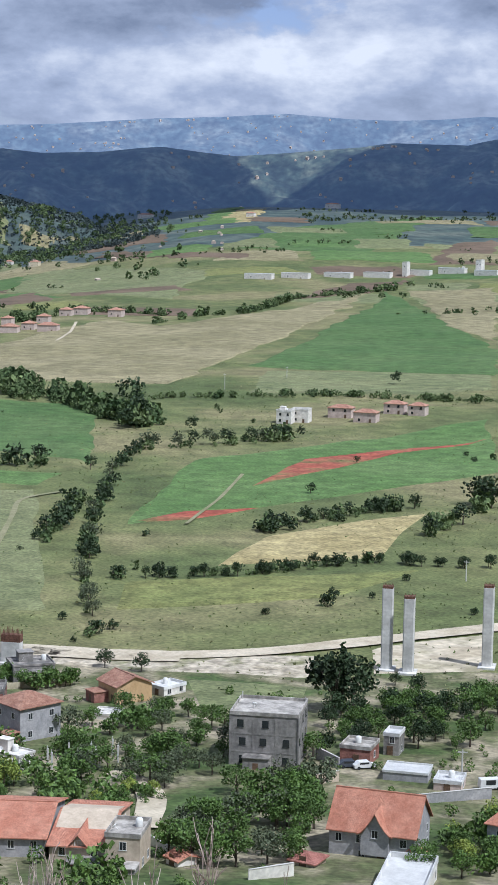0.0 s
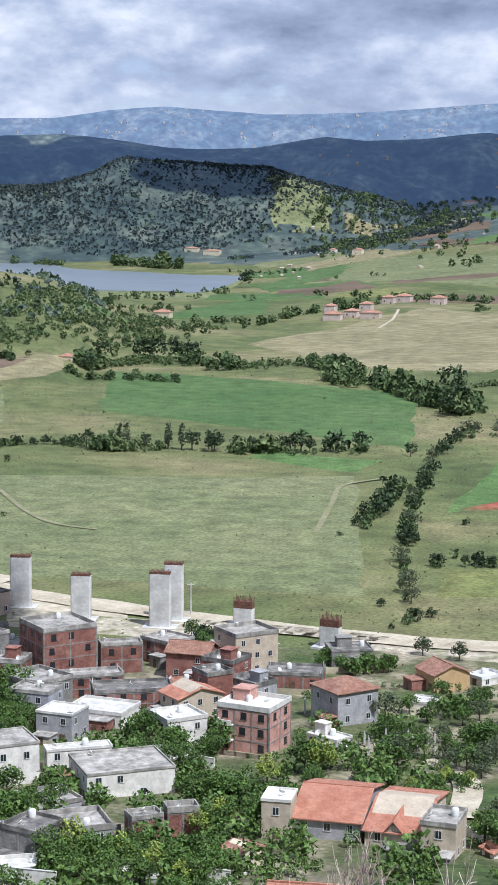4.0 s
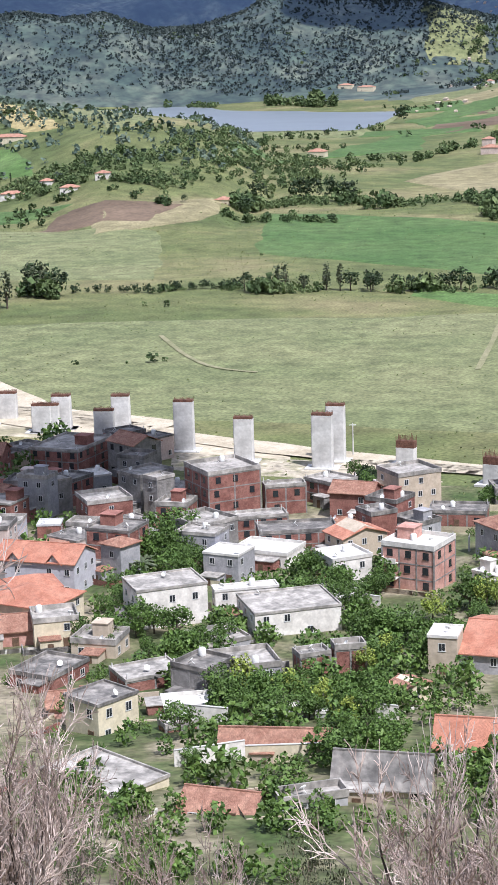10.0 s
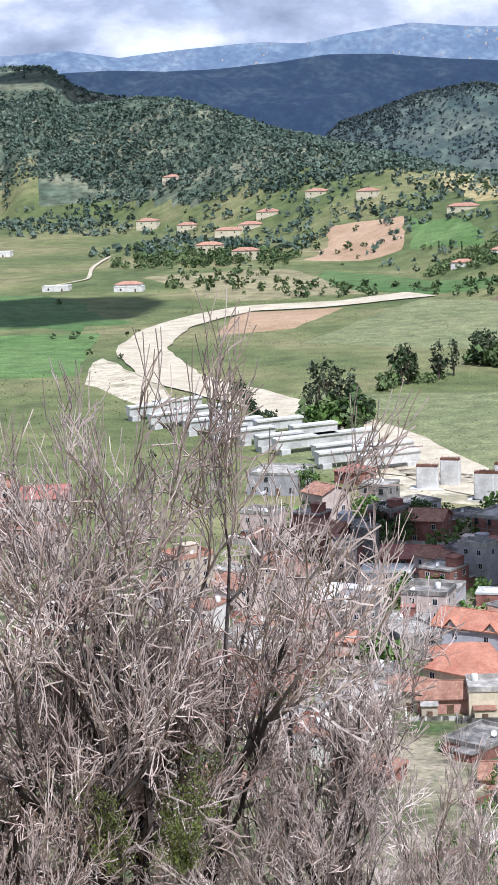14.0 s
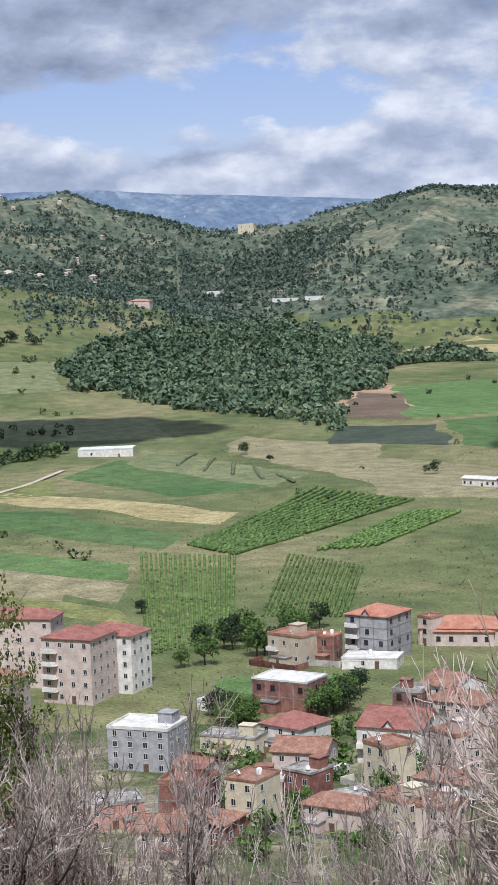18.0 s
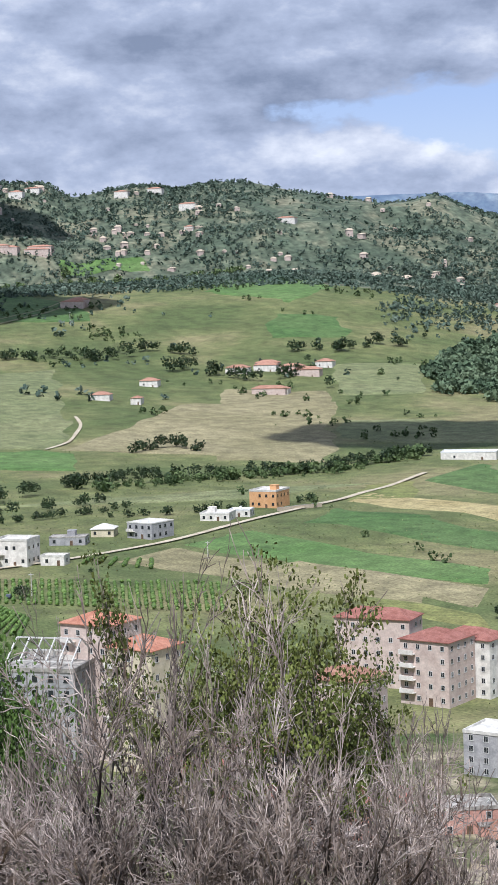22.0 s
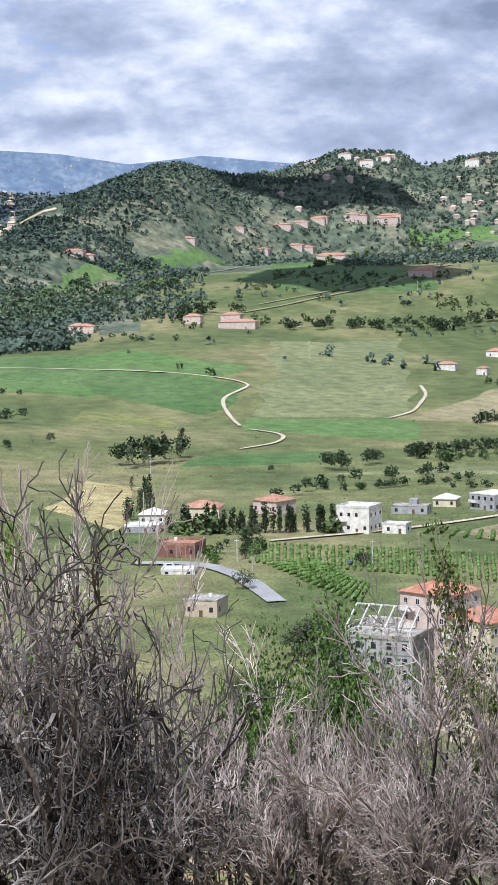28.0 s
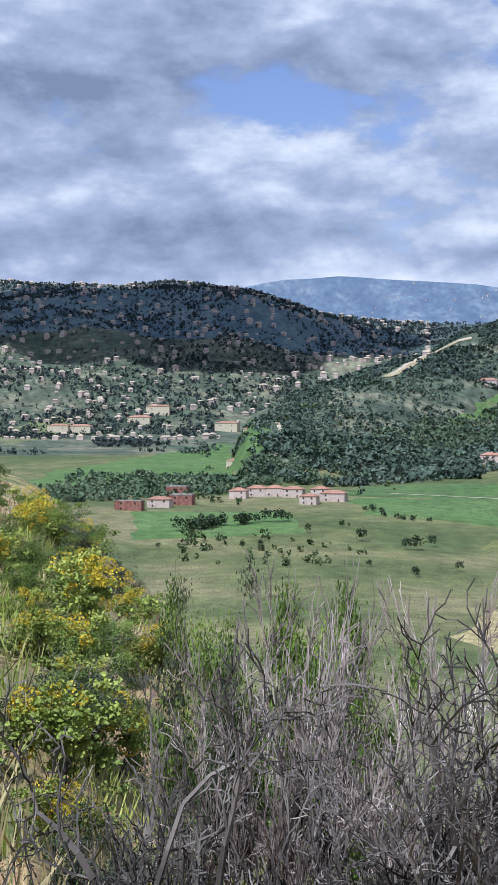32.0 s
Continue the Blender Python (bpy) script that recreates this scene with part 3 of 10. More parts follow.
def roof_shape(kind, w, d, h, rise, over=0.45, t=0.18):
    """Roof geometry over a w x d plan with eaves at height h."""
    a, b = w / 2 + over, d / 2 + over
    if kind == "gable":      # ridge along x
        v = [(-a, -b, h), (a, -b, h), (a, 0, h + rise), (-a, 0, h + rise), (-a, b, h), (a, b, h)]
        v += [(x, y, z + t) for x, y, z in v]
        f = [(0, 3, 2, 1), (3, 4, 5, 2), (6, 7, 8, 9), (9, 8, 11, 10), (0, 1, 7, 6), (4, 10, 11, 5), (1, 2, 8, 7), (2, 5, 11, 8), (0, 6, 9, 3), (3, 9, 10, 4)]
        cap = box(-a, a, -.14, .14, h + rise + t * .5, h + rise + t + .1)
        return joined([(v, f), cap])
    if kind == "hip":
        k = max(a - b, 0) if a > b else 0
        m = max(b - a, 0)
        v = [(-a, -b, h), (a, -b, h), (a, b, h), (-a, b, h), (-a, -b, h + t), (a, -b, h + t), (a, b, h + t), (-a, b, h + t),
             (-k, -m, h + rise), (k + .01, m, h + rise)]
        if a >= b:
            f = [(0, 3, 2, 1), (4, 5, 9, 8), (5, 6, 9), (6, 7, 8, 9), (7, 4, 8)]
        else:
            f = [(0, 3, 2, 1), (4, 5, 8), (5, 6, 9, 8), (6, 7, 9), (7, 4, 8, 9)]
        f += [(0, 1, 5, 4), (1, 2, 6, 5), (2, 3, 7, 6), (3, 0, 4, 7)]
        return v, f
    a, b, p, i = w / 2 + .12, d / 2 + .12, 0.45 + rise, .22
    loops = [(a, b, h), (a, b, h + p), (a - i, b - i, h + p), (a - i, b - i, h + .14)]
    v = [(sx * u, sy * q, z) for u, q, z in loops for sx, sy in ((-1, -1), (1, -1), (1, 1), (-1, 1))]
    f = [(j * 4 + k, j * 4 + (k + 1) % 4, j * 4 + 4 + (k + 1) % 4, j * 4 + 4 + k) for j in range(3) for k in range(4)]
    return v, f + [(3, 2, 1, 0), (12, 13, 14, 15)]


footprints = []


def house(x, y, yaw, w, d, h, storeys, roof, wall, cover, label, name="house", bare=False, dormers=0, balcony=False, gable_turn=False, rise=None, dishes=1):
    footprints.append((x, y, math.hypot(w, d) * .5))
    if math.hypot(x, y) > 900 and cover == "tile":
        cover = "oldtile"
    z = base_height(x, y, yaw, w, d)
    root = new(name)
    root.matrix_world = pose(x, y, z, 0, 0, yaw)
    root.empty_display_size = 1
    tagged(root, label, "house", group="village houses" if name == "house" else "")
    step = h / storeys
    shell = [box(-w / 2, w / 2, -d / 2, d / 2, -2.5, h)]
    frame_work = []
    for k in range(1, storeys + 1 if bare else 0):      # floor bands
        frame_work.append(box(-w / 2 - .04, w / 2 + .04, -d / 2 - .04, d / 2 + .04, k * step - .28, k * step - .04))
    if bare:                             # bare frame: corner posts proud of the infill
        n = max(2, round(w / 4))
        for k in range(n + 1):
            u = -w / 2 + w * k / n
            frame_work.append(box(u - .16, u + .16, -d / 2 - .05, -d / 2 + .1, -.5, h))
        for k in range(3):
            u = -d / 2 + d * k / 2
            frame_work.append(box(w / 2 - .1, w / 2 + .05, u - .16, u + .16, -.5, h))
    if roof == "gable" and not gable_turn:
        r = rise or min(2.6, d * .22)
        shell.append(([(w / 2, -d / 2, h), (w / 2, d / 2, h), (w / 2, 0, h + r), (-w / 2, -d / 2, h), (-w / 2, d / 2, h), (-w / 2, 0, h + r)],
                      [(0, 1, 2), (3, 5, 4), (0, 2, 5, 3), (1, 4, 5, 2)]))
    if roof == "gable" and gable_turn:
        r = rise or min(2.6, w * .22)
        shell.append(([(-w / 2, -d / 2, h), (w / 2, -d / 2, h), (0, -d / 2, h + r), (-w / 2, d / 2, h), (w / 2, d / 2, h), (0, d / 2, h + r)],
                      [(0, 1, 2), (3, 5, 4), (0, 2, 5, 3), (1, 4, 5, 2)]))
    part("wall", joined(shell), WALLS[wall], root)
    if bare:
        part("concrete_frame", joined(frame_work), WALLS["block"], root, "grey concrete posts and floor bands")
    if gable_turn:
        ro = part("roof", roof_shape("gable", d, w, h, rise or min(2.6, w * .22)), ROOFS[cover], root, turn=90, at=(0, 0, 0))
    else:
        ro = part("roof", roof_shape(roof, w, d, h, (rise or min(2.6, min(w, d) * .24)) if roof != "flat" else rng.choice((0, .25, .5))), ROOFS[cover], root)
    # windows and a door
    far = math.hypot(x, y) > 900
    for side, length, off in (("front", w, d / 2), ("right", d, w / 2))[:1 if far else 2]:
        n = min(max(1, int(length / 3.3)), 2 if far else 9)
        for s in range(storeys):
            for k in range(n):
                u = (k + .5) / n * length - length / 2 + (0 if name == "apartment_block" else rng.uniform(-.25, .25))
                if rng.random() < (.04 if name == "apartment_block" else .18 if side == "front" else .35):
                    continue
                zz = s * step + step * .36
                if side == "front":
                    at, turn = (u, -off - .001, zz), 0
                elif side == "right":
                    at, turn = (off + .001, u, zz), 90
                else:
                    at, turn = (-off - .001, u, zz), -90
                if s == 0 and side == "front" and k == n // 2:
                    part_of("door", DOOR, root, at=(at[0], at[1], 0), turn=turn)
                elif bare or math.hypot(x, y) > 480:
                    part_of("window", WIN_DARK, root, at=at, turn=turn)
                else:
                    win = part_of("window", WIN_FRAME, root, at=at, turn=turn)
                    part_of("pane", WIN_PANE, win)
    near = math.hypot(x, y) < 480
    if near and name == "house" and w > 5 and rng.random() < .75:
        aw, ad, ah = rng.uniform(2.6, min(5.5, w * .7)), rng.uniform(2.2, 3.6), rng.uniform(2.2, 2.9)
        u = rng.uniform(-w / 2 + aw / 2, w / 2 - aw / 2)
        q = -d / 2 - ad / 2 - .02
        part("annexe", box(u - aw / 2, u + aw / 2, q - ad / 2, q + ad / 2, -2.5, ah), WALLS[rng.choice((wall, wall, "block", "brick", "beige"))], root)
        part("annexe_roof", box(u - aw / 2 - .2, u + aw / 2 + .2, q - ad / 2 - .2, q + ad / 2, ah, ah + .16), ROOFS[rng.choice(("slab", "darkslab", "oldtile", "slab"))], root)
        part("annexe_door", box(u - .5, u + .5, q - ad / 2 - .05, q - ad / 2, 0, 2.0), WOOD, root)
    if near and name == "house" and rng.random() < .45:
        yw, yd = w / 2 + rng.uniform(.5, 3.5), d / 2 + rng.uniform(3, 6)
        ring = [(-yw, -d / 2), (-yw, -yd), (yw, -yd), (yw, -d / 2)]
        v = [(px + sx * .09, py, pz) for pz in (-2.5, 1.7) for sx in (-1, 1) for px, py in ring]
        f = [(k, k + 1, 9 + k, 8 + k) for k in range(3)] + [(5 + k, 4 + k, 12 + k, 13 + k) for k in range(3)] + [(8 + k, 9 + k, 13 + k, 12 + k) for k in range(3)]
        part("yard_wall", (v, f), WALLS[rng.choice(("block", "beige", "white", "brick", "cream"))], root)
    if balcony:
        for s in range(1, storeys):
            b = w * .32
            part("balcony", joined([box(-w / 2 + .3, -w / 2 + b, -d / 2 - 1.3, -d / 2 - .04, s * step - .3, s * step - .1),
                                    box(-w / 2 + .3, -w / 2 + b, -d / 2 - 1.3, -d / 2 - 1.18, s * step - .1, s * step + .85),
                                    box(-w / 2 + .3, -w / 2 + .42, -d / 2 - 1.18, -d / 2 - .04, s * step - .1, s * step + .85)]), WALLS["white"], root)
    for k in range(dormers):
        u = (k + .5) / dormers * w - w / 2
        g = 1.5
        part("dormer", joined([([(u - g, -d / 2 - .1, h - .2), (u + g, -d / 2 - .1, h - .2), (u, -d / 2 - .1, h + g * 1.15),
                                 (u - g, -d / 2 + d * .4, h - .2), (u + g, -d / 2 + d * .4, h - .2), (u, -d / 2 + d * .4, h + g * 1.15)],
                                [(0, 1, 2), (3, 5, 4), (0, 2, 5, 3), (1, 4, 5, 2), (0, 3, 4, 1)])]), WALLS[wall], root)
        gw = part("dormer_roof", joined([([(u - g - .3, -d / 2 - .5, h - .25), (u, -d / 2 - .5, h + g * 1.15 + .12), (u, -d / 2 + d * .42, h + g * 1.15 + .12), (u - g - .3, -d / 2 + d * .42, h - .25),
                                     (u + g + .3, -d / 2 - .5, h - .25), (u + g + .3, -d / 2 + d * .42, h - .25),
                                     (u - g - .3, -d / 2 - .5, h - .13), (u, -d / 2 - .5, h + g * 1.15 + .26), (u, -d / 2 + d * .42, h + g * 1.15 + .26), (u - g - .3, -d / 2 + d * .42, h - .13),
                                     (u + g + .3, -d / 2 - .5, h - .13), (u + g + .3, -d / 2 + d * .42, h - .13)],
                                    [(6, 7, 8, 9), (7, 10, 11, 8), (0, 3, 2, 1), (1, 2, 5, 4), (0, 1, 7, 6), (1, 4, 10, 7), (0, 6, 9, 3), (4, 5, 11, 10)])]), ROOFS[cover], root)
        part_of("window", WIN_FRAME, root, at=(u, -d / 2 - .12, h - .1))
    if roof == "flat":
        for k in range(dishes):
            part_of("satellite_dish", SAT, root, at=(rng.uniform(-w * .4, w * .4), rng.uniform(-d * .4, d * .1), h + .75), turn=rng.uniform(0, 360)).rotation_euler.x = radians(55)
        if rng.random() < .45:
            part_of("water_tank", TANK, root, at=(rng.uniform(-w * .35, w * .35), rng.uniform(0, d * .35), h + .14))
        if rng.random() < .3 and w > 6:
            cw, cd = min(3.4, w * .35), min(3.6, d * .4)
            u, q = rng.uniform(-w / 2 + cw / 2 + .3, w / 2 - cw / 2 - .3), rng.uniform(0, d / 2 - cd / 2 - .3)
            part("stair_hut", joined([box(u - cw / 2, u + cw / 2, q - cd / 2, q + cd / 2, h + .1, h + 2.3), box(u - cw / 2 - .15, u + cw / 2 + .15, q - cd / 2 - .15, q + cd / 2 + .15, h + 2.3, h + 2.45)]), WALLS[wall], root)
        if bare:
            posts = [box(u - .08, u + .08, v - .08, v + .08, h + .1, h + rng.uniform(.8, 1.5)) for u in (-w / 2 + .3, w / 2 - .3) for v in (-d / 2 + .3, d / 2 - .3)]
            for p in posts:
                part("starter_post", p, CONCRETE, root)
    return root


def gable_house(root, u, front, h, g, up, back):
    """A flared front gable standing out of a roof, with its wall, roof and window."""
    z0, n = h - 3.2, 7
    edge = [(g * 1.25 * (1 - k / (n - 1)), h + up * (k / (n - 1)) ** 1.6) for k in range(n)]
    outline = [(-x, z) for x, z in edge] + [(x, z) for x, z in edge[-2::-1]]
    wall = [(u - g, z0), (u + g, z0), (u + g, h + .05), (u, h + up * .9), (u - g, h + .05)]
    v = [(x, y, z) for y in (front - .5, front + back * .6) for x, z in wall]
    part("gable_wall", (v, [(4, 3, 2, 1, 0), (5, 6, 7, 8, 9)] + [(k, (k + 1) % 5, 5 + (k + 1) % 5, 5 + k) for k in range(5)]), WALLS["grey"], root)
    m = len(outline)
    v = [(u + x, y, z + t) for t in (0, .2) for y in (front - 1.0, front + back) for x, z in outline]
    f = [(b * 2 * m + k, b * 2 * m + k + 1, b * 2 * m + m + k + 1, b * 2 * m + m + k) for b in (0, 1) for k in range(m - 1)]
    f += [(c * m + k, c * m + k + 1, 2 * m + c * m + k + 1, 2 * m + c * m + k) for c in (0, 1) for k in range(m - 1)]
    part("gable_roof", (v, f), ROOFS["tile"], root)
    win = part_of("window", WIN_FRAME, root, at=(u, front - .52, h - .4))
    part_of("pane", WIN_PANE, win)


def draped_patch(name, corners, mat, label, lift=0.22, wobble=1.0, category="field"):
    """A field laid on the ground between four corners (x, y), with slightly uneven edges."""
    c = np.array(corners, float).reshape(4, 2)
    nu = int(np.clip(max(np.hypot(*(c[1] - c[0])), np.hypot(*(c[2] - c[3]))) / 6, 8, 90))
    nv = int(np.clip(max(np.hypot(*(c[3] - c[0])), np.hypot(*(c[2] - c[1]))) / 6, 8, 90))
    u, v = np.meshgrid(np.linspace(0, 1, nu), np.linspace(0, 1, nv))
    p = ((1 - u) * (1 - v))[..., None] * c[0] + (u * (1 - v))[..., None] * c[1] + (u * v)[..., None] * c[2] + ((1 - u) * v)[..., None] * c[3]
    x, y = p[..., 0], p[..., 1]
    r = np.hypot(x, y)
    x, y = x + wobble * r * .0035 * rough_noise(x, y, 40, 2, 31), y + wobble * r * .006 * rough_noise(x, y, 45, 2, 37)
    rise = lift + r * .0003
    rim = np.ones(x.shape, bool)
    rim[1:-1, 1:-1] = False
    z = land(x, y) + np.where(rim, -.35, rise)
    ob = mesh_object(name, np.stack([x, y, z], -1).reshape(-1, 3), grid_faces(nv, nu), [mat], None, True)
    return tagged(ob, label, category, kind="structure")


def field(crop, label, *corners):
    global field_count
    field_count += 1
    return draped_patch("field", corners, CROP[crop], label, 0.04 + 0.06 * (field_count % 9) * .5, 1.0)


field_count = 0


track_points = []


def track(surface, width, label, *points):
    """A road or path that follows the ground through the points x, y."""
    p = np.array(points, float).reshape(-1, 2)
    s = np.concatenate([[0], np.cumsum(np.hypot(*np.diff(p, axis=0).T))])
    n = int(max(8, s[-1] / 5))
    q = np.linspace(0, s[-1], n)
    c = np.stack([np.interp(q, s, p[:, 0]), np.interp(q, s, p[:, 1])], 1)
    for _ in range(6):
        c[1:-1] = (c[:-2] + 2 * c[1:-1] + c[2:]) / 4
    d = np.gradient(c, axis=0)
    d /= np.linalg.norm(d, axis=1)[:, None]
    off = np.stack([-d[:, 1], d[:, 0]], 1)
    wide = width / 2 * (1 + (.18 if width < 12 else .07) * value_noise(q / 14, q * 0, 3))[:, None]
    rows = [c + off * wide * k for k in (-1, -.33, .33, 1)]
    xy = np.stack(rows, 1)
    track_points.append(np.array([xy.reshape(-1, 2)[:, 0], xy.reshape(-1, 2)[:, 1]]).T[::2])
    z = land(xy[..., 0], xy[..., 1]) + .3 + np.hypot(xy[..., 0], xy[..., 1]) * .0004
    ob = mesh_object("road", np.concatenate([xy, z[..., None]], -1).reshape(-1, 3), grid_faces(n, 4), [ROAD[surface]], None, True)
    return tagged(ob, label, "road", kind="structure")


# ---- plants ----


def cards(centres, size, r, flat=0.0):
    """Leaf cards: small crumpled quads with random turns."""
    n = len(centres)
    a = r.normal(size=(n, 3))
    a /= np.linalg.norm(a, axis=1)[:, None]
    b = np.cross(a, r.normal(size=(n, 3)))
    b /= np.linalg.norm(b, axis=1)[:, None] + 1e-9
    s = size * r.uniform(.6, 1.3, (n, 1))
    k = np.cross(a, b) * s * .25
    v = np.stack([centres - a * s - b * s * .6, centres + a * s * .8 - b * s * .7 + k, centres + a * s + b * s * .6, centres - a * s * .8 + b * s * .7 + k], 1)
    return v.reshape(-1, 3), np.arange(n * 4).reshape(-1, 4)


def crown_points(r, n, clumps, rx, rz, z0, clump=0.42):
    """Points gathered in clumps inside an uneven crown."""
    th, ph = r.uniform(0, 2 * np.pi, clumps), np.arccos(r.uniform(-.75, 1, clumps))
    rad = r.uniform(.45, .92, clumps)
    c = np.stack([np.cos(th) * np.sin(ph) * rx * rad, np.sin(th) * np.sin(ph) * rx * rad, z0 + rz + np.cos(ph) * rz * rad], 1)
    k = r.integers(0, clumps, n)
    d = r.normal(size=(n, 3))
    d = d / np.linalg.norm(d, axis=1)[:, None] * (r.uniform(.55, 1, (n, 1)) ** .5)
    return c[k] + d * np.array([rx, rx, rz]) * clump * r.uniform(.7, 1.2, clumps)[k][:, None]


def tube(points, radii, sides=5):
    v, f = [], []
    for i, (p, rad) in enumerate(zip(points, radii)):
        d = (Vector(points[min(i + 1, len(points) - 1)]) - Vector(points[max(i - 1, 0)])).normalized()
        a = d.orthogonal().normalized()
        b = d.cross(a)
        v += [tuple(Vector(p) + (a * math.cos(2 * math.pi * k / sides) + b * math.sin(2 * math.pi * k / sides)) * rad) for k in range(sides)]
    for i in range(len(points) - 1):
        f += [(i * sides + k, i * sides + (k + 1) % sides, (i + 1) * sides + (k + 1) % sides, (i + 1) * sides + k) for k in range(sides)]
    return v, f


def tree_meshes(seed, shape, leaf, n):
    """Trunk and crown of one kind of tree, one metre tall in total."""
    r, q = np.random.default_rng(seed), random.Random(seed)
    z0, rx, rz, size, clumps, clump = {"round": (.2, .42, .4, .03, 26, .36), "tall": (.1, .17, .46, .022, 26, .4), "spread": (.22, .55, .39, .03, 30, .33),
                                       "cone": (.06, .12, .47, .02, 22, .5), "bush": (.0, .55, .46, .045, 18, .42)}[shape]
    pieces = [tube([(0, 0, -.08), (q.uniform(-.02, .02), q.uniform(-.02, .02), z0 + .1), (0, 0, z0 + rz)], [.035, .026, .012])]
    for k in range(5):
        th = q.uniform(0, 6.28)
        pieces.append(tube([(0, 0, z0 + .04 * k), (math.cos(th) * rx * .4, math.sin(th) * rx * .4, z0 + rz * .6), (math.cos(th) * rx * .75, math.sin(th) * rx * .75, z0 + rz * (1 + .1 * k))],
                           [.016, .011, .004], 4))
    trunk = shared("trunk", joined(pieces), BARK)
    pts = crown_points(r, n, clumps, rx, rz, z0, clump)
    v, f = cards(pts, size * (900 / n) ** .35, r)
    crown = bpy.data.meshes.new("crown")
    crown.from_pydata(v.tolist(), [], f.tolist())
    crown.materials.append(LEAF[leaf])
    crown.update()
    return trunk, crown


TREES, TREES_FAR = {}, {}
for number, (kind, shape, leaf, n) in enumerate((("broadleaf_tree", "round", "green", 700), ("garden_tree", "spread", "green", 850), ("dark_tree", "round", "dark", 650),
                                                 ("olive_tree", "spread", "olive", 700), ("poplar", "tall", "olive", 560), ("cypress", "cone", "dark", 520),
                                                 ("shrub", "bush", "dark", 420), ("green_shrub", "bush", "green", 420), ("fruit_tree", "round", "lime", 800))):
    TREES[kind] = [tree_meshes(100 + number * 10 + k, shape, leaf, n) for k in range(3)]
    TREES_FAR[kind] = [tree_meshes(200 + number * 10 + k, shape, leaf, n // 3) for k in range(3)]
TREE_LABELS = {"broadleaf_tree": "leafy green broadleaf tree standing in rough grass", "garden_tree": "spreading green fruit tree in a village garden",
               "dark_tree": "dark green evergreen tree with a dense crown", "olive_tree": "grey-green olive tree with a wide crown",
               "poplar": "tall slim grey-green tree in a shelter belt", "cypress": "narrow dark cypress with a pointed crown",
               "shrub": "low dark green shrub in open pasture", "green_shrub": "low fresh green bush beside the gardens",
               "fruit_tree": "small yellow-green fruit tree in a garden"}
tree_rng = random.Random(11)


def tree(kind, x, y, h):
    trunk, crown = tree_rng.choice((TREES if math.hypot(x, y) < 560 else TREES_FAR)[kind])
    far = math.hypot(x, y) >= 560
    root = new(kind)
    k = tree_rng.uniform(.88, 1.14)
    root.matrix_world = pose(x, y, float(land(x, y)), 0, 0, tree_rng.uniform(0, 360)) @ Matrix.Diagonal((h * k, h * k, h, 1))
    tagged(root, TREE_LABELS[kind], "bush" if "shrub" in kind else "tree", group=kind.replace("_", " ") + "s")
    part_of("crown", crown, root)
    if not (far and "shrub" in kind) and math.hypot(x, y) < 800:
        part_of("trunk", trunk, root)


def inside(c, r):
    u, v = r.random(), r.random()
    a = [c[0][k] * (1 - u) * (1 - v) + c[1][k] * u * (1 - v) + c[2][k] * u * v + c[3][k] * (1 - u) * v for k in (0, 1)]
    return a


def grove(kinds, count, h, *corners):
    """Single trees spread between four corners."""
    for _ in range(count):
        x, y = inside(corners, tree_rng)
        tree(tree_rng.choice(kinds), x, y, h * tree_rng.uniform(.65, 1.25))


def row(kinds, count, h, *points):
    """Single trees along a line."""
    p = np.array(points, float).reshape(-1, 2)
    s = np.concatenate([[0], np.cumsum(np.hypot(*np.diff(p, axis=0).T))])
    for k in range(count):
        q = (k + tree_rng.uniform(.15, .85)) / count * s[-1]
        j = tree_rng.uniform(-.35, .35) * h
        tree(tree_rng.choice(kinds), float(np.interp(q, s, p[:, 0])) + j, float(np.interp(q, s, p[:, 1])) + j * 1.5, h * tree_rng.uniform(.7, 1.3))


woods_v, woods_f, woods_n = {}, {}, {}
wood_rng = np.random.default_rng(5)
_t = (1 + 5 ** .5) / 2
ICO = np.array([(-1, _t, 0), (1, _t, 0), (-1, -_t, 0), (1, -_t, 0), (0, -1, _t), (0, 1, _t), (0, -1, -_t), (0, 1, -_t), (_t, 0, -1), (_t, 0, 1), (-_t, 0, -1), (-_t, 0, 1)]) / 1.9
ICO_F = np.array([(0, 11, 5), (0, 5, 1), (0, 1, 7), (0, 7, 10), (0, 10, 11), (1, 5, 9), (5, 11, 4), (11, 10, 2), (10, 7, 6), (7, 1, 8), (3, 9, 4), (3, 4, 2), (3, 2, 6),
                  (3, 6, 8), (3, 8, 9), (4, 9, 5), (2, 4, 11), (6, 2, 10), (8, 6, 7), (9, 8, 1)])


CARDS = {"pasture_tufts": (3, .45), "wood_gardens": (100, .078), "wood_valley": (38, .135), "wood_forest": (12, .23), "wood_hills": (8, .27), "wood_far": (6, .3), "bush_valley": (16, .2)}


def clumps(wood, x, y, h, lobes=2):
    """Adds far trees to one wood: each is a ragged heap of leaf cards."""
    n, size = CARDS[wood]
    d = wood_rng.normal(size=(len(x), n, 3))
    d *= (wood_rng.uniform(.25, 1, (len(x), n, 1)) ** .5) / np.linalg.norm(d, axis=2)[..., None]
    d *= np.stack([h * wood_rng.uniform(.4, .62, len(x)), h * wood_rng.uniform(.4, .62, len(x)), h * .48], 1)[:, None]
    p = (d + np.stack([x, y, land(x, y) + h * .46], 1)[:, None]).reshape(-1, 3)
    v, f = cards(p, np.repeat(h, n)[:, None] * size, wood_rng)
    start = woods_n.get(wood, 0)
    woods_v.setdefault(wood, []).append(v)
    woods_f.setdefault(wood, []).append(f + start)
    woods_n[wood] = start + len(v)


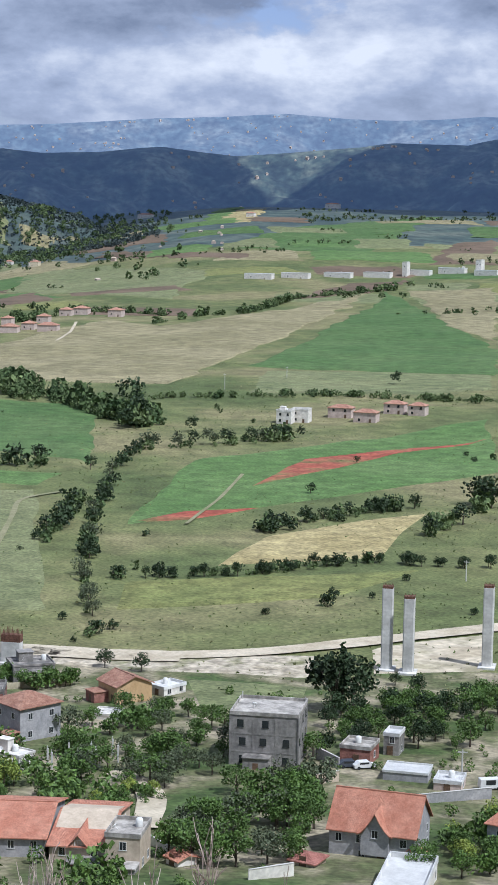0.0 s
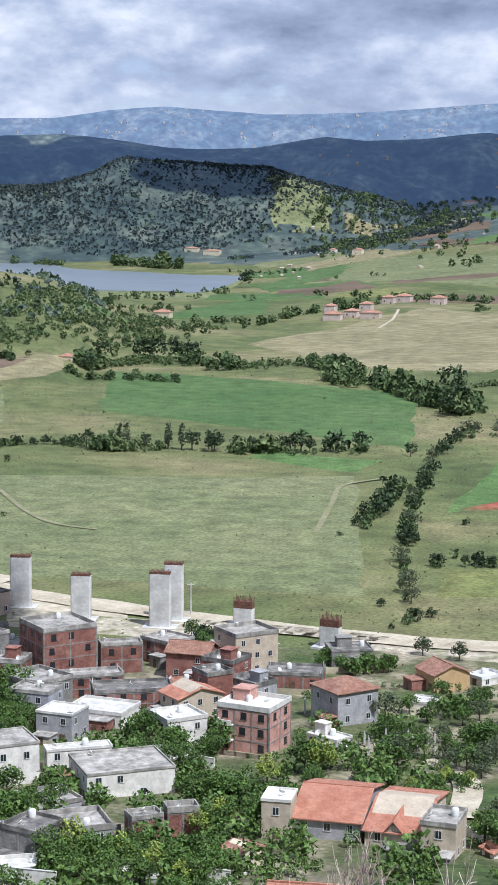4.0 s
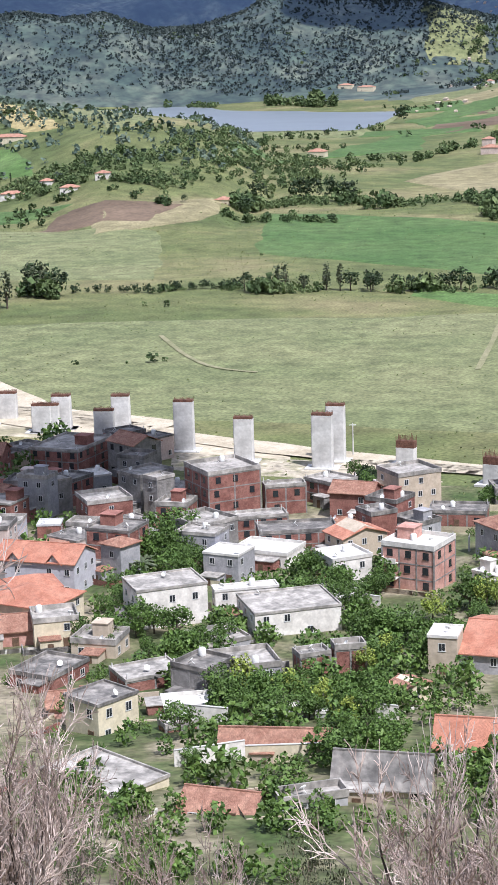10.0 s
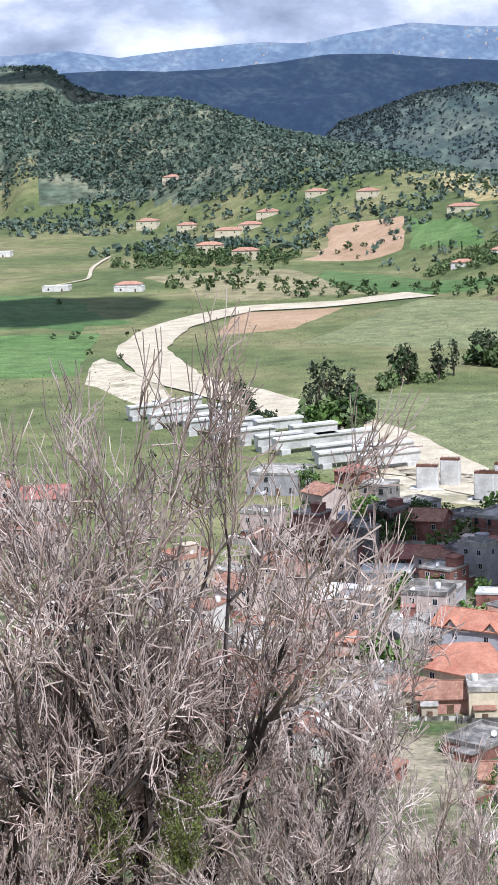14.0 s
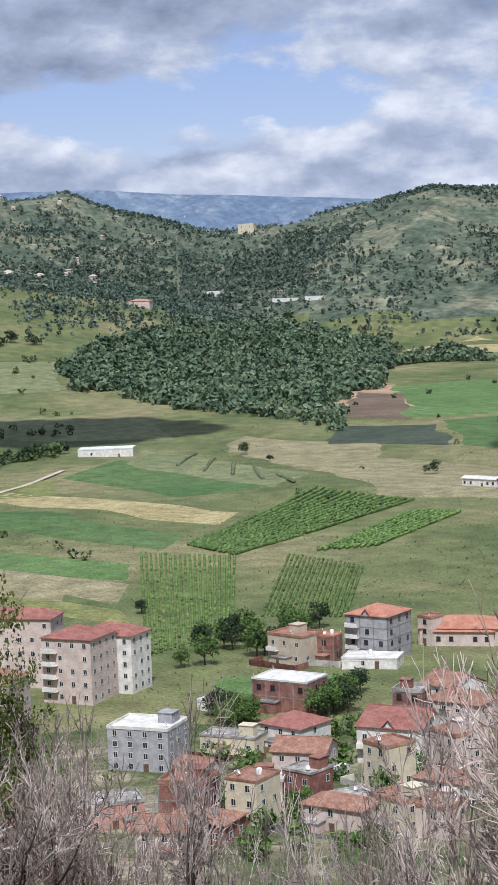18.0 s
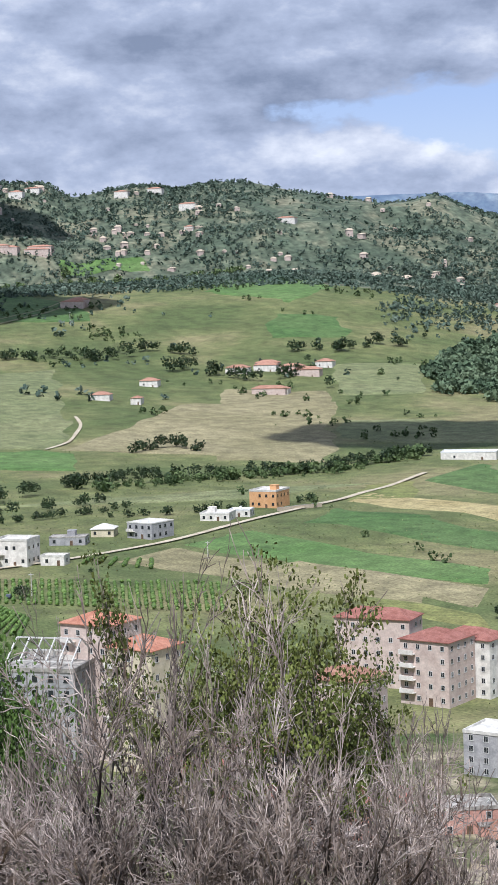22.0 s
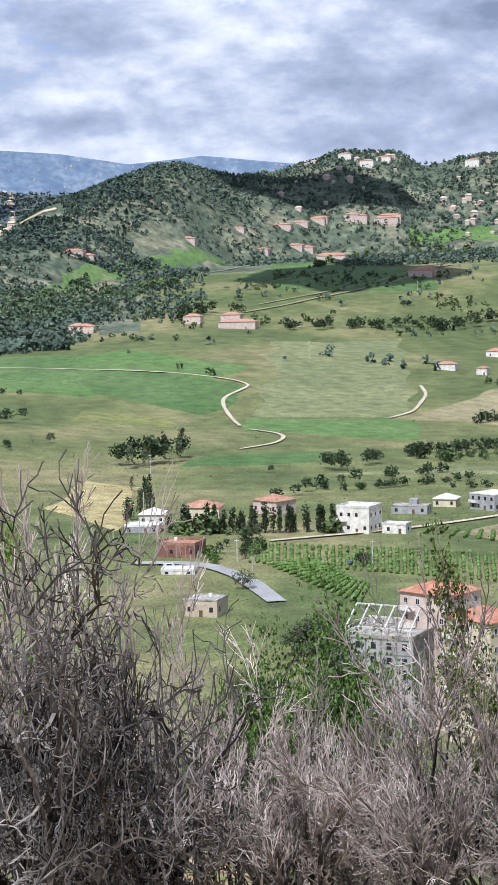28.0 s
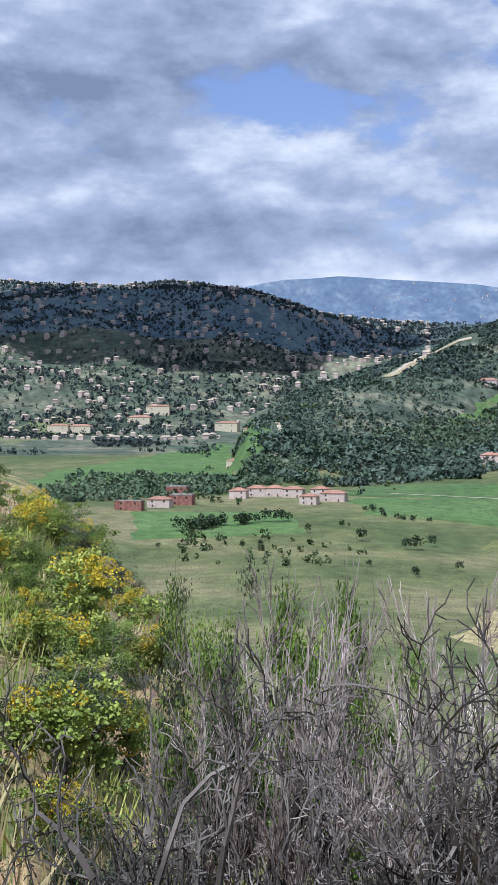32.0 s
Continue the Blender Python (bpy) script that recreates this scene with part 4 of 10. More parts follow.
def wood_area(wood, count, h, *corners, lobes=2):
    c = np.array(corners, float).reshape(4, 2)
    u, v = wood_rng.random(count), wood_rng.random(count)
    p = ((1 - u) * (1 - v))[:, None] * c[0] + (u * (1 - v))[:, None] * c[1] + (u * v)[:, None] * c[2] + ((1 - u) * v)[:, None] * c[3]
    n1, n2 = rough_noise(p[:, 0], p[:, 1], 70, 3, 51), rough_noise(p[:, 0], p[:, 1], 60, 3, 57)
    keep = rough_noise(p[:, 0], p[:, 1], 34, 2, 61) > -.75
    p = (p + np.stack([n1, n2], 1) * h * 2.2)[keep]
    clumps(wood, p[:, 0], p[:, 1], h * wood_rng.uniform(.5, 1.35, len(p)), lobes)


def garden_green(count, h, *corners):
    """Fig trees, vines and bushes that fill the plots between the houses."""
    c = np.array(corners, float).reshape(4, 2)
    u, v = wood_rng.random(count), wood_rng.random(count)
    p = ((1 - u) * (1 - v))[:, None] * c[0] + (u * (1 - v))[:, None] * c[1] + (u * v)[:, None] * c[2] + ((1 - u) * v)[:, None] * c[3]
    hh = h * wood_rng.uniform(.45, 1.3, count)
    keep = rough_noise(p[:, 0], p[:, 1], 14, 2, 71) > -.25
    for x, y, r in footprints:
        keep &= np.hypot(p[:, 0] - x, p[:, 1] - y) > r * .82 + hh * .35
    clumps("wood_gardens", p[keep, 0], p[keep, 1], hh[keep])


def pasture_tufts(count, az0, az1, r0, r1):
    """Thistles, rushes and rank grass that roughen the meadows."""
    a, r = np.radians(wood_rng.uniform(az0, az1, count)), np.sqrt(wood_rng.uniform(r0 ** 2, r1 ** 2, count))
    x, y = -r * np.sin(a), r * np.cos(a)
    keep = rough_noise(x, y, 60, 3, 83) + wood_rng.normal(size=count) * .3 > -.1
    for hx, hy, hr in footprints:
        keep &= np.hypot(x - hx, y - hy) > hr
    cells = {(int(q[0] // 5), int(q[1] // 5)) for line in track_points for q in line}
    keep &= np.array([(int(u // 5), int(v // 5)) not in cells for u, v in zip(x, y)])
    x, y = x[keep], y[keep]
    clumps("pasture_tufts", x, y, wood_rng.uniform(.2, .65, len(x)))


def wood_belt(wood, count, h, depth, *points):
    p = np.array(points, float).reshape(-1, 2)
    s = np.concatenate([[0], np.cumsum(np.hypot(*np.diff(p, axis=0).T))])
    q = wood_rng.random(count) * s[-1]
    q = q[value_noise(q / (h * 2.6), q * 0 + h, 77) > -.5]
    x, y = np.interp(q, s, p[:, 0]), np.interp(q, s, p[:, 1])
    r = 1 + wood_rng.normal(size=len(q)) * depth * 1.3 / np.hypot(x, y)
    tall = .75 + .45 * value_noise(q / (h * 1.4), q * 0, 78)
    clumps(wood, x * r, y * r, h * tall * wood_rng.uniform(.45, 1.25, len(q)), 3)


def scattered(wood, count, h, az0, az1, r0, r1, size, level, seed):
    """Bushes and small trees gathered in loose knots over open land."""
    a, r = np.radians(wood_rng.uniform(az0, az1, count)), np.sqrt(wood_rng.uniform(r0 ** 2, r1 ** 2, count))
    x, y = -r * np.sin(a), r * np.cos(a)
    keep = rough_noise(x * (.6 + .4 * np.cos(a)), y, size, 3, seed) > level
    clumps(wood, x[keep], y[keep], h * wood_rng.uniform(.45, 1.35, keep.sum()))


def hill_cover(wood, count, h, az0, az1, r0, r1, z0, z1, patch=0.0, mix=0.45):
    """Scrub over a stretch of hillside between two heights, thinning out in patches and towards its sides."""
    a, r = wood_rng.uniform(az0, az1, count), np.sqrt(wood_rng.uniform(r0 ** 2, r1 ** 2, count))
    x, y = -r * np.sin(np.radians(a)), r * np.cos(np.radians(a))
    z = land(x, y) + 14 * rough_noise(x, y, 90, 3, 23)
    side = np.minimum(a - az0, az1 - a) / 1.6 + .7 * rough_noise(x, y, 80, 3, 29)
    open_ground = np.zeros(count, bool)
    for ca, cr, da, dr in CLEARINGS:
        open_ground |= ((a - ca) / da) ** 2 + ((r - cr) / dr) ** 2 + .5 * rough_noise(x, y, 40, 2, 31) < 1
    keep = ~open_ground & (z > z0) & (z < z1) & (rough_noise(x, y, 130, 3, 17) + wood_rng.normal(size=count) * mix > patch) & (side > wood_rng.random(count) * .8)
    clumps(wood, x[keep], y[keep], h * wood_rng.uniform(.5, 1.3, keep.sum()))


# ---- dead shrubs on the terrace ----


def shrub_mesh(seed, stems, lean, twig, wander=.16, up=.1, fan=(.35, .85), thick=.014, thin=.0013, children=(5, 5, 5, 3), leaves=0, leaf="olive", leaf_size=.008, leaf_from=.45, clump=2.6):
    """A many-stemmed shrub, one metre high and across; stems fork again and again into fine twigs. Returns a mesh for each stem and the foliage."""
    q = random.Random(seed)
    segs, tips = [], []
    levels = len(children)

    def turned(d, angle):
        axis = d.orthogonal().normalized()
        axis.rotate(Quaternion(d, q.uniform(0, 6.283)))
        side = d.copy()
        side.rotate(Quaternion(axis, angle))
        return side

    def grow(p, d, length, rad, level, stem):
        n = (5, 4, 3, 3, 2)[min(level, 4)]
        if level == levels:
            n = 2
        last = max(thin, rad * .45)
        for k in range(n):
            d = (d + Vector((q.gauss(0, wander), q.gauss(0, wander), q.gauss(up, wander * .7)))).normalized()
            e = p + d * (length / n)
            r0, r1 = rad + (last - rad) * k / n, rad + (last - rad) * (k + 1) / n
            segs.append((*p, *e, r0, r1, stem))
            p = e
            if level < levels and k < n - 1 and (level or k):
                for _ in range(1 if q.random() < .8 else 2):
                    grow(p, turned(d, q.uniform(*fan)), length * q.uniform(.38, .66) * (1 - .12 * k), max(thin, r1 * q.uniform(.5, .7)), level + 1, stem)
        if level < levels:
            for _ in range(max(1, children[level] - n + 1)):
                grow(p, turned(d, q.uniform(fan[0] * .5, fan[1] * .6)), length * q.uniform(.5, .7), max(thin, last * q.uniform(.75, .95)), level + 1, stem)
        else:
            tips.append((*p,))

    for k in range(stems):
        th = 6.283 * (k + q.random()) / stems
        out = lean * q.uniform(.35, 1.2)
        grow(Vector((math.cos(th) * .03, math.sin(th) * .03, -.05)), Vector((math.cos(th) * out, math.sin(th) * out, 1)).normalized(), q.uniform(.34, .46), thick * q.uniform(.7, 1.2), 0, k)
    a = np.array(segs)
    ends = a[:, 3:6]
    wide = np.percentile(np.hypot(ends[:, 0], ends[:, 1]), 95) * 2
    tall = np.percentile(ends[:, 2], 99.9)
    scale = np.array([1 / wide, 1 / wide, 1 / tall])
    p, e = a[:, :3] * scale, ends * scale
    r0, r1 = a[:, 6:7], a[:, 7:8]
    d = e - p
    u = np.cross(d, [.31, .77, .55])
    u /= np.linalg.norm(u, axis=1)[:, None] + 1e-9
    w = np.cross(d, u)
    w /= np.linalg.norm(w, axis=1)[:, None] + 1e-9
    ring = [(math.cos(2.0944 * k), math.sin(2.0944 * k)) for k in range(3)]
    v = np.stack([p + (u * c + w * s) * r0 for c, s in ring] + [e + (u * c + w * s) * r1 for c, s in ring], 1)
    meshes = []
    for stem in range(1 if leaves and levels < 4 else stems):
        m = (a[:, 8] == stem) | bool(leaves and levels < 4)
        o = np.arange(m.sum())[:, None] * 6
        f = np.concatenate([o + np.array([[0, 1, 4, 3]]), o + np.array([[1, 2, 5, 4]]), o + np.array([[2, 0, 3, 5]])], 0)
        me = shared("branch", (v[m].reshape(-1, 3).tolist(), f.tolist()), TWIG[twig])
        me.materials.append(TWIG["dark"])
        me.materials.append(TWIG["stem"])
        # thicker wood gets darker colours: bark tone with inner shade painted in
        me.polygons.foreach_set("material_index", np.tile(((r0[m, 0] > thick * .16).astype(np.int32) + (r0[m, 0] > thick * .3)), 3))
        meshes.append(me)
    foliage = None
    if leaves:
        r = np.random.default_rng(seed)
        t = np.array(tips) * scale
        t = t[t[:, 2] > leaf_from]
        t = t[rough_noise(t[:, 0] * 9 + seed, t[:, 1] * 9 + t[:, 2] * 7, 1.0, 2, seed) > -.25]
        pts = t[r.integers(0, len(t), leaves)] + r.normal(size=(leaves, 3)) * leaf_size * clump * [1, 1, .5]
        lv, lf = cards(pts, leaf_size, r)
        foliage = shared("foliage", (lv.tolist(), lf.tolist()), LEAF[leaf])
    return meshes, foliage


SHRUBS = {"dead_shrub": [shrub_mesh(k, 5, 1.0, "grey", .17, .05, (.45, 1.0), .018, .0017, (6, 5, 5, 3)) for k in (1, 2, 3)],
          "drab_shrub": [shrub_mesh(k, 5, 1.0, "drab", .17, .04, (.45, 1.0), .019, .0016, (6, 5, 5, 3)) for k in (61, 62, 63)],
          "fine_shrub": [shrub_mesh(k, 5, .9, "grey", .15, .05, (.4, .95), .013, .0015, (5, 5, 5, 4)) for k in (21, 22, 23)],
          "tall_shrub": [shrub_mesh(k, 5, .85, "grey", .18, .04, (.45, 1.0), .021, .0014, (6, 6, 6, 4)) for k in (31, 32)],
          "open_shrub": [shrub_mesh(k, 5, 1.1, "drab", .13, .05, (.4, .85), .014, .0015, (5, 5, 4, 3)) for k in (41, 42)],
          "charred_shrub": [shrub_mesh(k, 5, 1.4, "ash", .34, .0, (.6, 1.3), .03, .002, (5, 5, 4, 3)) for k in (4, 5, 51)],
          "half_dead_shrub": [shrub_mesh(k, 4, .6, "drab", .15, .09, (.35, .8), .014, .0015, (5, 5, 4, 3), 7500, "moss", .0062, .6, 4.0) for k in (6, 7)],
          "olive_shrub": [shrub_mesh(k, 4, .8, "grey", .18, .06, (.45, 1.0), .013, .0016, (5, 4, 4), 18000, "olive", .0068, .2, 6.5) for k in (8, 9)],
          "leafy_shrub": [shrub_mesh(k, 4, .8, "dark", .18, .05, (.45, 1.0), .013, .0014, (5, 4, 4), 22000, "fresh", .0072, .35, 7.5) for k in (10, 11)],
          "dark_shrub": [shrub_mesh(k, 4, .8, "dark", .18, .06, (.45, 1.0), .013, .0014, (5, 4, 4), 26000, "green", .0075, .25, 8) for k in (14, 15)],
          "gorse_bush": [shrub_mesh(k, 5, 1.0, "grey", .2, .03, (.4, .9), .012, .002, (5, 4), 3000, "lime", .018, .2, 3) for k in (12, 13)]}
SHRUB_LABELS = {"drab_shrub": "leafless brown-grey shrub with dark stems and forked twigs",
                "dead_shrub": "bare grey leafless shrub with dense fine twigs", "charred_shrub": "dark burnt shrub with bare crooked branches",
                "fine_shrub": "pale grey brushwood shrub of thin upright twigs", "tall_shrub": "tall dead shrub with dark stems and grey twig fans",
                "open_shrub": "open leafless shrub with thin spreading branches",
                "half_dead_shrub": "half dead shrub with mossy green leaves on its tops", "olive_shrub": "wild olive shrub with grey-green leaves on the slope",
                "leafy_shrub": "fresh yellow-green leafy shrub on the slope", "dark_shrub": "dense dark green leafy shrub on the slope",
                "gorse_bush": "low yellow-green broom bush on the dry slope"}
shrub_rng = random.Random(3)


def slope_shrub(kind, x, y, h, across=None):
    wood, foliage = shrub_rng.choice(SHRUBS[kind])
    least = {"charred_shrub": .9, "leafy_shrub": .3, "olive_shrub": .35}.get(kind, .6)
    across = min(max(across or h * 1.1, h * least), h * 1.5)
    root = new(kind)
    root.matrix_world = pose(x, y, float(land(x, y)) - .05, 0, 0, shrub_rng.uniform(0, 360)) @ Matrix.Diagonal((across, across, h, 1))
    tagged(root, SHRUB_LABELS[kind], "shrub", group="shrubs on the terrace slope")
    for branch in wood:
        part_of("branch", branch, root)
        if foliage and kind != "half_dead_shrub":
            break
    if foliage:
        part_of("foliage", foliage, root)
    if kind == "gorse_bush":
        part_of("blossom", BLOSSOM, root)


_r = np.random.default_rng(44)
_v, _f = cards(crown_points(_r, 1100, 8, .42, .36, .2, .3), .011, _r)
BLOSSOM = shared("blossom", (_v.tolist(), _f.tolist()), LEAF["gorse"])

# ---- viaduct works ----


def pier(x, y, yaw, w, h, d=2.2, twin=False, unfinished=False):
    root = new("bridge_pier")
    root.matrix_world = pose(x, y, float(land(x, y)), 0, 0, yaw)
    tagged(root, "unfinished concrete viaduct pier with rusty starter bars on top", "pier", group="viaduct piers")
    part("footing", joined([box(-w * .8, w * .8, -d * 1.2, d * 1.2, -.6, .5)]), CONCRETE, root)
    c = min(.25, w * .12)
    rings = [[(-w / 2 + c, -d / 2), (w / 2 - c, -d / 2), (w / 2, -d / 2 + c), (w / 2, d / 2 - c), (w / 2 - c, d / 2), (-w / 2 + c, d / 2), (-w / 2, d / 2 - c), (-w / 2, -d / 2 + c)]]
    lifts = max(2, round(h / 4))
    pieces = []
    for k in range(lifts):
        z0, z1 = .5 + (h - .5) * k / lifts, .5 + (h - .5) * (k + 1) / lifts
        s = 1.0 if k % 2 == 0 else .994
        v = [(px * s, py * s, z) for z in (z0, z1) for px, py in rings[0]]
        pieces.append((v, [tuple(range(7, -1, -1)), tuple(range(8, 16))] + [(i, (i + 1) % 8, 8 + (i + 1) % 8, 8 + i) for i in range(8)]))
    part("shaft", joined(pieces), CONCRETE, root)
    top = 3.2 if unfinished else 1.0
    q = random.Random(int(x * 10))
    bars = [box(u - .05, u + .05, v - .05, v + .05, h, h + top * q.uniform(.75, 1.1)) for u in np.linspace(-w / 2 + .15, w / 2 - .15, max(5, int(w / .3))) for v in (-d / 2 + .15, d / 2 - .15)]
    part("rebar_cage", joined(bars + [box(-w / 2 + .1, w / 2 - .1, -d / 2 + .12, d / 2 - .12, h, h + top * .55)]), RUST, root, "rusty reinforcement cage")


def girder(x, y, z, yaw, length, h=3.7, b=4.4):
    root = new("bridge_girder")
    root.matrix_world = pose(x, y, z, 0, 0, yaw)
    tagged(root, "white precast concrete girder lying on support blocks", "girder", group="precast girders")
    L = length / 2
    prof = [(-b / 2, h), (b / 2, h), (b / 2, h * .84), (b * .4, h * .74), (b * .34, 0), (-b * .34, 0), (-b * .4, h * .74), (-b / 2, h * .84)]
    v = [(u, p, q) for u in (-L, L) for p, q in prof]
    part("beam", (v, [tuple(range(8)), tuple(range(15, 7, -1))] + [(i, 8 + i, 8 + (i + 1) % 8, (i + 1) % 8) for i in range(8)]), CONCRETE, root)
    for u in (-L * .7, L * .7):
        part("support_block", box(u - 1.6, u + 1.6, -b * .5, b * .5, -4.0, -.01), CONCRETE, root)


def town(name, label, count, az0, az1, r0, r1, size, height_of=None, lumps=4, seed=1):
    """A far hill town: many small gabled houses gathered in quarters, joined."""
    r = np.random.default_rng(seed)
    ca, cr = r.uniform(az0, az1, lumps), r.uniform(r0, r1, lumps)
    k = r.integers(0, lumps, count)
    a, q = np.clip(ca[k] + r.normal(size=count) * (az1 - az0) * .09, az0, az1), np.clip(cr[k] + r.normal(size=count) * (r1 - r0) * .18, r0, r1)
    x, y = -q * np.sin(np.radians(a)), q * np.cos(np.radians(a))
    z = land(x, y) if height_of is None else height_of(x, y)
    v0, f0 = joined([box(-.5, .5, -.5, .5, -.5, .62)])
    roof = np.array([(-.58, -.58, .62), (.58, -.58, .62), (.58, .58, .62), (-.58, .58, .62), (-.3, 0, .9), (.3, 0, .9)])
    v0 = np.concatenate([np.array(v0), roof])
    w = size * r.uniform(.7, 1.5, (count, 1, 1)) * np.concatenate([np.ones((count, 1, 1)), r.uniform(.6, 1, (count, 1, 1)), r.uniform(.6, 1.1, (count, 1, 1))], 2)
    t = np.radians(a + r.uniform(-40, 40, count))[:, None]
    p = v0[None] * w
    p = np.stack([p[..., 0] * np.cos(t) - p[..., 1] * np.sin(t) + x[:, None], p[..., 0] * np.sin(t) + p[..., 1] * np.cos(t) + y[:, None], p[..., 2] + z[:, None]], -1)
    base = np.arange(count)[:, None, None] * 14
    quads = np.concatenate([np.array(f0), [(8, 9, 13, 12), (10, 11, 12, 13)]])
    tris = np.array([(9, 10, 13, 13), (11, 8, 12, 12)])
    verts, faces = p.reshape(-1, 3), (quads[None] + base).reshape(-1, 4)
    ends = (tris[None] + base).reshape(-1, 4)[:, :3]
    me = bpy.data.meshes.new(name)
    me.from_pydata(verts.tolist(), [], faces.tolist() + ends.tolist())
    me.materials.append(WALLS["pink"])
    me.materials.append(WALLS["beige"])
    me.polygons.foreach_set("material_index", [1 if (i % 8) > 5 else 0 for i in range(len(faces))] + [1] * len(ends))
    me.update()
    return tagged(new(name, me), label, "town", kind="stuff")



def cloud(x, y, across, along, height=900.0):
    """A flat-based cumulus whose shadow falls on the ground round x, y."""
    q = random.Random(int(x + y))
    e, a = radians(SUN_EL), radians(SUN_AZ)
    z0 = float(land(x, y))
    k = (height - z0) / math.tan(e)
    cx, cy, turn = x - math.sin(a) * k, y + math.cos(a) * k, math.atan2(y, x)
    pieces = []
    for _ in range(int(45 * max(across, along) / min(across, along))):
        u, v = q.uniform(-1, 1), q.uniform(-1, 1)
        if u * u + v * v > 1:
            continue
        r = min(across, along) * q.uniform(.32, .6)
        px, py = v * along * .85, u * across * .85
        cen = (px * math.cos(turn) - py * math.sin(turn), px * math.sin(turn) + py * math.cos(turn))
        rings = [(math.cos(t) * r * w * q.uniform(.9, 1.1) + cen[0], math.sin(t) * r * w * q.uniform(.9, 1.1) + cen[1], hh * r * .5)
                 for w, hh in ((.9, 0), (1, .25), (.75, .75), (.3, 1)) for t in np.linspace(0, 6.283, 12, endpoint=False)]
        f = [(j * 12 + i, j * 12 + (i + 1) % 12, (j + 1) * 12 + (i + 1) % 12, (j + 1) * 12 + i) for j in range(3) for i in range(12)]
        pieces.append((rings, f + [tuple(range(11, -1, -1)), tuple(range(36, 48))]))
    g = joined(pieces)
    me = shared("cloud", g, CLOUD, True)
    ob = new("cloud", me)
    ob.location = (cx, cy, height)
    return tagged(ob, "flat-based white cumulus cloud drifting over the valley", "cloud", kind="structure")


CLOUD = material("cloud_white", [(0.75, 0.76, 0.78), (0.85, 0.85, 0.86)], 0.004, 0.03, spread=0.04)


def pole(x, y, h, kind="power_pole"):
    root = new(kind)
    root.matrix_world = pose(x, y, float(land(x, y)), 0, 0, math.degrees(math.atan2(y, x)) - 90)
    tagged(root, "slim grey concrete power pole with a short crossarm", "pole", group="power poles")
    part("post", tube([(0, 0, -.5), (0, 0, h)], [.2, .12], 6), CONCRETE, root)
    part("crossarm", box(-.9, .9, -.08, .08, h - .6, h - .42), CONCRETE, root)


def roof_frame(x, y, z, yaw, w, d, rise):
    """A bare white concrete roof skeleton standing on a block."""
    root = new("roof_skeleton")
    root.matrix_world = pose(x, y, z, 0, 0, yaw)
    tagged(root, "bare white concrete roof skeleton above an unfinished block", "roof frame")
    n = 6
    for k in range(n):
        u = -w / 2 + w * k / (n - 1)
        for sign in (-1, 1):
            part("rafter", tube([(u, sign * d / 2, 1.4), (u, 0, 1.4 + rise)], [.2, .2], 4), CONCRETE, root)
            part("upright", box(u - .18, u + .18, sign * d / 2 - .18, sign * d / 2 + .18, 0, 1.5), CONCRETE, root)
    part("ridge_beam", box(-w / 2, w / 2, -.18, .18, 1.2 + rise, 1.5 + rise), CONCRETE, root)
    for sign in (-1, 1):
        part("eaves_beam", box(-w / 2, w / 2, sign * d / 2 - .2, sign * d / 2 + .2, 1.5, 1.8), CONCRETE, root)


def dry_grass(name, label, count, az0, az1, r0, r1, h, mat, seed):
    """Blades over a stretch of the slope, joined."""
    r = np.random.default_rng(seed)
    a, q = np.radians(r.uniform(az0, az1, count)), r.uniform(r0, r1, count)
    x, y = -q * np.sin(a), q * np.cos(a)
    keep = rough_noise(x, y, 1.6, 2, seed) > -.15
    x, y = x[keep], y[keep]
    n = len(x)
    b = np.stack([x, y, land(x, y) - .02], 1)
    t, lean = r.uniform(0, 6.28, n), r.normal(size=(n, 2)) * .35
    hh = h * r.uniform(.5, 1.4, n)
    w = np.stack([np.cos(t), np.sin(t), 0 * t], 1) * .008 * r.uniform(.6, 1.8, (n, 1))
    tip = b + np.stack([lean[:, 0] * hh, lean[:, 1] * hh, hh], 1)
    v = np.stack([b - w, b + w, tip + w * .3, tip - w * .3], 1).reshape(-1, 3)
    return tagged(mesh_object(name, v, np.arange(n * 4).reshape(-1, 4), [mat]), label, "grass", kind="stuff")




def palm(x, y, h):
    root = new("palm_tree")
    root.matrix_world = pose(x, y, float(land(x, y)), 0, 0, tree_rng.uniform(0, 360))
    tagged(root, "date palm with a rough trunk and arching fronds", "palm", group="garden palms")
    part("trunk", tube([(0, 0, -.4), (.1, 0, h * .3), (0, .1, h * .55)], [.34, .28, .25], 8), BARK, root)
    for k in range(26):
        th, up = 2.4 * k, tree_rng.uniform(.05, 1.1)
        L = h * tree_rng.uniform(.42, .55)
        pts = []
        for i in range(6):
            t = i / 5
            pts.append((math.cos(th) * L * t * math.cos(up * (1 - .3 * t)), math.sin(th) * L * t * math.cos(up * (1 - .3 * t)), h * .55 + L * (math.sin(up) * t - .55 * t * t)))
        v, f = [], []
        side = (-math.sin(th), math.cos(th))
        for i, p in enumerate(pts):
            w = .36 * math.sin(math.pi * min(.98, .12 + i / 5.6))
            v += [(p[0] - side[0] * w, p[1] - side[1] * w, p[2] - w * .5), p, (p[0] + side[0] * w, p[1] + side[1] * w, p[2] - w * .5)]
        for i in range(5):
            f += [(i * 3, i * 3 + 1, i * 3 + 4, i * 3 + 3), (i * 3 + 1, i * 3 + 2, i * 3 + 5, i * 3 + 4)]
        part("frond", (v, f), LEAF["olive"], root)


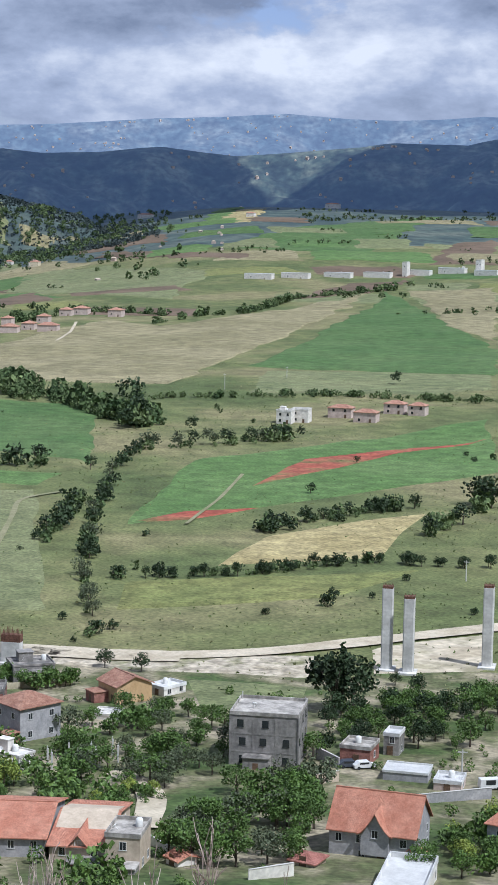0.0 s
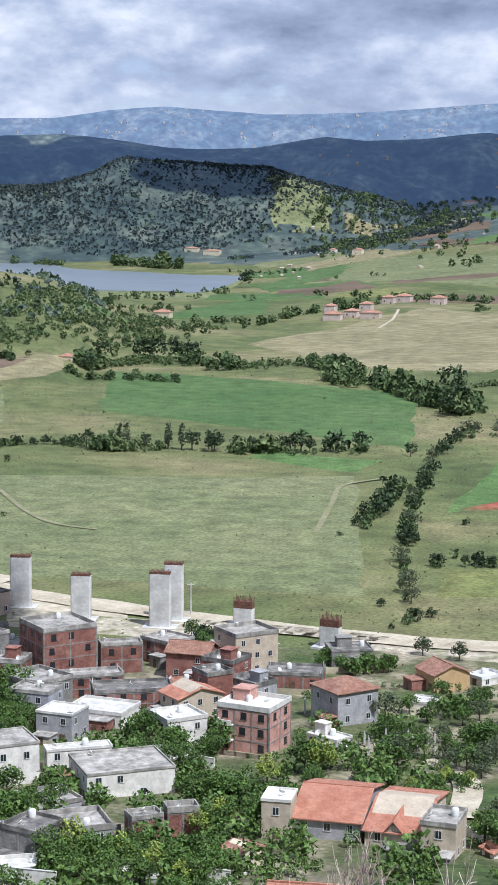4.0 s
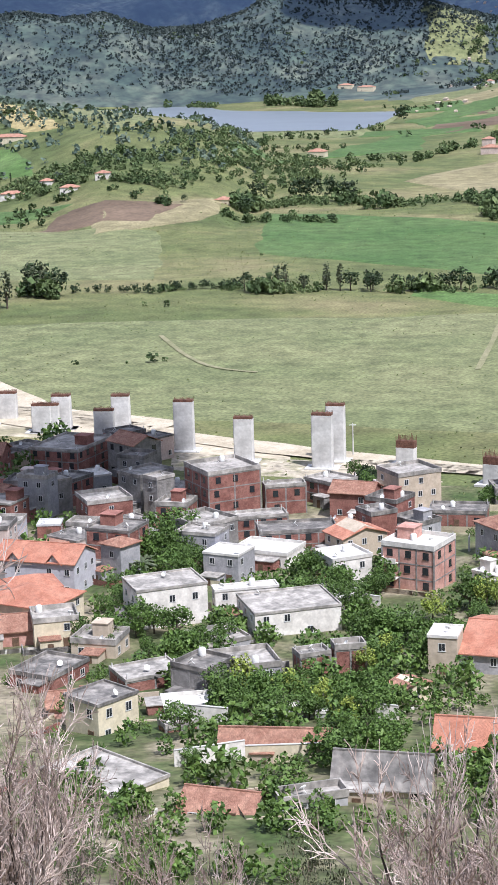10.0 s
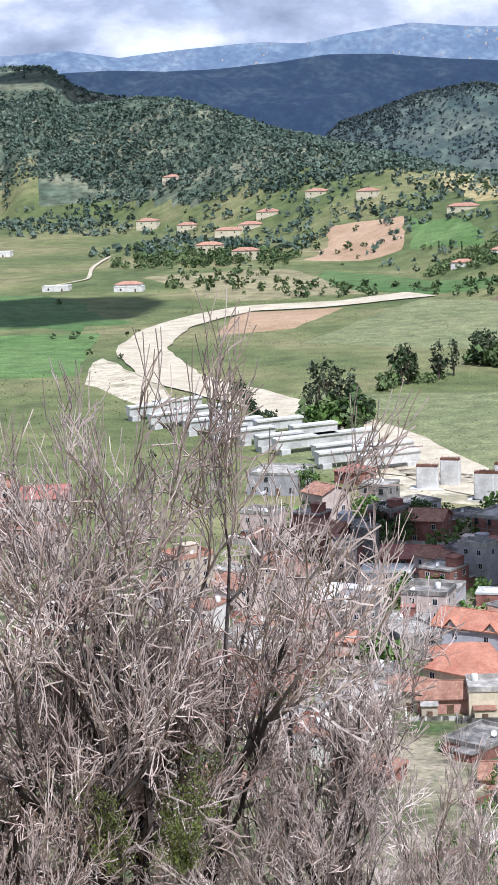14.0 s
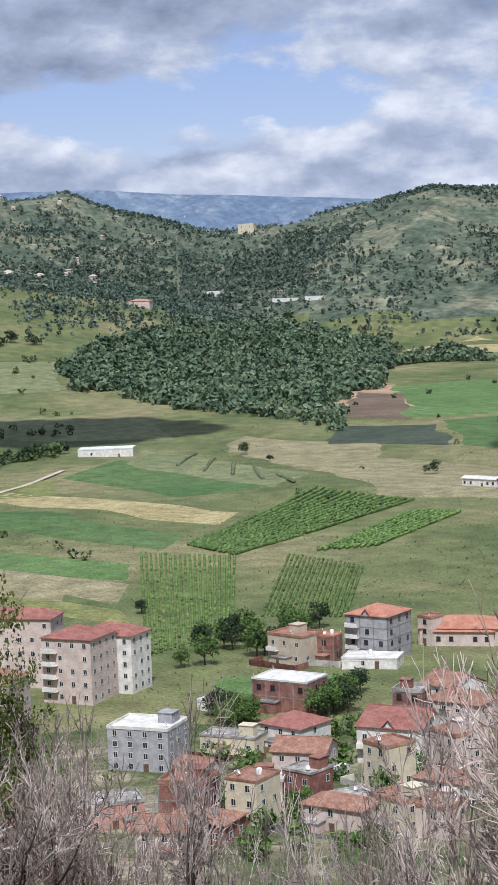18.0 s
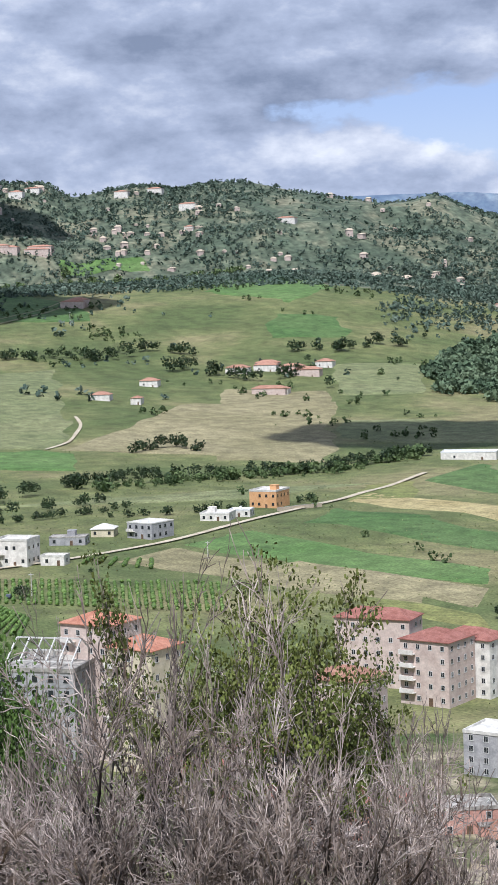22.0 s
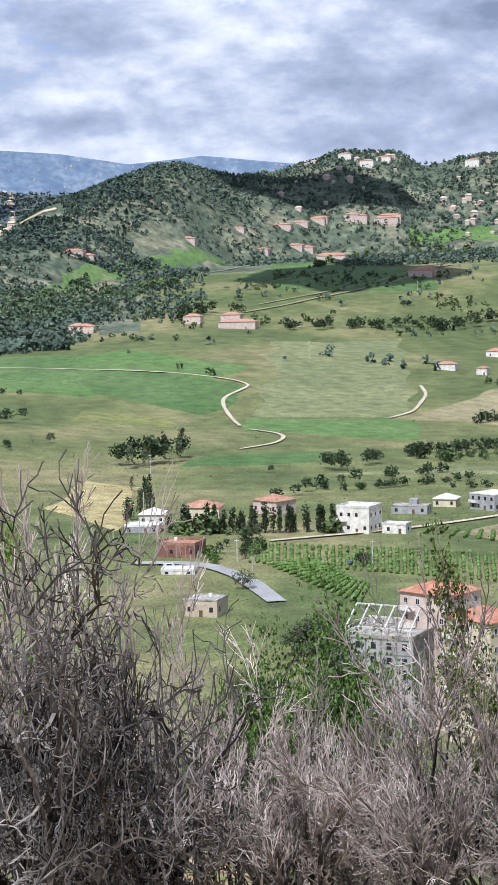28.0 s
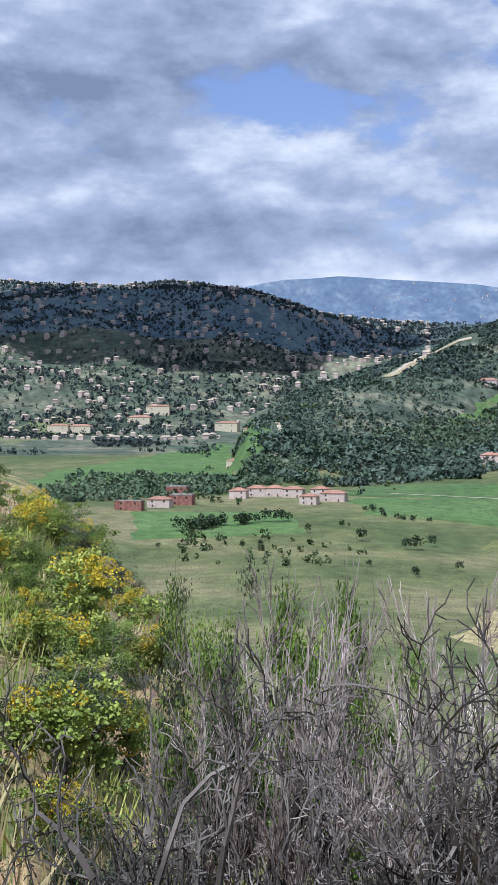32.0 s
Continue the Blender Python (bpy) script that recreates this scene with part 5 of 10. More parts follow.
CAR_PAINT = {"white": material("white_car_paint", [(0.62, 0.62, 0.62), (0.68, 0.68, 0.68)], 1, 5, rough=0.3, spread=0.03, spec=0.5),
             "dark": material("dark_car_paint", [(0.04, 0.05, 0.07), (0.06, 0.07, 0.09)], 1, 5, rough=0.3, spread=0.03, spec=0.5)}
TYRE = shared("wheel", ([(x, y, z) for z, x, y in [(d, .32 * math.cos(t), .32 * math.sin(t)) for d in (-.1, .1) for t in np.linspace(0, 6.283, 12, endpoint=False)]],
                        [tuple(range(11, -1, -1)), tuple(range(12, 24))] + [(i, (i + 1) % 12, 12 + (i + 1) % 12, 12 + i) for i in range(12)]), PANE)


def car(x, y, yaw, paint, van=False):
    root = new("van" if van else "car")
    root.matrix_world = pose(x, y, float(land(x, y)) + .05, 0, 0, yaw)
    tagged(root, "parked %s van beside the lane" % paint if van else "parked %s saloon car beside the lane" % paint, "car", group="parked cars")
    top = 1.95 if van else 1.42
    prof = [(-2.1, .3), (2.1, .3), (2.15, .75), (1.3 if not van else 1.9, .92), (.75 if not van else 1.5, top), (-1.2 if not van else -2.05, top), (-1.9 if not van else -2.12, .95), (-2.15, .8)]
    v = [(px, s, pz) for s in (-.82, .82) for px, pz in prof]
    part("body", (v, [tuple(range(8)), tuple(range(15, 7, -1))] + [(i, 8 + i, 8 + (i + 1) % 8, (i + 1) % 8) for i in range(8)]), CAR_PAINT[paint], root)
    for s in (-1, 1):
        part("side_window", box(-1.1, .7, s * .825 - .01, s * .825 + .01, .95, top - .12), PANE, root)
        for u in (-1.3, 1.3):
            w = part_of("wheel", TYRE, root, at=(u, s * .78, .3))
            w.rotation_euler = (radians(90), 0, 0)
    part("windscreen", ([(1.32, -.7, .95), (1.32, .7, .95), (.82, .7, top - .06), (.82, -.7, top - .06), (1.3, -.7, .93), (1.3, .7, .93), (.8, .7, top - .08), (.8, -.7, top - .08)],
                        [(0, 1, 2, 3), (7, 6, 5, 4), (0, 4, 5, 1), (1, 5, 6, 2), (2, 6, 7, 3), (3, 7, 4, 0)]), PANE, root)


def column_row(points, h):
    for x, y in points:
        ob = part("concrete_column", joined([box(-.16, .16, -.16, .16, -.5, h), box(-.05, .05, -.05, .05, h, h + .5)]), CONCRETE, None)
        ob.location = (x, y, float(land(x, y)))
        tagged(ob, "bare white concrete column of an unbuilt house", "column", group="bare columns")


def garden_wall(x0, y0, x1, y1, h, mat="white"):
    L, yaw = math.hypot(x1 - x0, y1 - y0), math.degrees(math.atan2(y1 - y0, x1 - x0))
    root = new("garden_wall")
    root.matrix_world = pose((x0 + x1) / 2, (y0 + y1) / 2, min(float(land(x0, y0)), float(land(x1, y1))), 0, 0, yaw)
    tagged(root, "plain rendered garden wall between village plots", "wall", group="garden walls")
    part("wall", box(-L / 2, L / 2, -.1, .1, -1.5, h + .4), WALLS[mat], root)
    part("coping", box(-L / 2, L / 2, -.16, .16, h + .4, h + .48), CONCRETE, root)


def tarpaulin(x, y, z, yaw, w, d):
    q = np.random.default_rng(3)
    u, v = np.meshgrid(np.linspace(-w / 2, w / 2, 14), np.linspace(-d / 2, d / 2, 8))
    zz = .25 * value_noise(u * .8, v * .8, 4) + .12
    ob = mesh_object("tarpaulin", np.stack([u, v, zz], -1).reshape(-1, 3), grid_faces(8, 14), [BLUE], None, True)
    ob.matrix_world = pose(x, y, z, 0, 0, yaw)
    tagged(ob, "crumpled blue tarpaulin lying over a terrace", "tarpaulin")



# ---- fields on the right-hand slopes ----
field("bright", "bright green young wheat on the poppy slope", (-45.6, 606.4), (-25.7, 790.3), (130.2, 962.8), (106.9, 758.3))
field("poppy", "red poppies spread through a green field", (-3.7, 703.3), (22.3, 798.3), (125.2, 892.4), (67, 818.8))
field("poppy", "thin band of red poppies low on the slope", (-46.1, 612.4), (-22.9, 647.1), (7.2, 661.2), (-20.1, 625.2))
field("wheat", "pale yellow ripe cereal field with mown curves", (-10.9, 540.1), (5.7, 596.9), (66.9, 653), (45.1, 557.3))
field("yellow", "yellow-green flowering pasture", (-35.9, 470.3), (-37.7, 517.9), (57.7, 544.5), (25.6, 493))
field("deep", "green hill pasture rising to a point", (-2, 1216.1), (156.2, 2048), (190.4, 1372.8), (161.9, 1163.6))
field("tan", "dry straw-coloured field beside the green hill", (177.9, 2038.6), (288.1, 2096), (200.3, 1445.8), (175.6, 1575.6))
field("tan", "long dry straw-coloured pasture", (-159, 1129.4), (-192.5, 1367.3), (128.2, 2012.3), (-50.4, 1102))
field("pale", "pale pasture with a light bank", (-1.4, 1055.3), (9.4, 1198.2), (165.9, 1192.7), (150.7, 1080.6))
field("deep", "dark green crop field", (-41.4, 2707.2), (86.5, 3050.4), (359.3, 3476.4), (151.2, 2516.1))
field("soil", "dark ploughed strip", (-243.1, 2781.7), (-235.2, 2898.8), (-6.8, 2548.7), (-14.2, 2459.2))
field("wheat", "small pale yellow field far up the valley", (-75.1, 3216.9), (-34.2, 3653.5), (29.4, 3749.4), (-9.4, 3139.4))
field("bright", "light green strip far up the valley", (-96.1, 3425.3), (-59.9, 3833.2), (-23.9, 3819.4), (-61.1, 3273.2))
field("soil", "brown ploughed field far up the valley", (235.4, 2405.6), (308, 2799.6), (391.2, 2863.8), (329.5, 2403.6))
field("soil", "dark ploughed strip beside the works", (31.6, 1900.2), (114.9, 2120.4), (197.7, 2230.4), (156.8, 2055.6))
field("pale", "pale green pasture", (-314.1, 2231), (-325.7, 2671.1), (-50, 2337.4), (-90.9, 1962.7))
field("soil", "dark ploughed field behind the hamlet", (-177.4, 1778), (-170.6, 1888.1), (-38, 1804.1), (-63.3, 1722.9))
field("earth", "bare building ground below the piers", (26.5, 402.4), (28.3, 431.7), (65.6, 455.5), (59, 407.6))
field("rubble", "bank of rubble and pale earth by the new road", (-50.6, 406.1), (-51.5, 424.2), (22.4, 425.2), (17.1, 395))
field("pale", "grass slope below the new road", (-12.7, 372.9), (-17.5, 398.9), (15.8, 393.1), (12.1, 354.5))

# ---- fields by the lake ----
field("bright", "bright green meadow by the stream", (-135.4, 727.3), (-136.9, 748.7), (-73.2, 742.6), (-81.2, 690.8))
field("deep", "green strip by the lake", (-384.9, 1313.7), (-339.9, 1992.5), (-275.1, 1613.7), (-395.8, 1487.3))
field("soil", "brown ploughed strip by the lake", (-348.8, 2044.8), (-261.5, 2190.7), (-227.7, 2016), (-306.9, 1870.7))
field("tan", "dry pasture above the tree belt", (-241.4, 1316.9), (-135.4, 1668.2), (-66.6, 1582), (-114.5, 1150.4))
field("deep", "rich green field beside the lake", (-410.4, 2235.2), (-351.4, 2595.2), (-303.9, 2543.3), (-346.1, 1991.5))
field("tan", "dry field in the valley", (-430.2, 2619.5), (-322.6, 2847.3), (-236.1, 2680.5), (-366.1, 2525.5))
field("deep", "green shoulder of pasture", (-242, 883.2), (-287.7, 1093.5), (-84.4, 994.7), (-68.9, 773.2))
field("tan", "dry crown of pasture", (-355.4, 943.5), (-383.4, 1020), (-315.9, 1103.3), (-302.7, 1008.2))
field("soil", "brown ploughed stripe on the rise", (-394.2, 1010.1), (-411.1, 1054.9), (-326.2, 1063.9), (-335.6, 1014.3))
field("pale", "broad pale pasture with tractor marks", (-269.9, 478), (-335.6, 630), (-81.2, 690.8), (-49.5, 463.8))

# ---- fields under the spur ----
field("red_soil", "reddish-brown bare field on the spur", (-635.9, 1200.9), (-689.8, 1365.3), (-614.1, 1334.1), (-560.6, 1225))
field("bright", "small bright green field on the spur", (-610.3, 1327.9), (-530.1, 1282.4), (-478.1, 1169.5), (-554.5, 1218.7))
field("deep", "dark green strip across the valley", (-540.3, 1018.9), (-589.6, 1138.7), (-405.6, 1067.5), (-450.8, 1005.4))
field("tan", "dry yellowish field", (-691.2, 1055.8), (-614.2, 1142), (-480.5, 999.1), (-568.9, 959.6))
field("soil", "brown ploughed field on the rise", (-400.3, 977.8), (-413.4, 1048), (-345, 1047.9), (-328.5, 997.4))
field("pale", "pale green pasture", (-418.4, 774.5), (-447, 996.7), (-319.4, 969.5), (-256.1, 776.4))
field("red_soil", "ochre embankment of the new road", (-479.8, 796), (-531.7, 919.1), (-467.6, 938.8), (-448.3, 833.9))
field("earth", "pale gravel works yard", (-448.3, 634.9), (-494, 716.9), (-429.7, 662.7), (-330.1, 537.7))
field("pale", "light pasture on the spur top", (-577.8, 1463.7), (-1033.1, 2875.4), (-459.9, 1392.9), (-463.2, 1288.2))
field("wheat", "dry grass clearing", (-558.1, 1339), (-680, 1538.4), (-599.2, 1491.1), (-513, 1322.8))
field("bright", "green crop field", (-862.6, 863.6), (-1127.5, 1103.4), (-987.5, 1260.3), (-797.1, 1022.7))
field("deep", "green crop field in part shadow", (-784.5, 895.9), (-774.5, 980.6), (-644.9, 937.3), (-564.1, 802.9))
field("deep", "dark green crop field", (-664.8, 772.9), (-754.3, 967.3), (-701.1, 966.3), (-558, 844.2))
field("soil", "brown bare field", (-915.2, 850.7), (-1070.9, 1015.6), (-1023.2, 1025.8), (-848.6, 862.7))
field("bright", "bright green meadow", (-637.7, 750.6), (-552.6, 807.9), (-458.4, 651.5), (-521.5, 620.5))
field("deep", "green field corner", (-837, 869.8), (-820.8, 931.9), (-655.9, 777.2), (-726.9, 768.6))
field("tan", "dry pasture", (-611.3, 586.7), (-733.7, 706), (-603.5, 709.9), (-509.5, 630.3))
field("dark", "field with cloud shade painted into its crop colour", (-804.4, 737.1), (-875.7, 813.5), (-825.8, 858), (-730.2, 767.3))
field("wheat", "pale clearing under the wooded hill", (-1363.6, 1337.2), (-1348.9, 1462), (-1212.3, 1549.3), (-1127.2, 1477.9))
field("pale", "grassy clearing on the wooded hill", (-1383.2, 1539), (-1325.9, 1601.9), (-1272.7, 1628.3), (-1247.5, 1574.6))
field("bright", "garden green by the houses", (-377.4, 416.3), (-408.2, 459.8), (-383, 472.3), (-340.4, 424.6))

# ---- fields in front of the wooded hill ----
field("red_soil", "brown bare field beside the wood", (-970.5, 896), (-1128.8, 1063), (-1132, 1121), (-905.4, 921.5))
field("pale", "pasture beside the wood", (-1195.3, 802.9), (-1319.5, 899.9), (-1357.2, 823.1), (-1212.3, 733.7))
field("deep", "green strip on the knoll", (-810, 545.2), (-860, 611.6), (-672.4, 588.3), (-681.8, 524))
field("wheat", "straw-yellow strip of cereal", (-759, 462.9), (-787.9, 501.5), (-618.1, 516.6), (-588.9, 476.2))
field("deep", "green crop strip", (-694, 399.1), (-742, 449.2), (-578.3, 455.5), (-549.2, 415.6))
field("bright", "bright green crop strip", (-635.9, 326.3), (-693, 356.2), (-534.4, 392.2), (-503.7, 364.5))
field("tan", "dry straw field", (-595, 326.4), (-608.2, 351.5), (-501, 364.2), (-466, 336.1))
field("yellow", "yellow-green weedy strip", (-495.2, 306.5), (-524.4, 322.5), (-462.3, 335.2), (-434.4, 321.1))
field("pale", "pale pasture on the knoll", (-832.2, 599.7), (-899.8, 666.4), (-700.2, 628.6), (-666.2, 575.4))
field("tan", "dry tan field", (-975.6, 500.3), (-1298.9, 669.8), (-1243.3, 747.4), (-959.6, 576.9))
field("pale", "grey-green pasture", (-1031.6, 618.3), (-1107.9, 676.7), (-1025, 765.3), (-912.3, 703.2))
field("tan", "tan pasture in front of the wood", (-835.8, 678.2), (-889.4, 740.9), (-790.1, 768), (-633.3, 614.6))
field("bright", "green lawn below the houses", (-324, 257.5), (-367.1, 288.7), (-337.3, 318), (-314.2, 295.9))

# ---- fields of the open valley ----
field("tan", "wide dry field with plough marks", (-1069.9, 438.1), (-1239.7, 619.7), (-1185.2, 715.2), (-934.5, 563))
field("bright", "green strip of wheat", (-1037.1, 316.5), (-1108.4, 338.7), (-1063.6, 442.1), (-980.9, 403.1))
field("pale", "pale pasture", (-1111.5, 362.4), (-1435.8, 470.5), (-1445.5, 597), (-1079.7, 448.1))
field("deep", "green field on the slope", (-1480, 825.2), (-1580.8, 888.6), (-1544.5, 946.1), (-1450.5, 888))
field("bright", "light green slope under the hill", (-1768.4, 894.7), (-1940.4, 1044.3), (-1755.6, 1061.3), (-1614.6, 934.7))
field("bright", "green slope below the hill town", (-2279.8, 938.2), (-2246.9, 1050.9), (-2204.8, 1047.6), (-2240.5, 946))
field("bright", "bright green strip beside the lane", (-664.7, 322.6), (-693.3, 370), (-562.5, 379.6), (-528.9, 356.8))
field("tan", "dry strip beside the vines", (-641.8, 279.2), (-664.7, 322.6), (-514.2, 346.8), (-482.9, 325.6))
field("yellow", "yellowish strip by the lane", (-822.3, 508.5), (-815.7, 549.7), (-742.8, 500.4), (-756.3, 461))
field("deep", "green strip by the lane", (-690.5, 391.3), (-732.5, 446.4), (-679.8, 457.7), (-633.7, 426.5))
field("pale", "long pasture strip", (-844.5, 291.8), (-838, 372), (-825.9, 525.3), (-792, 423))
field("deep", "green field on the slope", (-1731.2, 569.3), (-2212.3, 728.9), (-1777.5, 736.5), (-1664.2, 726))
field("deep", "green field", (-1305.5, 200.4), (-1361, 252.5), (-1234.7, 385.4), (-1109.6, 324.8))
field("bright", "green field", (-1367.7, 253.8), (-1434.3, 332.1), (-1307.9, 404.1), (-1242.5, 370.7))
field("wheat", "golden ripe cereal field", (-767.4, 145.3), (-851.5, 181.1), (-826.9, 203.2), (-687.5, 160.4))
field("bright", "green strip", (-1046.5, 322.4), (-1081.2, 433.2), (-1044.8, 439.6), (-966.8, 406.6))
field("deep", "dark green strip", (-886.7, 233.2), (-941.7, 267), (-933.4, 336.5), (-885.3, 325.4))
field("yellow", "yellowish strip", (-1095, 219.8), (-1143.2, 237.2), (-1113.7, 305.1), (-1064.5, 289.6))
field("bright", "green pasture on the rise", (-1827.1, 353.4), (-1900.6, 380.7), (-2098, 559.1), (-2159.2, 662.7))
field("deep", "green field below the houses", (-1801.8, 558.8), (-2222.6, 743.8), (-1931.6, 742.1), (-1728.8, 701.3))
field("pale", "pasture", (-1105.1, 344.4), (-1230.4, 388.3), (-1185.5, 497), (-1079.8, 436.6))
field("bright", "green meadow below the hamlet", (-1228.7, 169.6), (-1343.9, 177), (-1329.1, 290.6), (-1192.4, 260.7))
field("deep", "dark green field", (-1360.4, 153), (-1463.8, 202.2), (-1411.9, 308.8), (-1329.1, 290.6))
field("bright", "light green slope above the hamlet", (-1511.5, -96.5), (-1736.4, -40.4), (-2191.2, 135.5), (-1594.6, 144.1))
field("bright", "green field near the hamlet", (-1114.1, 5.2), (-1263.4, 14), (-1256.5, 117.3), (-1133.4, 127.4))
field("pale", "grassy clearing", (-2140.2, -136.3), (-2430.2, -154.6), (-2504, -73.3), (-2440.4, -56.3))
field("pale", "grassy clearing on the rise", (-1846.4, 363.2), (-1900.6, 380.7), (-2012.3, 482.2), (-1933.6, 456.3))

# ---- strip fields of the far plain ----
strip_rng = random.Random(19)
STRIPS = (("soil", "dark ploughed strip of the plain"), ("bright", "green wheat strip of the plain"), ("tan", "dry straw-coloured strip of the plain"),
          ("deep", "deep green strip of the plain"), ("pale", "pale pasture strip of the plain"), ("yellow", "yellow-green strip of the plain"))
for near, wide_az in ((1900, 5.0), (2060, 4.0), (2250, 4.6), (2450, 3.8), (2680, 4.4), (2920, 3.6), (3180, 4.0)):
    az = -9.5
    while az < (9.0 if near > 2300 else 14.0):
        step = wide_az * strip_rng.uniform(.45, 1.2)
        deep = near * strip_rng.uniform(.03, .075)
        crop, label = strip_rng.choice(STRIPS)
        if strip_rng.random() < .72:
            ring = [(az, near), (az + step * .1, near + deep), (az + step * .95, near + deep * strip_rng.uniform(.7, 1.2)), (az + step * .9, near + strip_rng.uniform(-25, 25))]
            field(crop, label, *[(-r * math.sin(radians(a)), r * math.cos(radians(a))) for a, r in ring])
        az += step

# ---- roads and tracks ----
track("dirt", 8, "pale gravel haul road of the viaduct works", (-94.5, 427.1), (-59.5, 422.7), (-31.8, 417.3), (1.8, 423.1), (28.6, 437.6), (68.4, 459.7))
track("dirt", 11, "pale gravel haul road along the piers", (-234.5, 485.9), (-192.6, 478.1), (-150.8, 453.7), (-107.5, 437), (-73.5, 426.9), (-48.8, 420.3), (-15.6, 418.2))
track("dirt", 26, "pale new road curving through the works", (-153.7, 459), (-199.6, 473.2), (-262, 542.9), (-331.5, 597.9), (-412.5, 654.2), (-485.8, 740.7), (-524, 828.2), (-534.1, 926.8), (-475.1, 952.5), (-451.9, 1007.9))
track("faint", 2, "tractor track in the pasture", (-205.6, 620), (-184.4, 580.2), (-166.5, 553.6), (-149.9, 548.8))
track("faint", 2, "farm track winding over the pasture", (-80.1, 559.7), (-83.1, 622.4), (-86.4, 662.2), (-71.3, 680.8))
track("dirt", 2.6, "pale lane to the hamlet", (-158.6, 1452.8), (-154.6, 1525.6), (-158.6, 1615.2))
track("faint", 1.5, "thin path on the bright green slope", (-21.7, 614.5), (-11.1, 678.5), (-2.8, 744.4))
track("dirt", 5, "village garden path", (-16, 278.4), (-15.2, 297), (-14.8, 308.6), (-23.9, 316.2))
track("dirt", 2.6, "pale lane across the fields", (-1374.9, 211.3), (-1342.8, 266.5), (-1311.3, 316.1), (-1241.7, 379.1), (-1220.3, 383.4), (-1195.1, 364.7), (-1173.3, 347.4), (-1143.1, 339.1), (-1062.6, 325.5))
track("dirt", 2.6, "pale lane to the ruined shed", (-954.6, 292.1), (-970.9, 319.2), (-1000.7, 335), (-1022.4, 336.3), (-1045.5, 325.7))
track("dirt", 2.6, "pale lane winding uphill", (-1075.9, 431), (-1099.1, 458.5), (-1162.8, 494.3), (-1198, 504.5))
track("faint", 3, "lane across the slope", (-1660.2, 531.6), (-1689.9, 600.5), (-1756.7, 712.7), (-1855.3, 821))
track("asphalt", 7, "grey asphalt road with pale verges", (-610.4, 147.2), (-606.9, 166.9), (-587.7, 172.7), (-563.3, 174.2), (-525, 171.5))
track("dirt", 3.5, "pale farm lane", (-644.9, 208.4), (-654.2, 267.6), (-675, 322.4), (-709.8, 378.8), (-767.6, 467.9), (-836.1, 563.5))
track("dirt", 2.6, "pale lane above the hamlet", (-1477, 135.7), (-1552.2, 136.2), (-1617.9, 151.3), (-1744.8, 157.8))
track("dirt", 7, "pale firebreak on the wooded ridge", (-1985.3, 306.7), (-2222.5, 386.3), (-2202.6, 418.4), (-2203.3, 443.4))
track("dirt", 5, "pale firebreak", (-2135.6, 361), (-2220.8, 411.4), (-2200.8, 441.9))
track("dirt", 3, "pale lane between the fields", (-728.2, 1004), (-719.8, 1036.5), (-777.2, 1124.9), (-820.1, 1214))

# ---- viaduct works ----
pier(32.8, 410, -9.6, 2.6, 19.5)
pier(37.6, 407.1, -10.3, 2.6, 17.7)
pier(56.9, 414.1, -12.8, 2.5, 19.3)
pier(-54.9, 409.7, -12.4, 5, 5.2, unfinished=True)
pier(-78.9, 427, -9.5, 5, 4.7, unfinished=True)
pier(-184.3, 454, 10.1, 6.3, 7.7)
pier(-181.8, 457.7, 9.7, 5.4, 9.6)
pier(-163.2, 441.3, 8.3, 5.5, 9.2)
pier(-161.9, 451.1, 7.7, 5.1, 11.3)
pier(-139.1, 435.7, 5.7, 5.3, 13.3)
pier(-120.1, 425.2, 3.8, 5, 11.4)
pier(-98.8, 421.2, 1.2, 5.3, 13.6)
pier(-97.2, 429.3, 0.8, 4.8, 14.4)
pier(-207.4, 462.9, 10.1, 6.3, 6.7)
pier(-203.1, 469.6, 9.4, 5.7, 7.7)
pier(-186, 453.4, 8.3, 5.6, 7.7)
pier(-182, 458.3, 7.7, 5.5, 9)
girder(-253.2, 499.3, 1.9, 51.9, 19.5)
girder(-231.5, 488.1, 1.9, 50.4, 19.9)
girder(-270.9, 508.3, 1.9, 53.1, 22.5)
girder(-281.5, 509.8, 1.9, 53.9, 16.6)
girder(-306.7, 519.9, 1.9, 55.5, 13)
girder(-294.8, 518.2, 1.9, 54.6, 12.9)
girder(-322.8, 531.3, 1.9, 56.3, 16.2)
girder(-279.6, 530.7, 1.9, 52.8, 16.7)
girder(-326.1, 544.7, 1.9, 55.9, 16.6)

for gx, gy, gyaw, glen in ((-240, 502, 51, 20), (-262, 520, 52.5, 22), (-297, 538, 54.5, 18), (-311, 533, 55.3, 19), (-340, 556, 56, 18), (-343, 541, 56.8, 17), (-358, 570, 57, 19), (-362, 555, 57.5, 16), (-247, 488, 50.8, 18)):
    girder(gx, gy, 1.9, gyaw, glen)

# ---- houses below the piers ----
house(4.5, 328.5, -9.7, 12.8, 11.7, 10.2, 3, "flat", "block", "slab", "bare grey block house on concrete posts with open windows", bare=True)
house(-43.3, 345.4, -47.6, 9.4, 9.7, 7.1, 2, "hip", "grey", "oldtile", "grey rendered house with a weathered hipped tile roof")
house(-26.1, 377.9, -55.8, 8, 8.7, 4, 1, "gable", "ochre", "oldtile", "ochre cottage with a weathered tile roof", gable_turn=False)
house(-17.3, 384.3, -42.3, 4.8, 6.8, 1.7, 1, "flat", "white", "tin", "low shed with a bright white roof", name='shed', dishes=0)
house(-34.6, 270.3, -3.4, 10.5, 19.1, 4.8, 2, "gable", "grey", "tile", "grey house with a bright orange tile roof")
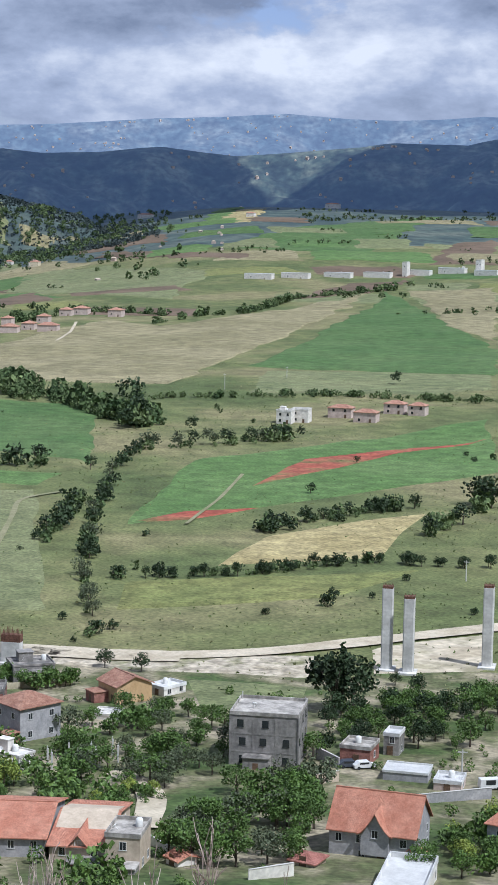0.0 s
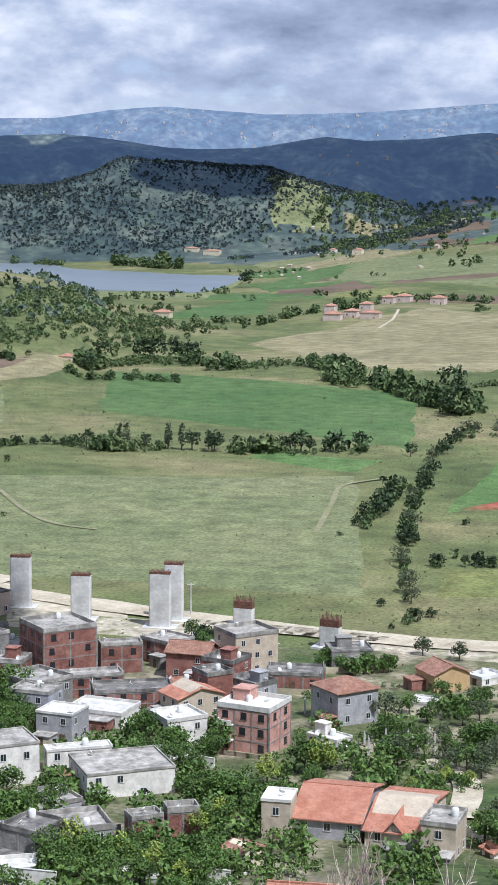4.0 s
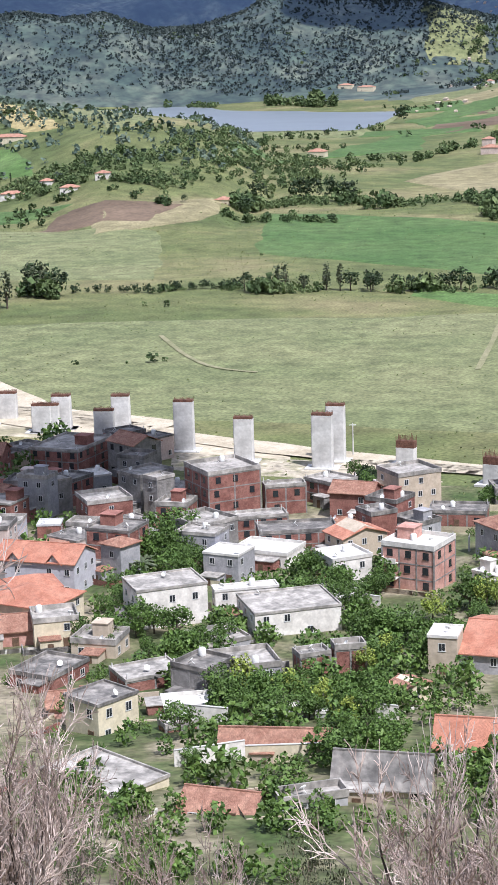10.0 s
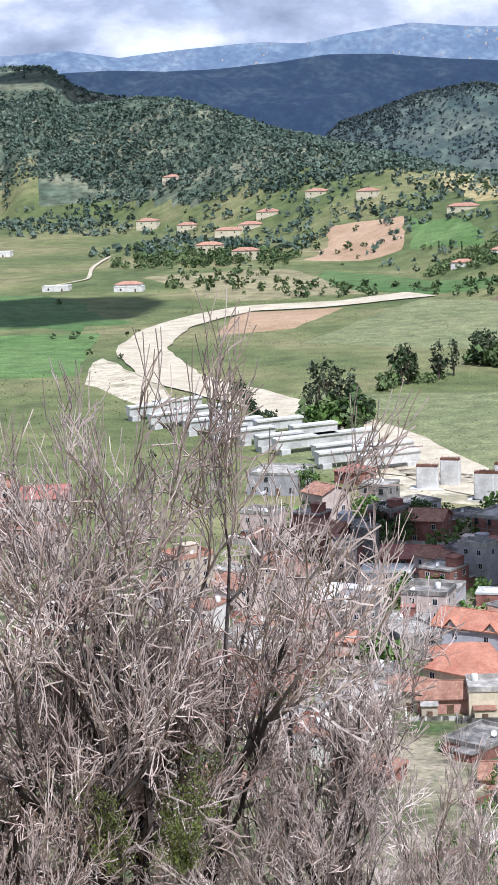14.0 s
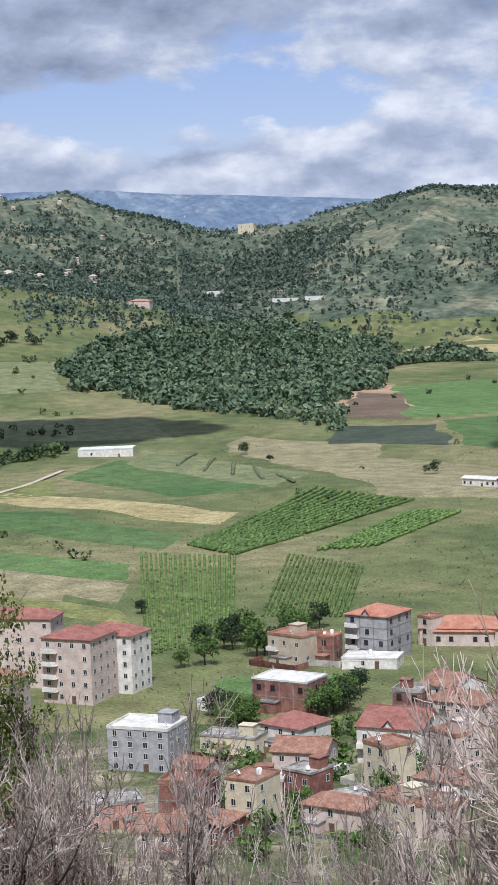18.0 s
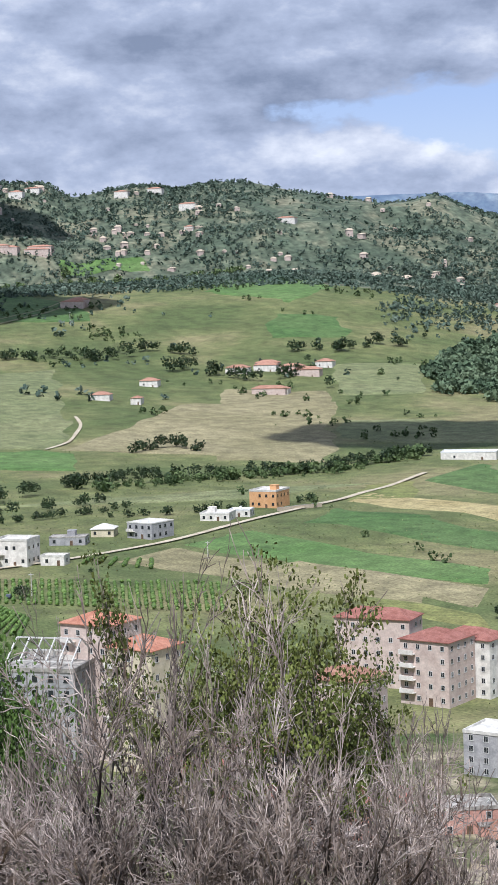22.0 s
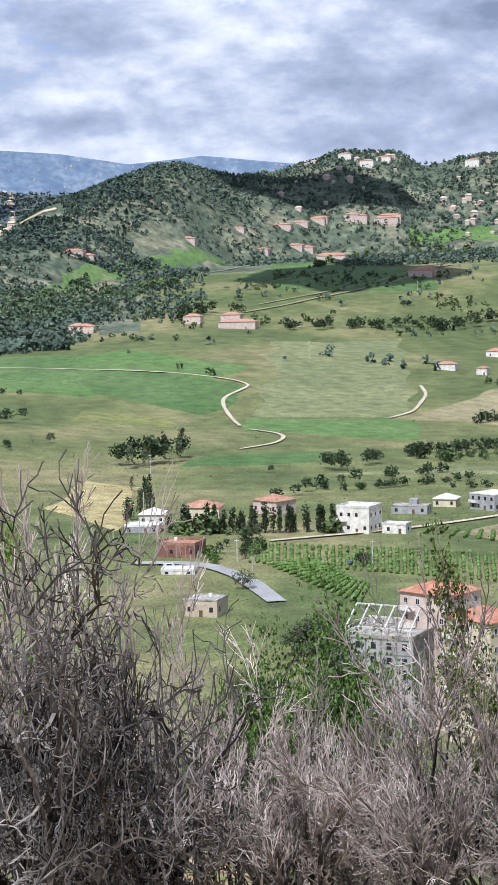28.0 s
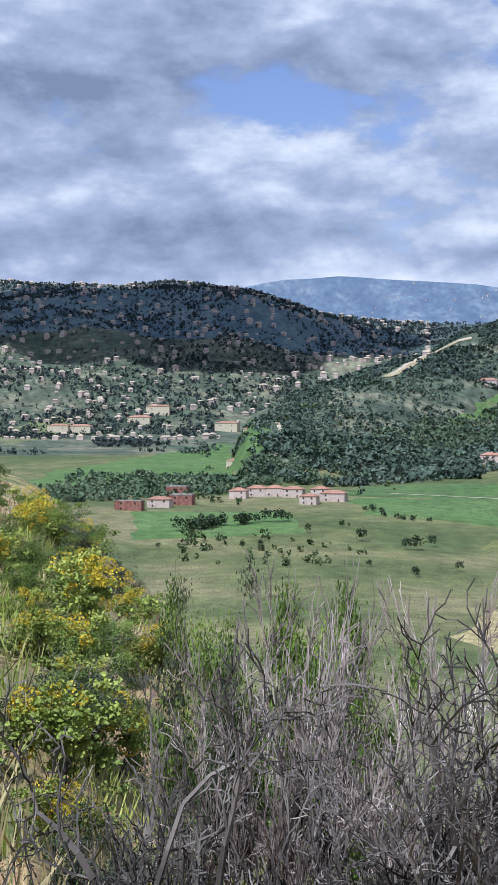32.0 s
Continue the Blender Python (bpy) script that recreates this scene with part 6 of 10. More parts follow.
house(-23.7, 269.2, -5.5, 8.8, 21.2, 4.2, 2, "gable", "beige", "tile", "beige house with an orange tile roof and a wide gallery", dormers=1)
house(-17.1, 257.1, -8.6, 5.2, 7.7, 5.8, 2, "flat", "beige", "slab", "plain grey-brown flat-roofed house beside a garden")
house(-42.7, 262.3, -1.1, 4.5, 5.7, 6.5, 2, "flat", "beige", "whiteslab", "narrow flat-roofed house beside the orange roofs")
villa = house(21.2, 269, -17.6, 13.4, 11, 4.8, 2, "gable", "grey", "tile", "grey villa with steep orange tiles and a flared gable", rise=5.0)
gable_house(villa, 0.6, -5.5, 4.8, 2.2, 3.4, 5.0)
gable_house(villa, 5.9, -4.6, 1.6, 1.6, 1.5, 3.2)
house(9.8, 259, -27.4, 3.9, 4.2, 1.1, 1, "hip", "beige", "redtile", "small hut under a red pyramid roof", name='hut')
house(23, 244.1, -13.9, 6.9, 16.1, 2.7, 1, "flat", "white", "tin", "low building with a bright white sheet roof", name='shed', dishes=0)
house(40.7, 266.5, -28.8, 4, 7.3, 6.3, 2, "hip", "grey", "tile", "grey house with an orange hipped roof")
house(21.7, 329.3, -19.1, 5.9, 6.4, 3.1, 1, "flat", "brick", "slab", "low red brick shed by the lane", name='shed', dishes=0)
house(28.7, 335.5, -17.1, 3, 5, 4, 2, "flat", "block", "tin", "narrow block tower with a white lid", name='tower', dishes=0)
house(29.7, 316.4, -14, 8.2, 5.7, 1.8, 1, "flat", "grey", "tin", "long low workshop with a white roof", name='workshop', dishes=0)
house(36.7, 310.3, -15.1, 4.9, 5.6, 1.6, 1, "flat", "pink", "tin", "low pinkish workshop with a pale roof", name='workshop', dishes=0)
house(-9.1, 257.3, -52.8, 3, 3.5, 1.3, 1, "gable", "white", "tile", "little white hut with an orange tile roof", name='hut')
house(-28.4, 361.3, -10.8, 5.4, 5.3, 1.1, 1, "flat", "white", "whiteslab", "low pale greenhouse among the trees", name='shed', dishes=0)
house(-42.9, 320.6, -32.6, 7.2, 4.4, 2.8, 1, "flat", "white", "whiteslab", "low white house with a flat roof")
house(-57, 320, -15.4, 10.6, 9.6, 8.6, 3, "flat", "rose", "whiteslab", "rose brick house with pale frames and a roof terrace", bare=True, balcony=True)
house(-73.7, 341.9, -47.4, 7.4, 10.3, 5, 2, "gable", "beige", "tile", "beige house with an orange gabled roof")
house(-70.6, 384.9, -49.3, 9.7, 10.9, 9, 3, "flat", "beige", "slab", "three-storey tan apartment house with balconies", balcony=True)
house(-109.8, 370.1, -48, 12.4, 12.6, 12.0, 4, "flat", "brick", "slab", "tall bare red brick house with concrete bands", bare=True)
house(-97.8, 378.1, -64.9, 4.2, 9.2, 6.4, 2, "flat", "brick", "slab", "bare red brick house with a flat roof", bare=True)
house(-89.7, 389.8, -32.1, 9.1, 8.1, 5.2, 2, "flat", "brick", "slab", "red brick house with grey roof", bare=True)
house(-99, 355.3, -63.4, 5.3, 14.3, 4.6, 2, "flat", "brick", "slab", "long low red brick house", bare=True)
house(-89.8, 333.7, -10.5, 12, 9.1, 3.2, 1, "flat", "white", "whiteslab", "low white house with a sunlit roof terrace")
house(-80.4, 357, -61.8, 3, 7.1, 3.4, 1, "flat", "brick", "oldtile", "low brick house among the roofs")
house(-96.6, 287.5, -55.5, 9.4, 12.8, 7.5, 2, "flat", "white", "slab", "white two-storey house with a flat grey roof")
house(-84, 295, -63.1, 3.3, 11.5, 4.8, 2, "flat", "white", "whiteslab", "white house with a roof terrace")
house(-74, 286.8, -59.4, 12, 15.3, 5, 2, "flat", "white", "slab", "white two-storey house with a stained flat roof")
house(-82.8, 272.2, -47.6, 8.3, 8.7, 1.9, 1, "flat", "grey", "slab", "low house with a flat grey roof")
house(-74.3, 254.9, -60.7, 8.7, 11.9, 2.6, 1, "flat", "grey", "slab", "low grey outbuilding with a flat roof")
house(-62.6, 256.2, -55.9, 3.4, 4.9, 3.8, 1, "flat", "brick", "slab", "small bare brick house", bare=True)
house(-57.5, 259.5, -65.1, 3, 4.8, 4.2, 1, "flat", "brick", "slab", "orange brick house beside trees", bare=True)
house(-74.2, 231, -66.3, 5.2, 8.5, 1.7, 1, "flat", "white", "whiteslab", "long low whitewashed building", dishes=0)
house(-58.6, 229, -69.6, 4.2, 8.7, 1.3, 1, "flat", "grey", "whiteslab", "long low grey outbuilding", name='shed')
house(-54.8, 204, 7.3, 13.5, 5, 1, 1, "gable", "white", "oldtile", "long low house under a terracotta tile roof", rise=3.2)
house(-70.8, 185.5, -29.4, 13.1, 8.6, 3, 2, "flat", "cream", "slab", "cream building with a wide flat grey roof")
house(-53.7, 177.1, -3.9, 8.3, 7.6, 1.1, 1, "gable", "cream", "oldtile", "old house with a worn terracotta roof")
house(-44.3, 179.1, -60.1, 3, 7.7, 1.6, 1, "flat", "grey", "slab", "grey concrete house with a flat roof")
house(-37.5, 186.4, 1.9, 10.7, 5, 2, 1, "gable", "beige", "darkslab", "beige house with a low concrete gable", rise=3.4)
house(-86.4, 246.8, -50, 7.1, 9.5, 2.8, 1, "flat", "brick", "slab", "unroofed low brick house", bare=True)
house(-92.9, 234.1, 6.2, 5.8, 5, 1.1, 1, "hip", "brick", "tile", "low house with an orange roof")
house(-44.7, 241.1, -34.4, 3.2, 5, 3.1, 1, "gable", "cream", "oldtile", "old stone cottage with a pale roof")
house(-29.2, 206.9, 1.6, 10.9, 5.9, 2.6, 1, "gable", "white", "tile", "long low house with an orange roof and a white gate", rise=3.2)
house(-72.4, 218.6, -51.3, 3, 4.6, 1.3, 1, "flat", "brick", "slab", "roofless brick walls in a garden", bare=True)

# ---- old quarter ----
house(-127.3, 307.9, -3.5, 16.5, 10.2, 6.8, 2, "gable", "lilac", "tile", "lilac-grey house with an orange tile roof and two dormers", dormers=2)
house(-119, 282.1, -12.5, 12.8, 11.5, 5.4, 2, "hip", "cream", "tile", "cream house with terracotta terraces")
house(-115.4, 317.4, -25, 5.4, 5.4, 7.2, 2, "hip", "grey", "oldtile", "grey-white house with a hipped tile roof and terrace")
house(-134.8, 361.6, -54, 10.2, 10.2, 6.2, 2, "flat", "brick", "slab", "dark red house with a flat roof")
house(-160.2, 408.7, -8.8, 13.4, 17.8, 7.6, 3, "flat", "brick", "slab", "unfinished brick block with open bays", bare=True)
house(-130.8, 379.2, -30.8, 7.8, 10.1, 8.2, 3, "flat", "block", "slab", "grey block house of three floors")
house(-124.9, 370.7, -31.3, 4.9, 5.1, 9.1, 3, "flat", "block", "slab", "narrow grey block house")
house(-172.5, 380, 15.2, 18.6, 9.3, 2.3, 1, "gable", "brick", "redtile", "long building under a red tile roof")
house(-152.7, 367.5, -7.7, 7.5, 5, 9.2, 3, "flat", "grey", "slab", "grey three-storey house with a flat roof")
house(-170.5, 356.7, 16.8, 11.5, 7.1, 4.4, 2, "flat", "grey", "whiteslab", "grey house with a pale flat roof")
house(-152.9, 343.9, 8.2, 11.7, 6.3, 4.7, 2, "flat", "lilac", "slab", "lilac and brick house with a flat roof")
house(-143.2, 350.2, 13.9, 5, 5.1, 2.8, 1, "flat", "brick", "tin", "brick shed with a bright white roof", name='shed')
house(-144.2, 311.1, 16.3, 7.8, 6.2, 5.8, 2, "flat", "brick", "slab", "unfinished red brick house", bare=True)
house(-170.1, 333.2, 1.7, 12.7, 16.3, 3.9, 1, "flat", "white", "whiteslab", "white prayer hall with a flat roof", name='prayer_hall', dishes=0)
house(-150.5, 296.5, 6.6, 6.8, 6.7, 4.6, 2, "hip", "pink", "tile", "pinkish house with an orange hipped roof")
house(-248, 449.3, 8.4, 15.6, 14.9, 6, 2, "flat", "grey", "slab", "pale grey house with small windows")
house(-232.8, 467.4, -8.7, 9.1, 8.5, 3.6, 1, "hip", "brick", "redtile", "low house with a red hipped roof")
house(-211.3, 438.9, 0.4, 8.7, 7.9, 6.1, 2, "flat", "block", "slab", "grey block house with a flat roof")
house(-194.9, 424, -25.1, 9.5, 12.5, 4.9, 2, "flat", "lilac", "slab", "lilac-grey house with a row of windows")
house(-181.4, 356.7, 16.6, 5.3, 5.8, 9.3, 3, "flat", "pink", "slab", "narrow pink three-storey house", balcony=True)
house(-189.9, 385.5, 1.1, 5.3, 5.1, 6.5, 2, "flat", "block", "slab", "grey block house with a flat roof")
house(-166, 422.6, -53, 5.5, 10.3, 4.8, 3, "flat", "brick", "slab", "bare brick house by the road", bare=True)
house(-150.4, 372.3, -37.8, 5, 5.8, 7.5, 3, "flat", "block", "slab", "grey block house of three floors")
house(-148.8, 390.4, -48.8, 7.6, 8.3, 4.4, 2, "flat", "grey", "whiteslab", "grey house with a pale roof")
house(-207.2, 390.3, -2.3, 8, 6.9, 8.3, 2, "flat", "brick", "slab", "brick house behind the bare shrubs")
house(-222.3, 392.5, -0.8, 9.7, 7, 7, 2, "flat", "pink", "slab", "pinkish house behind the bare shrubs")
house(-125.5, 269.9, -5.4, 8.5, 7.4, 4.1, 1, "hip", "beige", "oldtile", "low house with a worn tile roof")
house(-147.8, 262.9, -1.1, 9.7, 7.5, 4.2, 2, "hip", "pink", "oldtile", "pinkish house with a worn tile roof")
house(-169.7, 272.4, 1.3, 12.6, 7.9, 5, 2, "hip", "pink", "oldtile", "pink house with a tile roof behind bare twigs")
house(-126.6, 208.6, 0.6, 10.4, 6, 3.4, 2, "hip", "pink", "oldtile", "pink house with a tile roof behind bare twigs")
house(-111, 224.3, -4.2, 8.9, 6.2, 3.1, 1, "hip", "brick", "oldtile", "low house with a worn tile roof")

# ---- new houses by the orchards ----
house(-348.2, 335.3, 15.8, 13, 12.9, 12, 4, "hip", "grey", "tile", "tall grey block villa with an orange hipped roof", balcony=True, dormers=1, bare=True)
house(-340.1, 325, 33.5, 15, 8.5, 2.6, 1, "flat", "white", "whiteslab", "white walled ground floor", name='annexe', dishes=0)
house(-359.9, 315.3, 8.6, 12, 9.2, 7.7, 2, "flat", "beige", "oldtile", "pale two-storey house with a terracotta parapet", balcony=True)
house(-353.6, 321.4, 22.6, 5.9, 5.7, 7.2, 2, "flat", "brick", "tile", "orange brick house under construction", bare=True)
house(-347.5, 354.9, 4.4, 4.9, 5.3, 7.8, 3, "flat", "pink", "oldtile", "pinkish house with terracotta trim")
house(-342.8, 364.2, 36.4, 16.9, 14.8, 4, 1, "hip", "pink", "tile", "row house with an orange roof")
house(-318.9, 375.1, 27.9, 9.7, 8.9, 7.7, 3, "gable", "block", "redtile", "grey block house with a red roof", bare=True)
house(-343.7, 364.8, 36, 23.7, 14.9, 4.7, 1, "hip", "pink", "tile", "long house with an orange tile roof")
house(-300.8, 401.3, 29.9, 19.1, 14.9, 5, 1, "gable", "pink", "redtile", "long house with a red tile roof", rise=2.6)
house(-309.9, 394, 29.6, 11, 11.2, 8.6, 2, "flat", "pink", "oldtile", "pink house with a tiled parapet")
house(-321.7, 279.4, 18.5, 15.2, 10, 7.4, 2, "flat", "brick", "whiteslab", "unfinished brick house with an overhanging white slab", bare=True, dishes=0)
house(-333.2, 266.3, 11.1, 9, 5.4, 2.1, 1, "flat", "white", "tin", "low pavilion with a flat white roof", name='pavilion', dishes=0)
house(-294, 256.6, 8.8, 11.3, 10.9, 5.3, 2, "hip", "white", "redtile", "white house with a red hipped roof")
house(-253.9, 224.2, 8.5, 7.2, 6.6, 7, 2, "flat", "brick", "slab", "brick and grey house with a flat roof")
house(-259.9, 216.9, 41.4, 10.2, 6.1, 5.5, 2, "flat", "brick", "whiteslab", "brick house with a pale roof")
house(-268.4, 264.8, 24.8, 14.5, 17.6, 8.3, 2, "gable", "white", "redtile", "white villa with a red tile roof and gabled dormer", dormers=1, balcony=True)
house(-299.3, 243.1, 25.2, 13.2, 6.8, 4.1, 1, "flat", "cream", "slab", "low cream house with a flat roof")
house(-235.4, 215.8, 16.9, 12.5, 7.9, 4.9, 2, "hip", "pink", "oldtile", "pinkish house with a worn tile roof behind twigs")
house(-248.1, 194.2, 21.3, 12.4, 7.8, 4.4, 1, "hip", "brick", "oldtile", "house with a worn tile roof behind twigs")
house(-278.1, 293.5, 12.9, 14.4, 10, 6.3, 2, "hip", "pink", "oldtile", "pinkish house with a tile roof behind twigs")
house(-235.3, 244.6, 13.4, 12.1, 8.4, 4.7, 2, "hip", "white", "oldtile", "white house with a tile roof behind twigs")

# ---- apartment blocks ----
house(-369.8, 251.5, 25.4, 14, 13.3, 16.3, 5, "hip", "pink", "redtile", "pale pink five-storey apartment block with a red hipped roof", name='apartment_block', balcony=True)
house(-372, 264, 24.1, 15.5, 10.2, 14.8, 5, "hip", "white", "redtile", "white five-storey apartment block with a red roof", name='apartment_block')
house(-395.9, 250.7, 36.7, 20.9, 10.2, 18.1, 5, "hip", "pink", "redtile", "pink apartment block with a red roof", name='apartment_block')
house(-348.8, 211.7, 33.1, 15.3, 11.9, 15.1, 4, "hip", "pink", "oldtile", "pink apartment block with a red roof", name='apartment_block')
house(-303.8, 223.3, 28.1, 14.1, 11, 9.3, 4, "flat", "grey", "whiteslab", "grey apartment block with a pale roof", name='apartment_block')
house(-371.5, 160.6, 28.6, 13.5, 12.5, 30.6, 8, "hip", "pink", "tile", "pale pink apartment tower with a red hipped roof", name='apartment_block', balcony=True)
house(-352.5, 162.5, 27.2, 12.5, 11.5, 27.6, 7, "hip", "cream", "tile", "cream apartment tower with an orange roof", name='apartment_block', balcony=True)
house(-369.8, 147.2, 45.4, 18.5, 18, 22.6, 7, "flat", "grey", "slab", "unfinished grey apartment block with rows of small windows", name='apartment_block', dishes=0, bare=True)
house(-311.8, 152.7, 38.1, 15.4, 10.1, 9.6, 4, "hip", "pink", "redtile", "pink block with a red roof behind twigs", name='apartment_block')
house(-318.6, 172.8, 35.9, 13.6, 10.6, 10.1, 4, "hip", "pink", "redtile", "pink block with a red roof behind twigs", name='apartment_block')

# ---- farmhouses in the open valley ----
house(-657.4, 249.9, 43.9, 14, 12.4, 10.1, 2, "flat", "white", "whiteslab", "white two-storey farmhouse with a rooftop tower", name='farmhouse', balcony=True)
house(-647.6, 261.7, 47.7, 9.8, 6.4, 3.5, 1, "flat", "white", "whiteslab", "low white annexe of the farmhouse", name='annexe', dishes=0)
house(-696.7, 326.3, 24.9, 13.8, 14.9, 6.7, 2, "flat", "grey", "whiteslab", "grey-pink farmhouse with a flat roof", name='farmhouse', balcony=True)
house(-761.2, 421.2, 35.8, 14.4, 15.4, 8.1, 2, "flat", "orange", "whiteslab", "orange rendered farmhouse with a flat roof", name='farmhouse')
house(-727, 374.9, 47.4, 13.8, 11.9, 3.1, 1, "flat", "white", "whiteslab", "long low farm shed", name='shed', dishes=0)
house(-732.4, 390.1, 46.7, 10.2, 8, 3.1, 1, "flat", "white", "tin", "low white farm shed", name='shed', dishes=0)
house(-699.4, 289.5, 55, 15.5, 9.1, 3.3, 1, "flat", "grey", "slab", "low grey farm building", name='shed', dishes=0)
house(-712.9, 311.7, 54.1, 10, 9.4, 3.4, 1, "hip", "cream", "whiteslab", "low cream farm building", name='shed')
house(-718.7, 203.3, 63.7, 15.4, 13.4, 5.6, 1, "hip", "cream", "oldtile", "cream farmhouse with a tiled roof", name='farmhouse')
house(-724.2, 236.6, 29.9, 13.4, 12.8, 5.7, 1, "hip", "pink", "oldtile", "pinkish farmhouse with a tiled roof", name='farmhouse')
house(-714.4, 180.7, 65.5, 10.8, 10.6, 4.1, 1, "hip", "white", "whiteslab", "low farm building with a pale roof", name='farmhouse')
house(-690.6, 170.2, 65.7, 13.6, 10.2, 2.7, 1, "flat", "grey", "tin", "long grey shed roof", name='shed', dishes=0)
house(-624.6, 168.1, 54.5, 14.2, 11.8, 4.8, 1, "flat", "brick", "oldtile", "roofless brick house under construction", name='house', bare=True, dishes=0)
house(-516.4, 146.1, 53.8, 10.7, 9.8, 5, 1, "flat", "beige", "slab", "low beige roadside building", name='shed')
house(-587.9, 157.1, 66.5, 11.6, 6.8, 1.1, 1, "flat", "white", "tin", "low white roof by the road", name='shed', dishes=0)
house(-884.2, 628.5, 47.8, 33.4, 16, 4.7, 1, "flat", "white", "tin", "long white greenhouse tunnel", name='greenhouse', dishes=0)
house(-591.9, 643.2, 7.2, 20, 5, 3.8, 1, "gable", "white", "whiteslab", "long low white barn in the pasture", name='barn')

# ---- distant houses ----
house(27.1, 949.1, -16.8, 9.3, 8, 6.6, 2, "flat", "white", "whiteslab", "white house in the far hamlet", name='farmhouse', dishes=0)
house(18.6, 943.3, -16.3, 8, 8, 6.5, 2, "flat", "white", "whiteslab", "white house in the far hamlet", name='farmhouse', dishes=0)
house(49.4, 967.6, -18.2, 13.2, 8, 5.5, 2, "hip", "pink", "oldtile", "pinkish house with a tiled roof in the hamlet", name='farmhouse', dishes=0)
house(61.7, 947.9, -19, 12.3, 8, 5.4, 2, "hip", "pink", "oldtile", "pinkish house with a tiled roof in the hamlet", name='farmhouse', dishes=0)
house(79.9, 982.1, -19.9, 11.5, 8, 5.6, 2, "hip", "pink", "oldtile", "pinkish house with a tiled roof in the hamlet", name='farmhouse', dishes=0)
house(91.7, 974.8, -20.6, 9.5, 8, 5.5, 2, "hip", "pink", "oldtile", "pinkish house with a tiled roof in the hamlet", name='farmhouse', dishes=0)
house(-207.6, 1536.4, -7.5, 15.1, 11.3, 5.8, 1, "hip", "pink", "oldtile", "tile-roofed house in the far hamlet", name='farmhouse', dishes=0)
house(-194.2, 1560.9, -8.1, 11.3, 11.5, 5.9, 1, "hip", "pink", "oldtile", "tile-roofed house in the far hamlet", name='farmhouse', dishes=0)
house(-175.3, 1542.6, -8.8, 17.2, 11.3, 5.8, 1, "hip", "pink", "oldtile", "tile-roofed house in the far hamlet", name='farmhouse', dishes=0)
house(-182.7, 1763.2, -9.2, 11.5, 12.9, 6.7, 1, "hip", "pink", "oldtile", "tile-roofed house in the far hamlet", name='farmhouse', dishes=0)
house(-169.3, 1780.4, -9.7, 15.1, 13, 6.7, 1, "hip", "pink", "oldtile", "tile-roofed house in the far hamlet", name='farmhouse', dishes=0)
house(-221.9, 1626.9, -7.3, 9.6, 12, 6.2, 1, "hip", "pink", "oldtile", "tile-roofed house in the far hamlet", name='farmhouse', dishes=0)
house(-189.1, 1627.1, -8.5, 10.7, 11.9, 6.2, 1, "hip", "pink", "oldtile", "tile-roofed house in the far hamlet", name='farmhouse', dishes=0)
house(-131, 1726.9, -10.8, 13.5, 12.6, 6.5, 1, "hip", "pink", "oldtile", "tile-roofed house in the far hamlet", name='farmhouse', dishes=0)
house(106.8, 2240.5, -18.1, 34, 16, 7, 1, "flat", "white", "tin", "long white works building far up the valley", name='farmhouse', dishes=0)
house(156.7, 2248.7, -19.4, 34, 16, 7.1, 1, "flat", "white", "tin", "long white works building far up the valley", name='farmhouse', dishes=0)
house(208.4, 2272.4, -20.6, 34, 16, 7.2, 1, "flat", "white", "tin", "long white works building far up the valley", name='farmhouse', dishes=0)
house(255.2, 2296, -21.7, 34, 16, 7.2, 1, "flat", "white", "tin", "long white works building far up the valley", name='farmhouse', dishes=0)
house(293.6, 2253.9, -22.7, 29.5, 16, 7.1, 1, "flat", "white", "tin", "long white works building far up the valley", name='farmhouse', dishes=0)
house(53, 2207, -16.7, 34, 16, 6.9, 1, "flat", "white", "tin", "long white works building far up the valley", name='farmhouse', dishes=0)
house(7.7, 2177.9, -15.6, 34, 15.8, 6.8, 1, "flat", "white", "tin", "long white works building far up the valley", name='farmhouse', dishes=0)
house(286.7, 2271.7, -22.2, 7.4, 16, 18.7, 2, "flat", "white", "whiteslab", "slim white tower of the works", name='farmhouse', dishes=0)
house(192.1, 2256.1, -19.9, 5.9, 16, 18.5, 2, "flat", "white", "whiteslab", "slim white tower of the works", name='farmhouse', dishes=0)
house(-337.6, 2770.9, -8.1, 12.7, 16, 7, 1, "hip", "white", "oldtile", "pale house far up the valley", name='farmhouse', dishes=0)
house(-388.9, 2866.2, -7.3, 11.3, 16, 7.3, 1, "hip", "white", "oldtile", "pale house far up the valley", name='farmhouse', dishes=0)
house(-221.2, 3699.6, -11.8, 31.4, 16, 9.3, 1, "hip", "white", "oldtile", "pale house far up the valley", name='farmhouse', dishes=0)
house(170.3, 3898.8, -17.7, 30.5, 16, 9.8, 1, "hip", "white", "oldtile", "pale house far up the valley", name='farmhouse', dishes=0)
house(330.3, 3975.9, -19.9, 28.6, 16, 10, 1, "hip", "white", "oldtile", "pale house far up the valley", name='farmhouse', dishes=0)
house(473.4, 3991.5, -22, 31.4, 16, 10.1, 1, "hip", "white", "oldtile", "pale house far up the valley", name='farmhouse', dishes=0)
house(-5, 3336.4, -15, 15.2, 16, 8.4, 1, "hip", "white", "oldtile", "pale house far up the valley", name='farmhouse', dishes=0)
house(-653.1, 3019.1, -3, 24.1, 16, 10.7, 1, "hip", "cream", "oldtile", "pale house near the lake", name='farmhouse', dishes=0)
house(-614.5, 3004.5, -3.7, 27.9, 16, 10.6, 1, "hip", "cream", "oldtile", "pale house near the lake", name='farmhouse', dishes=0)
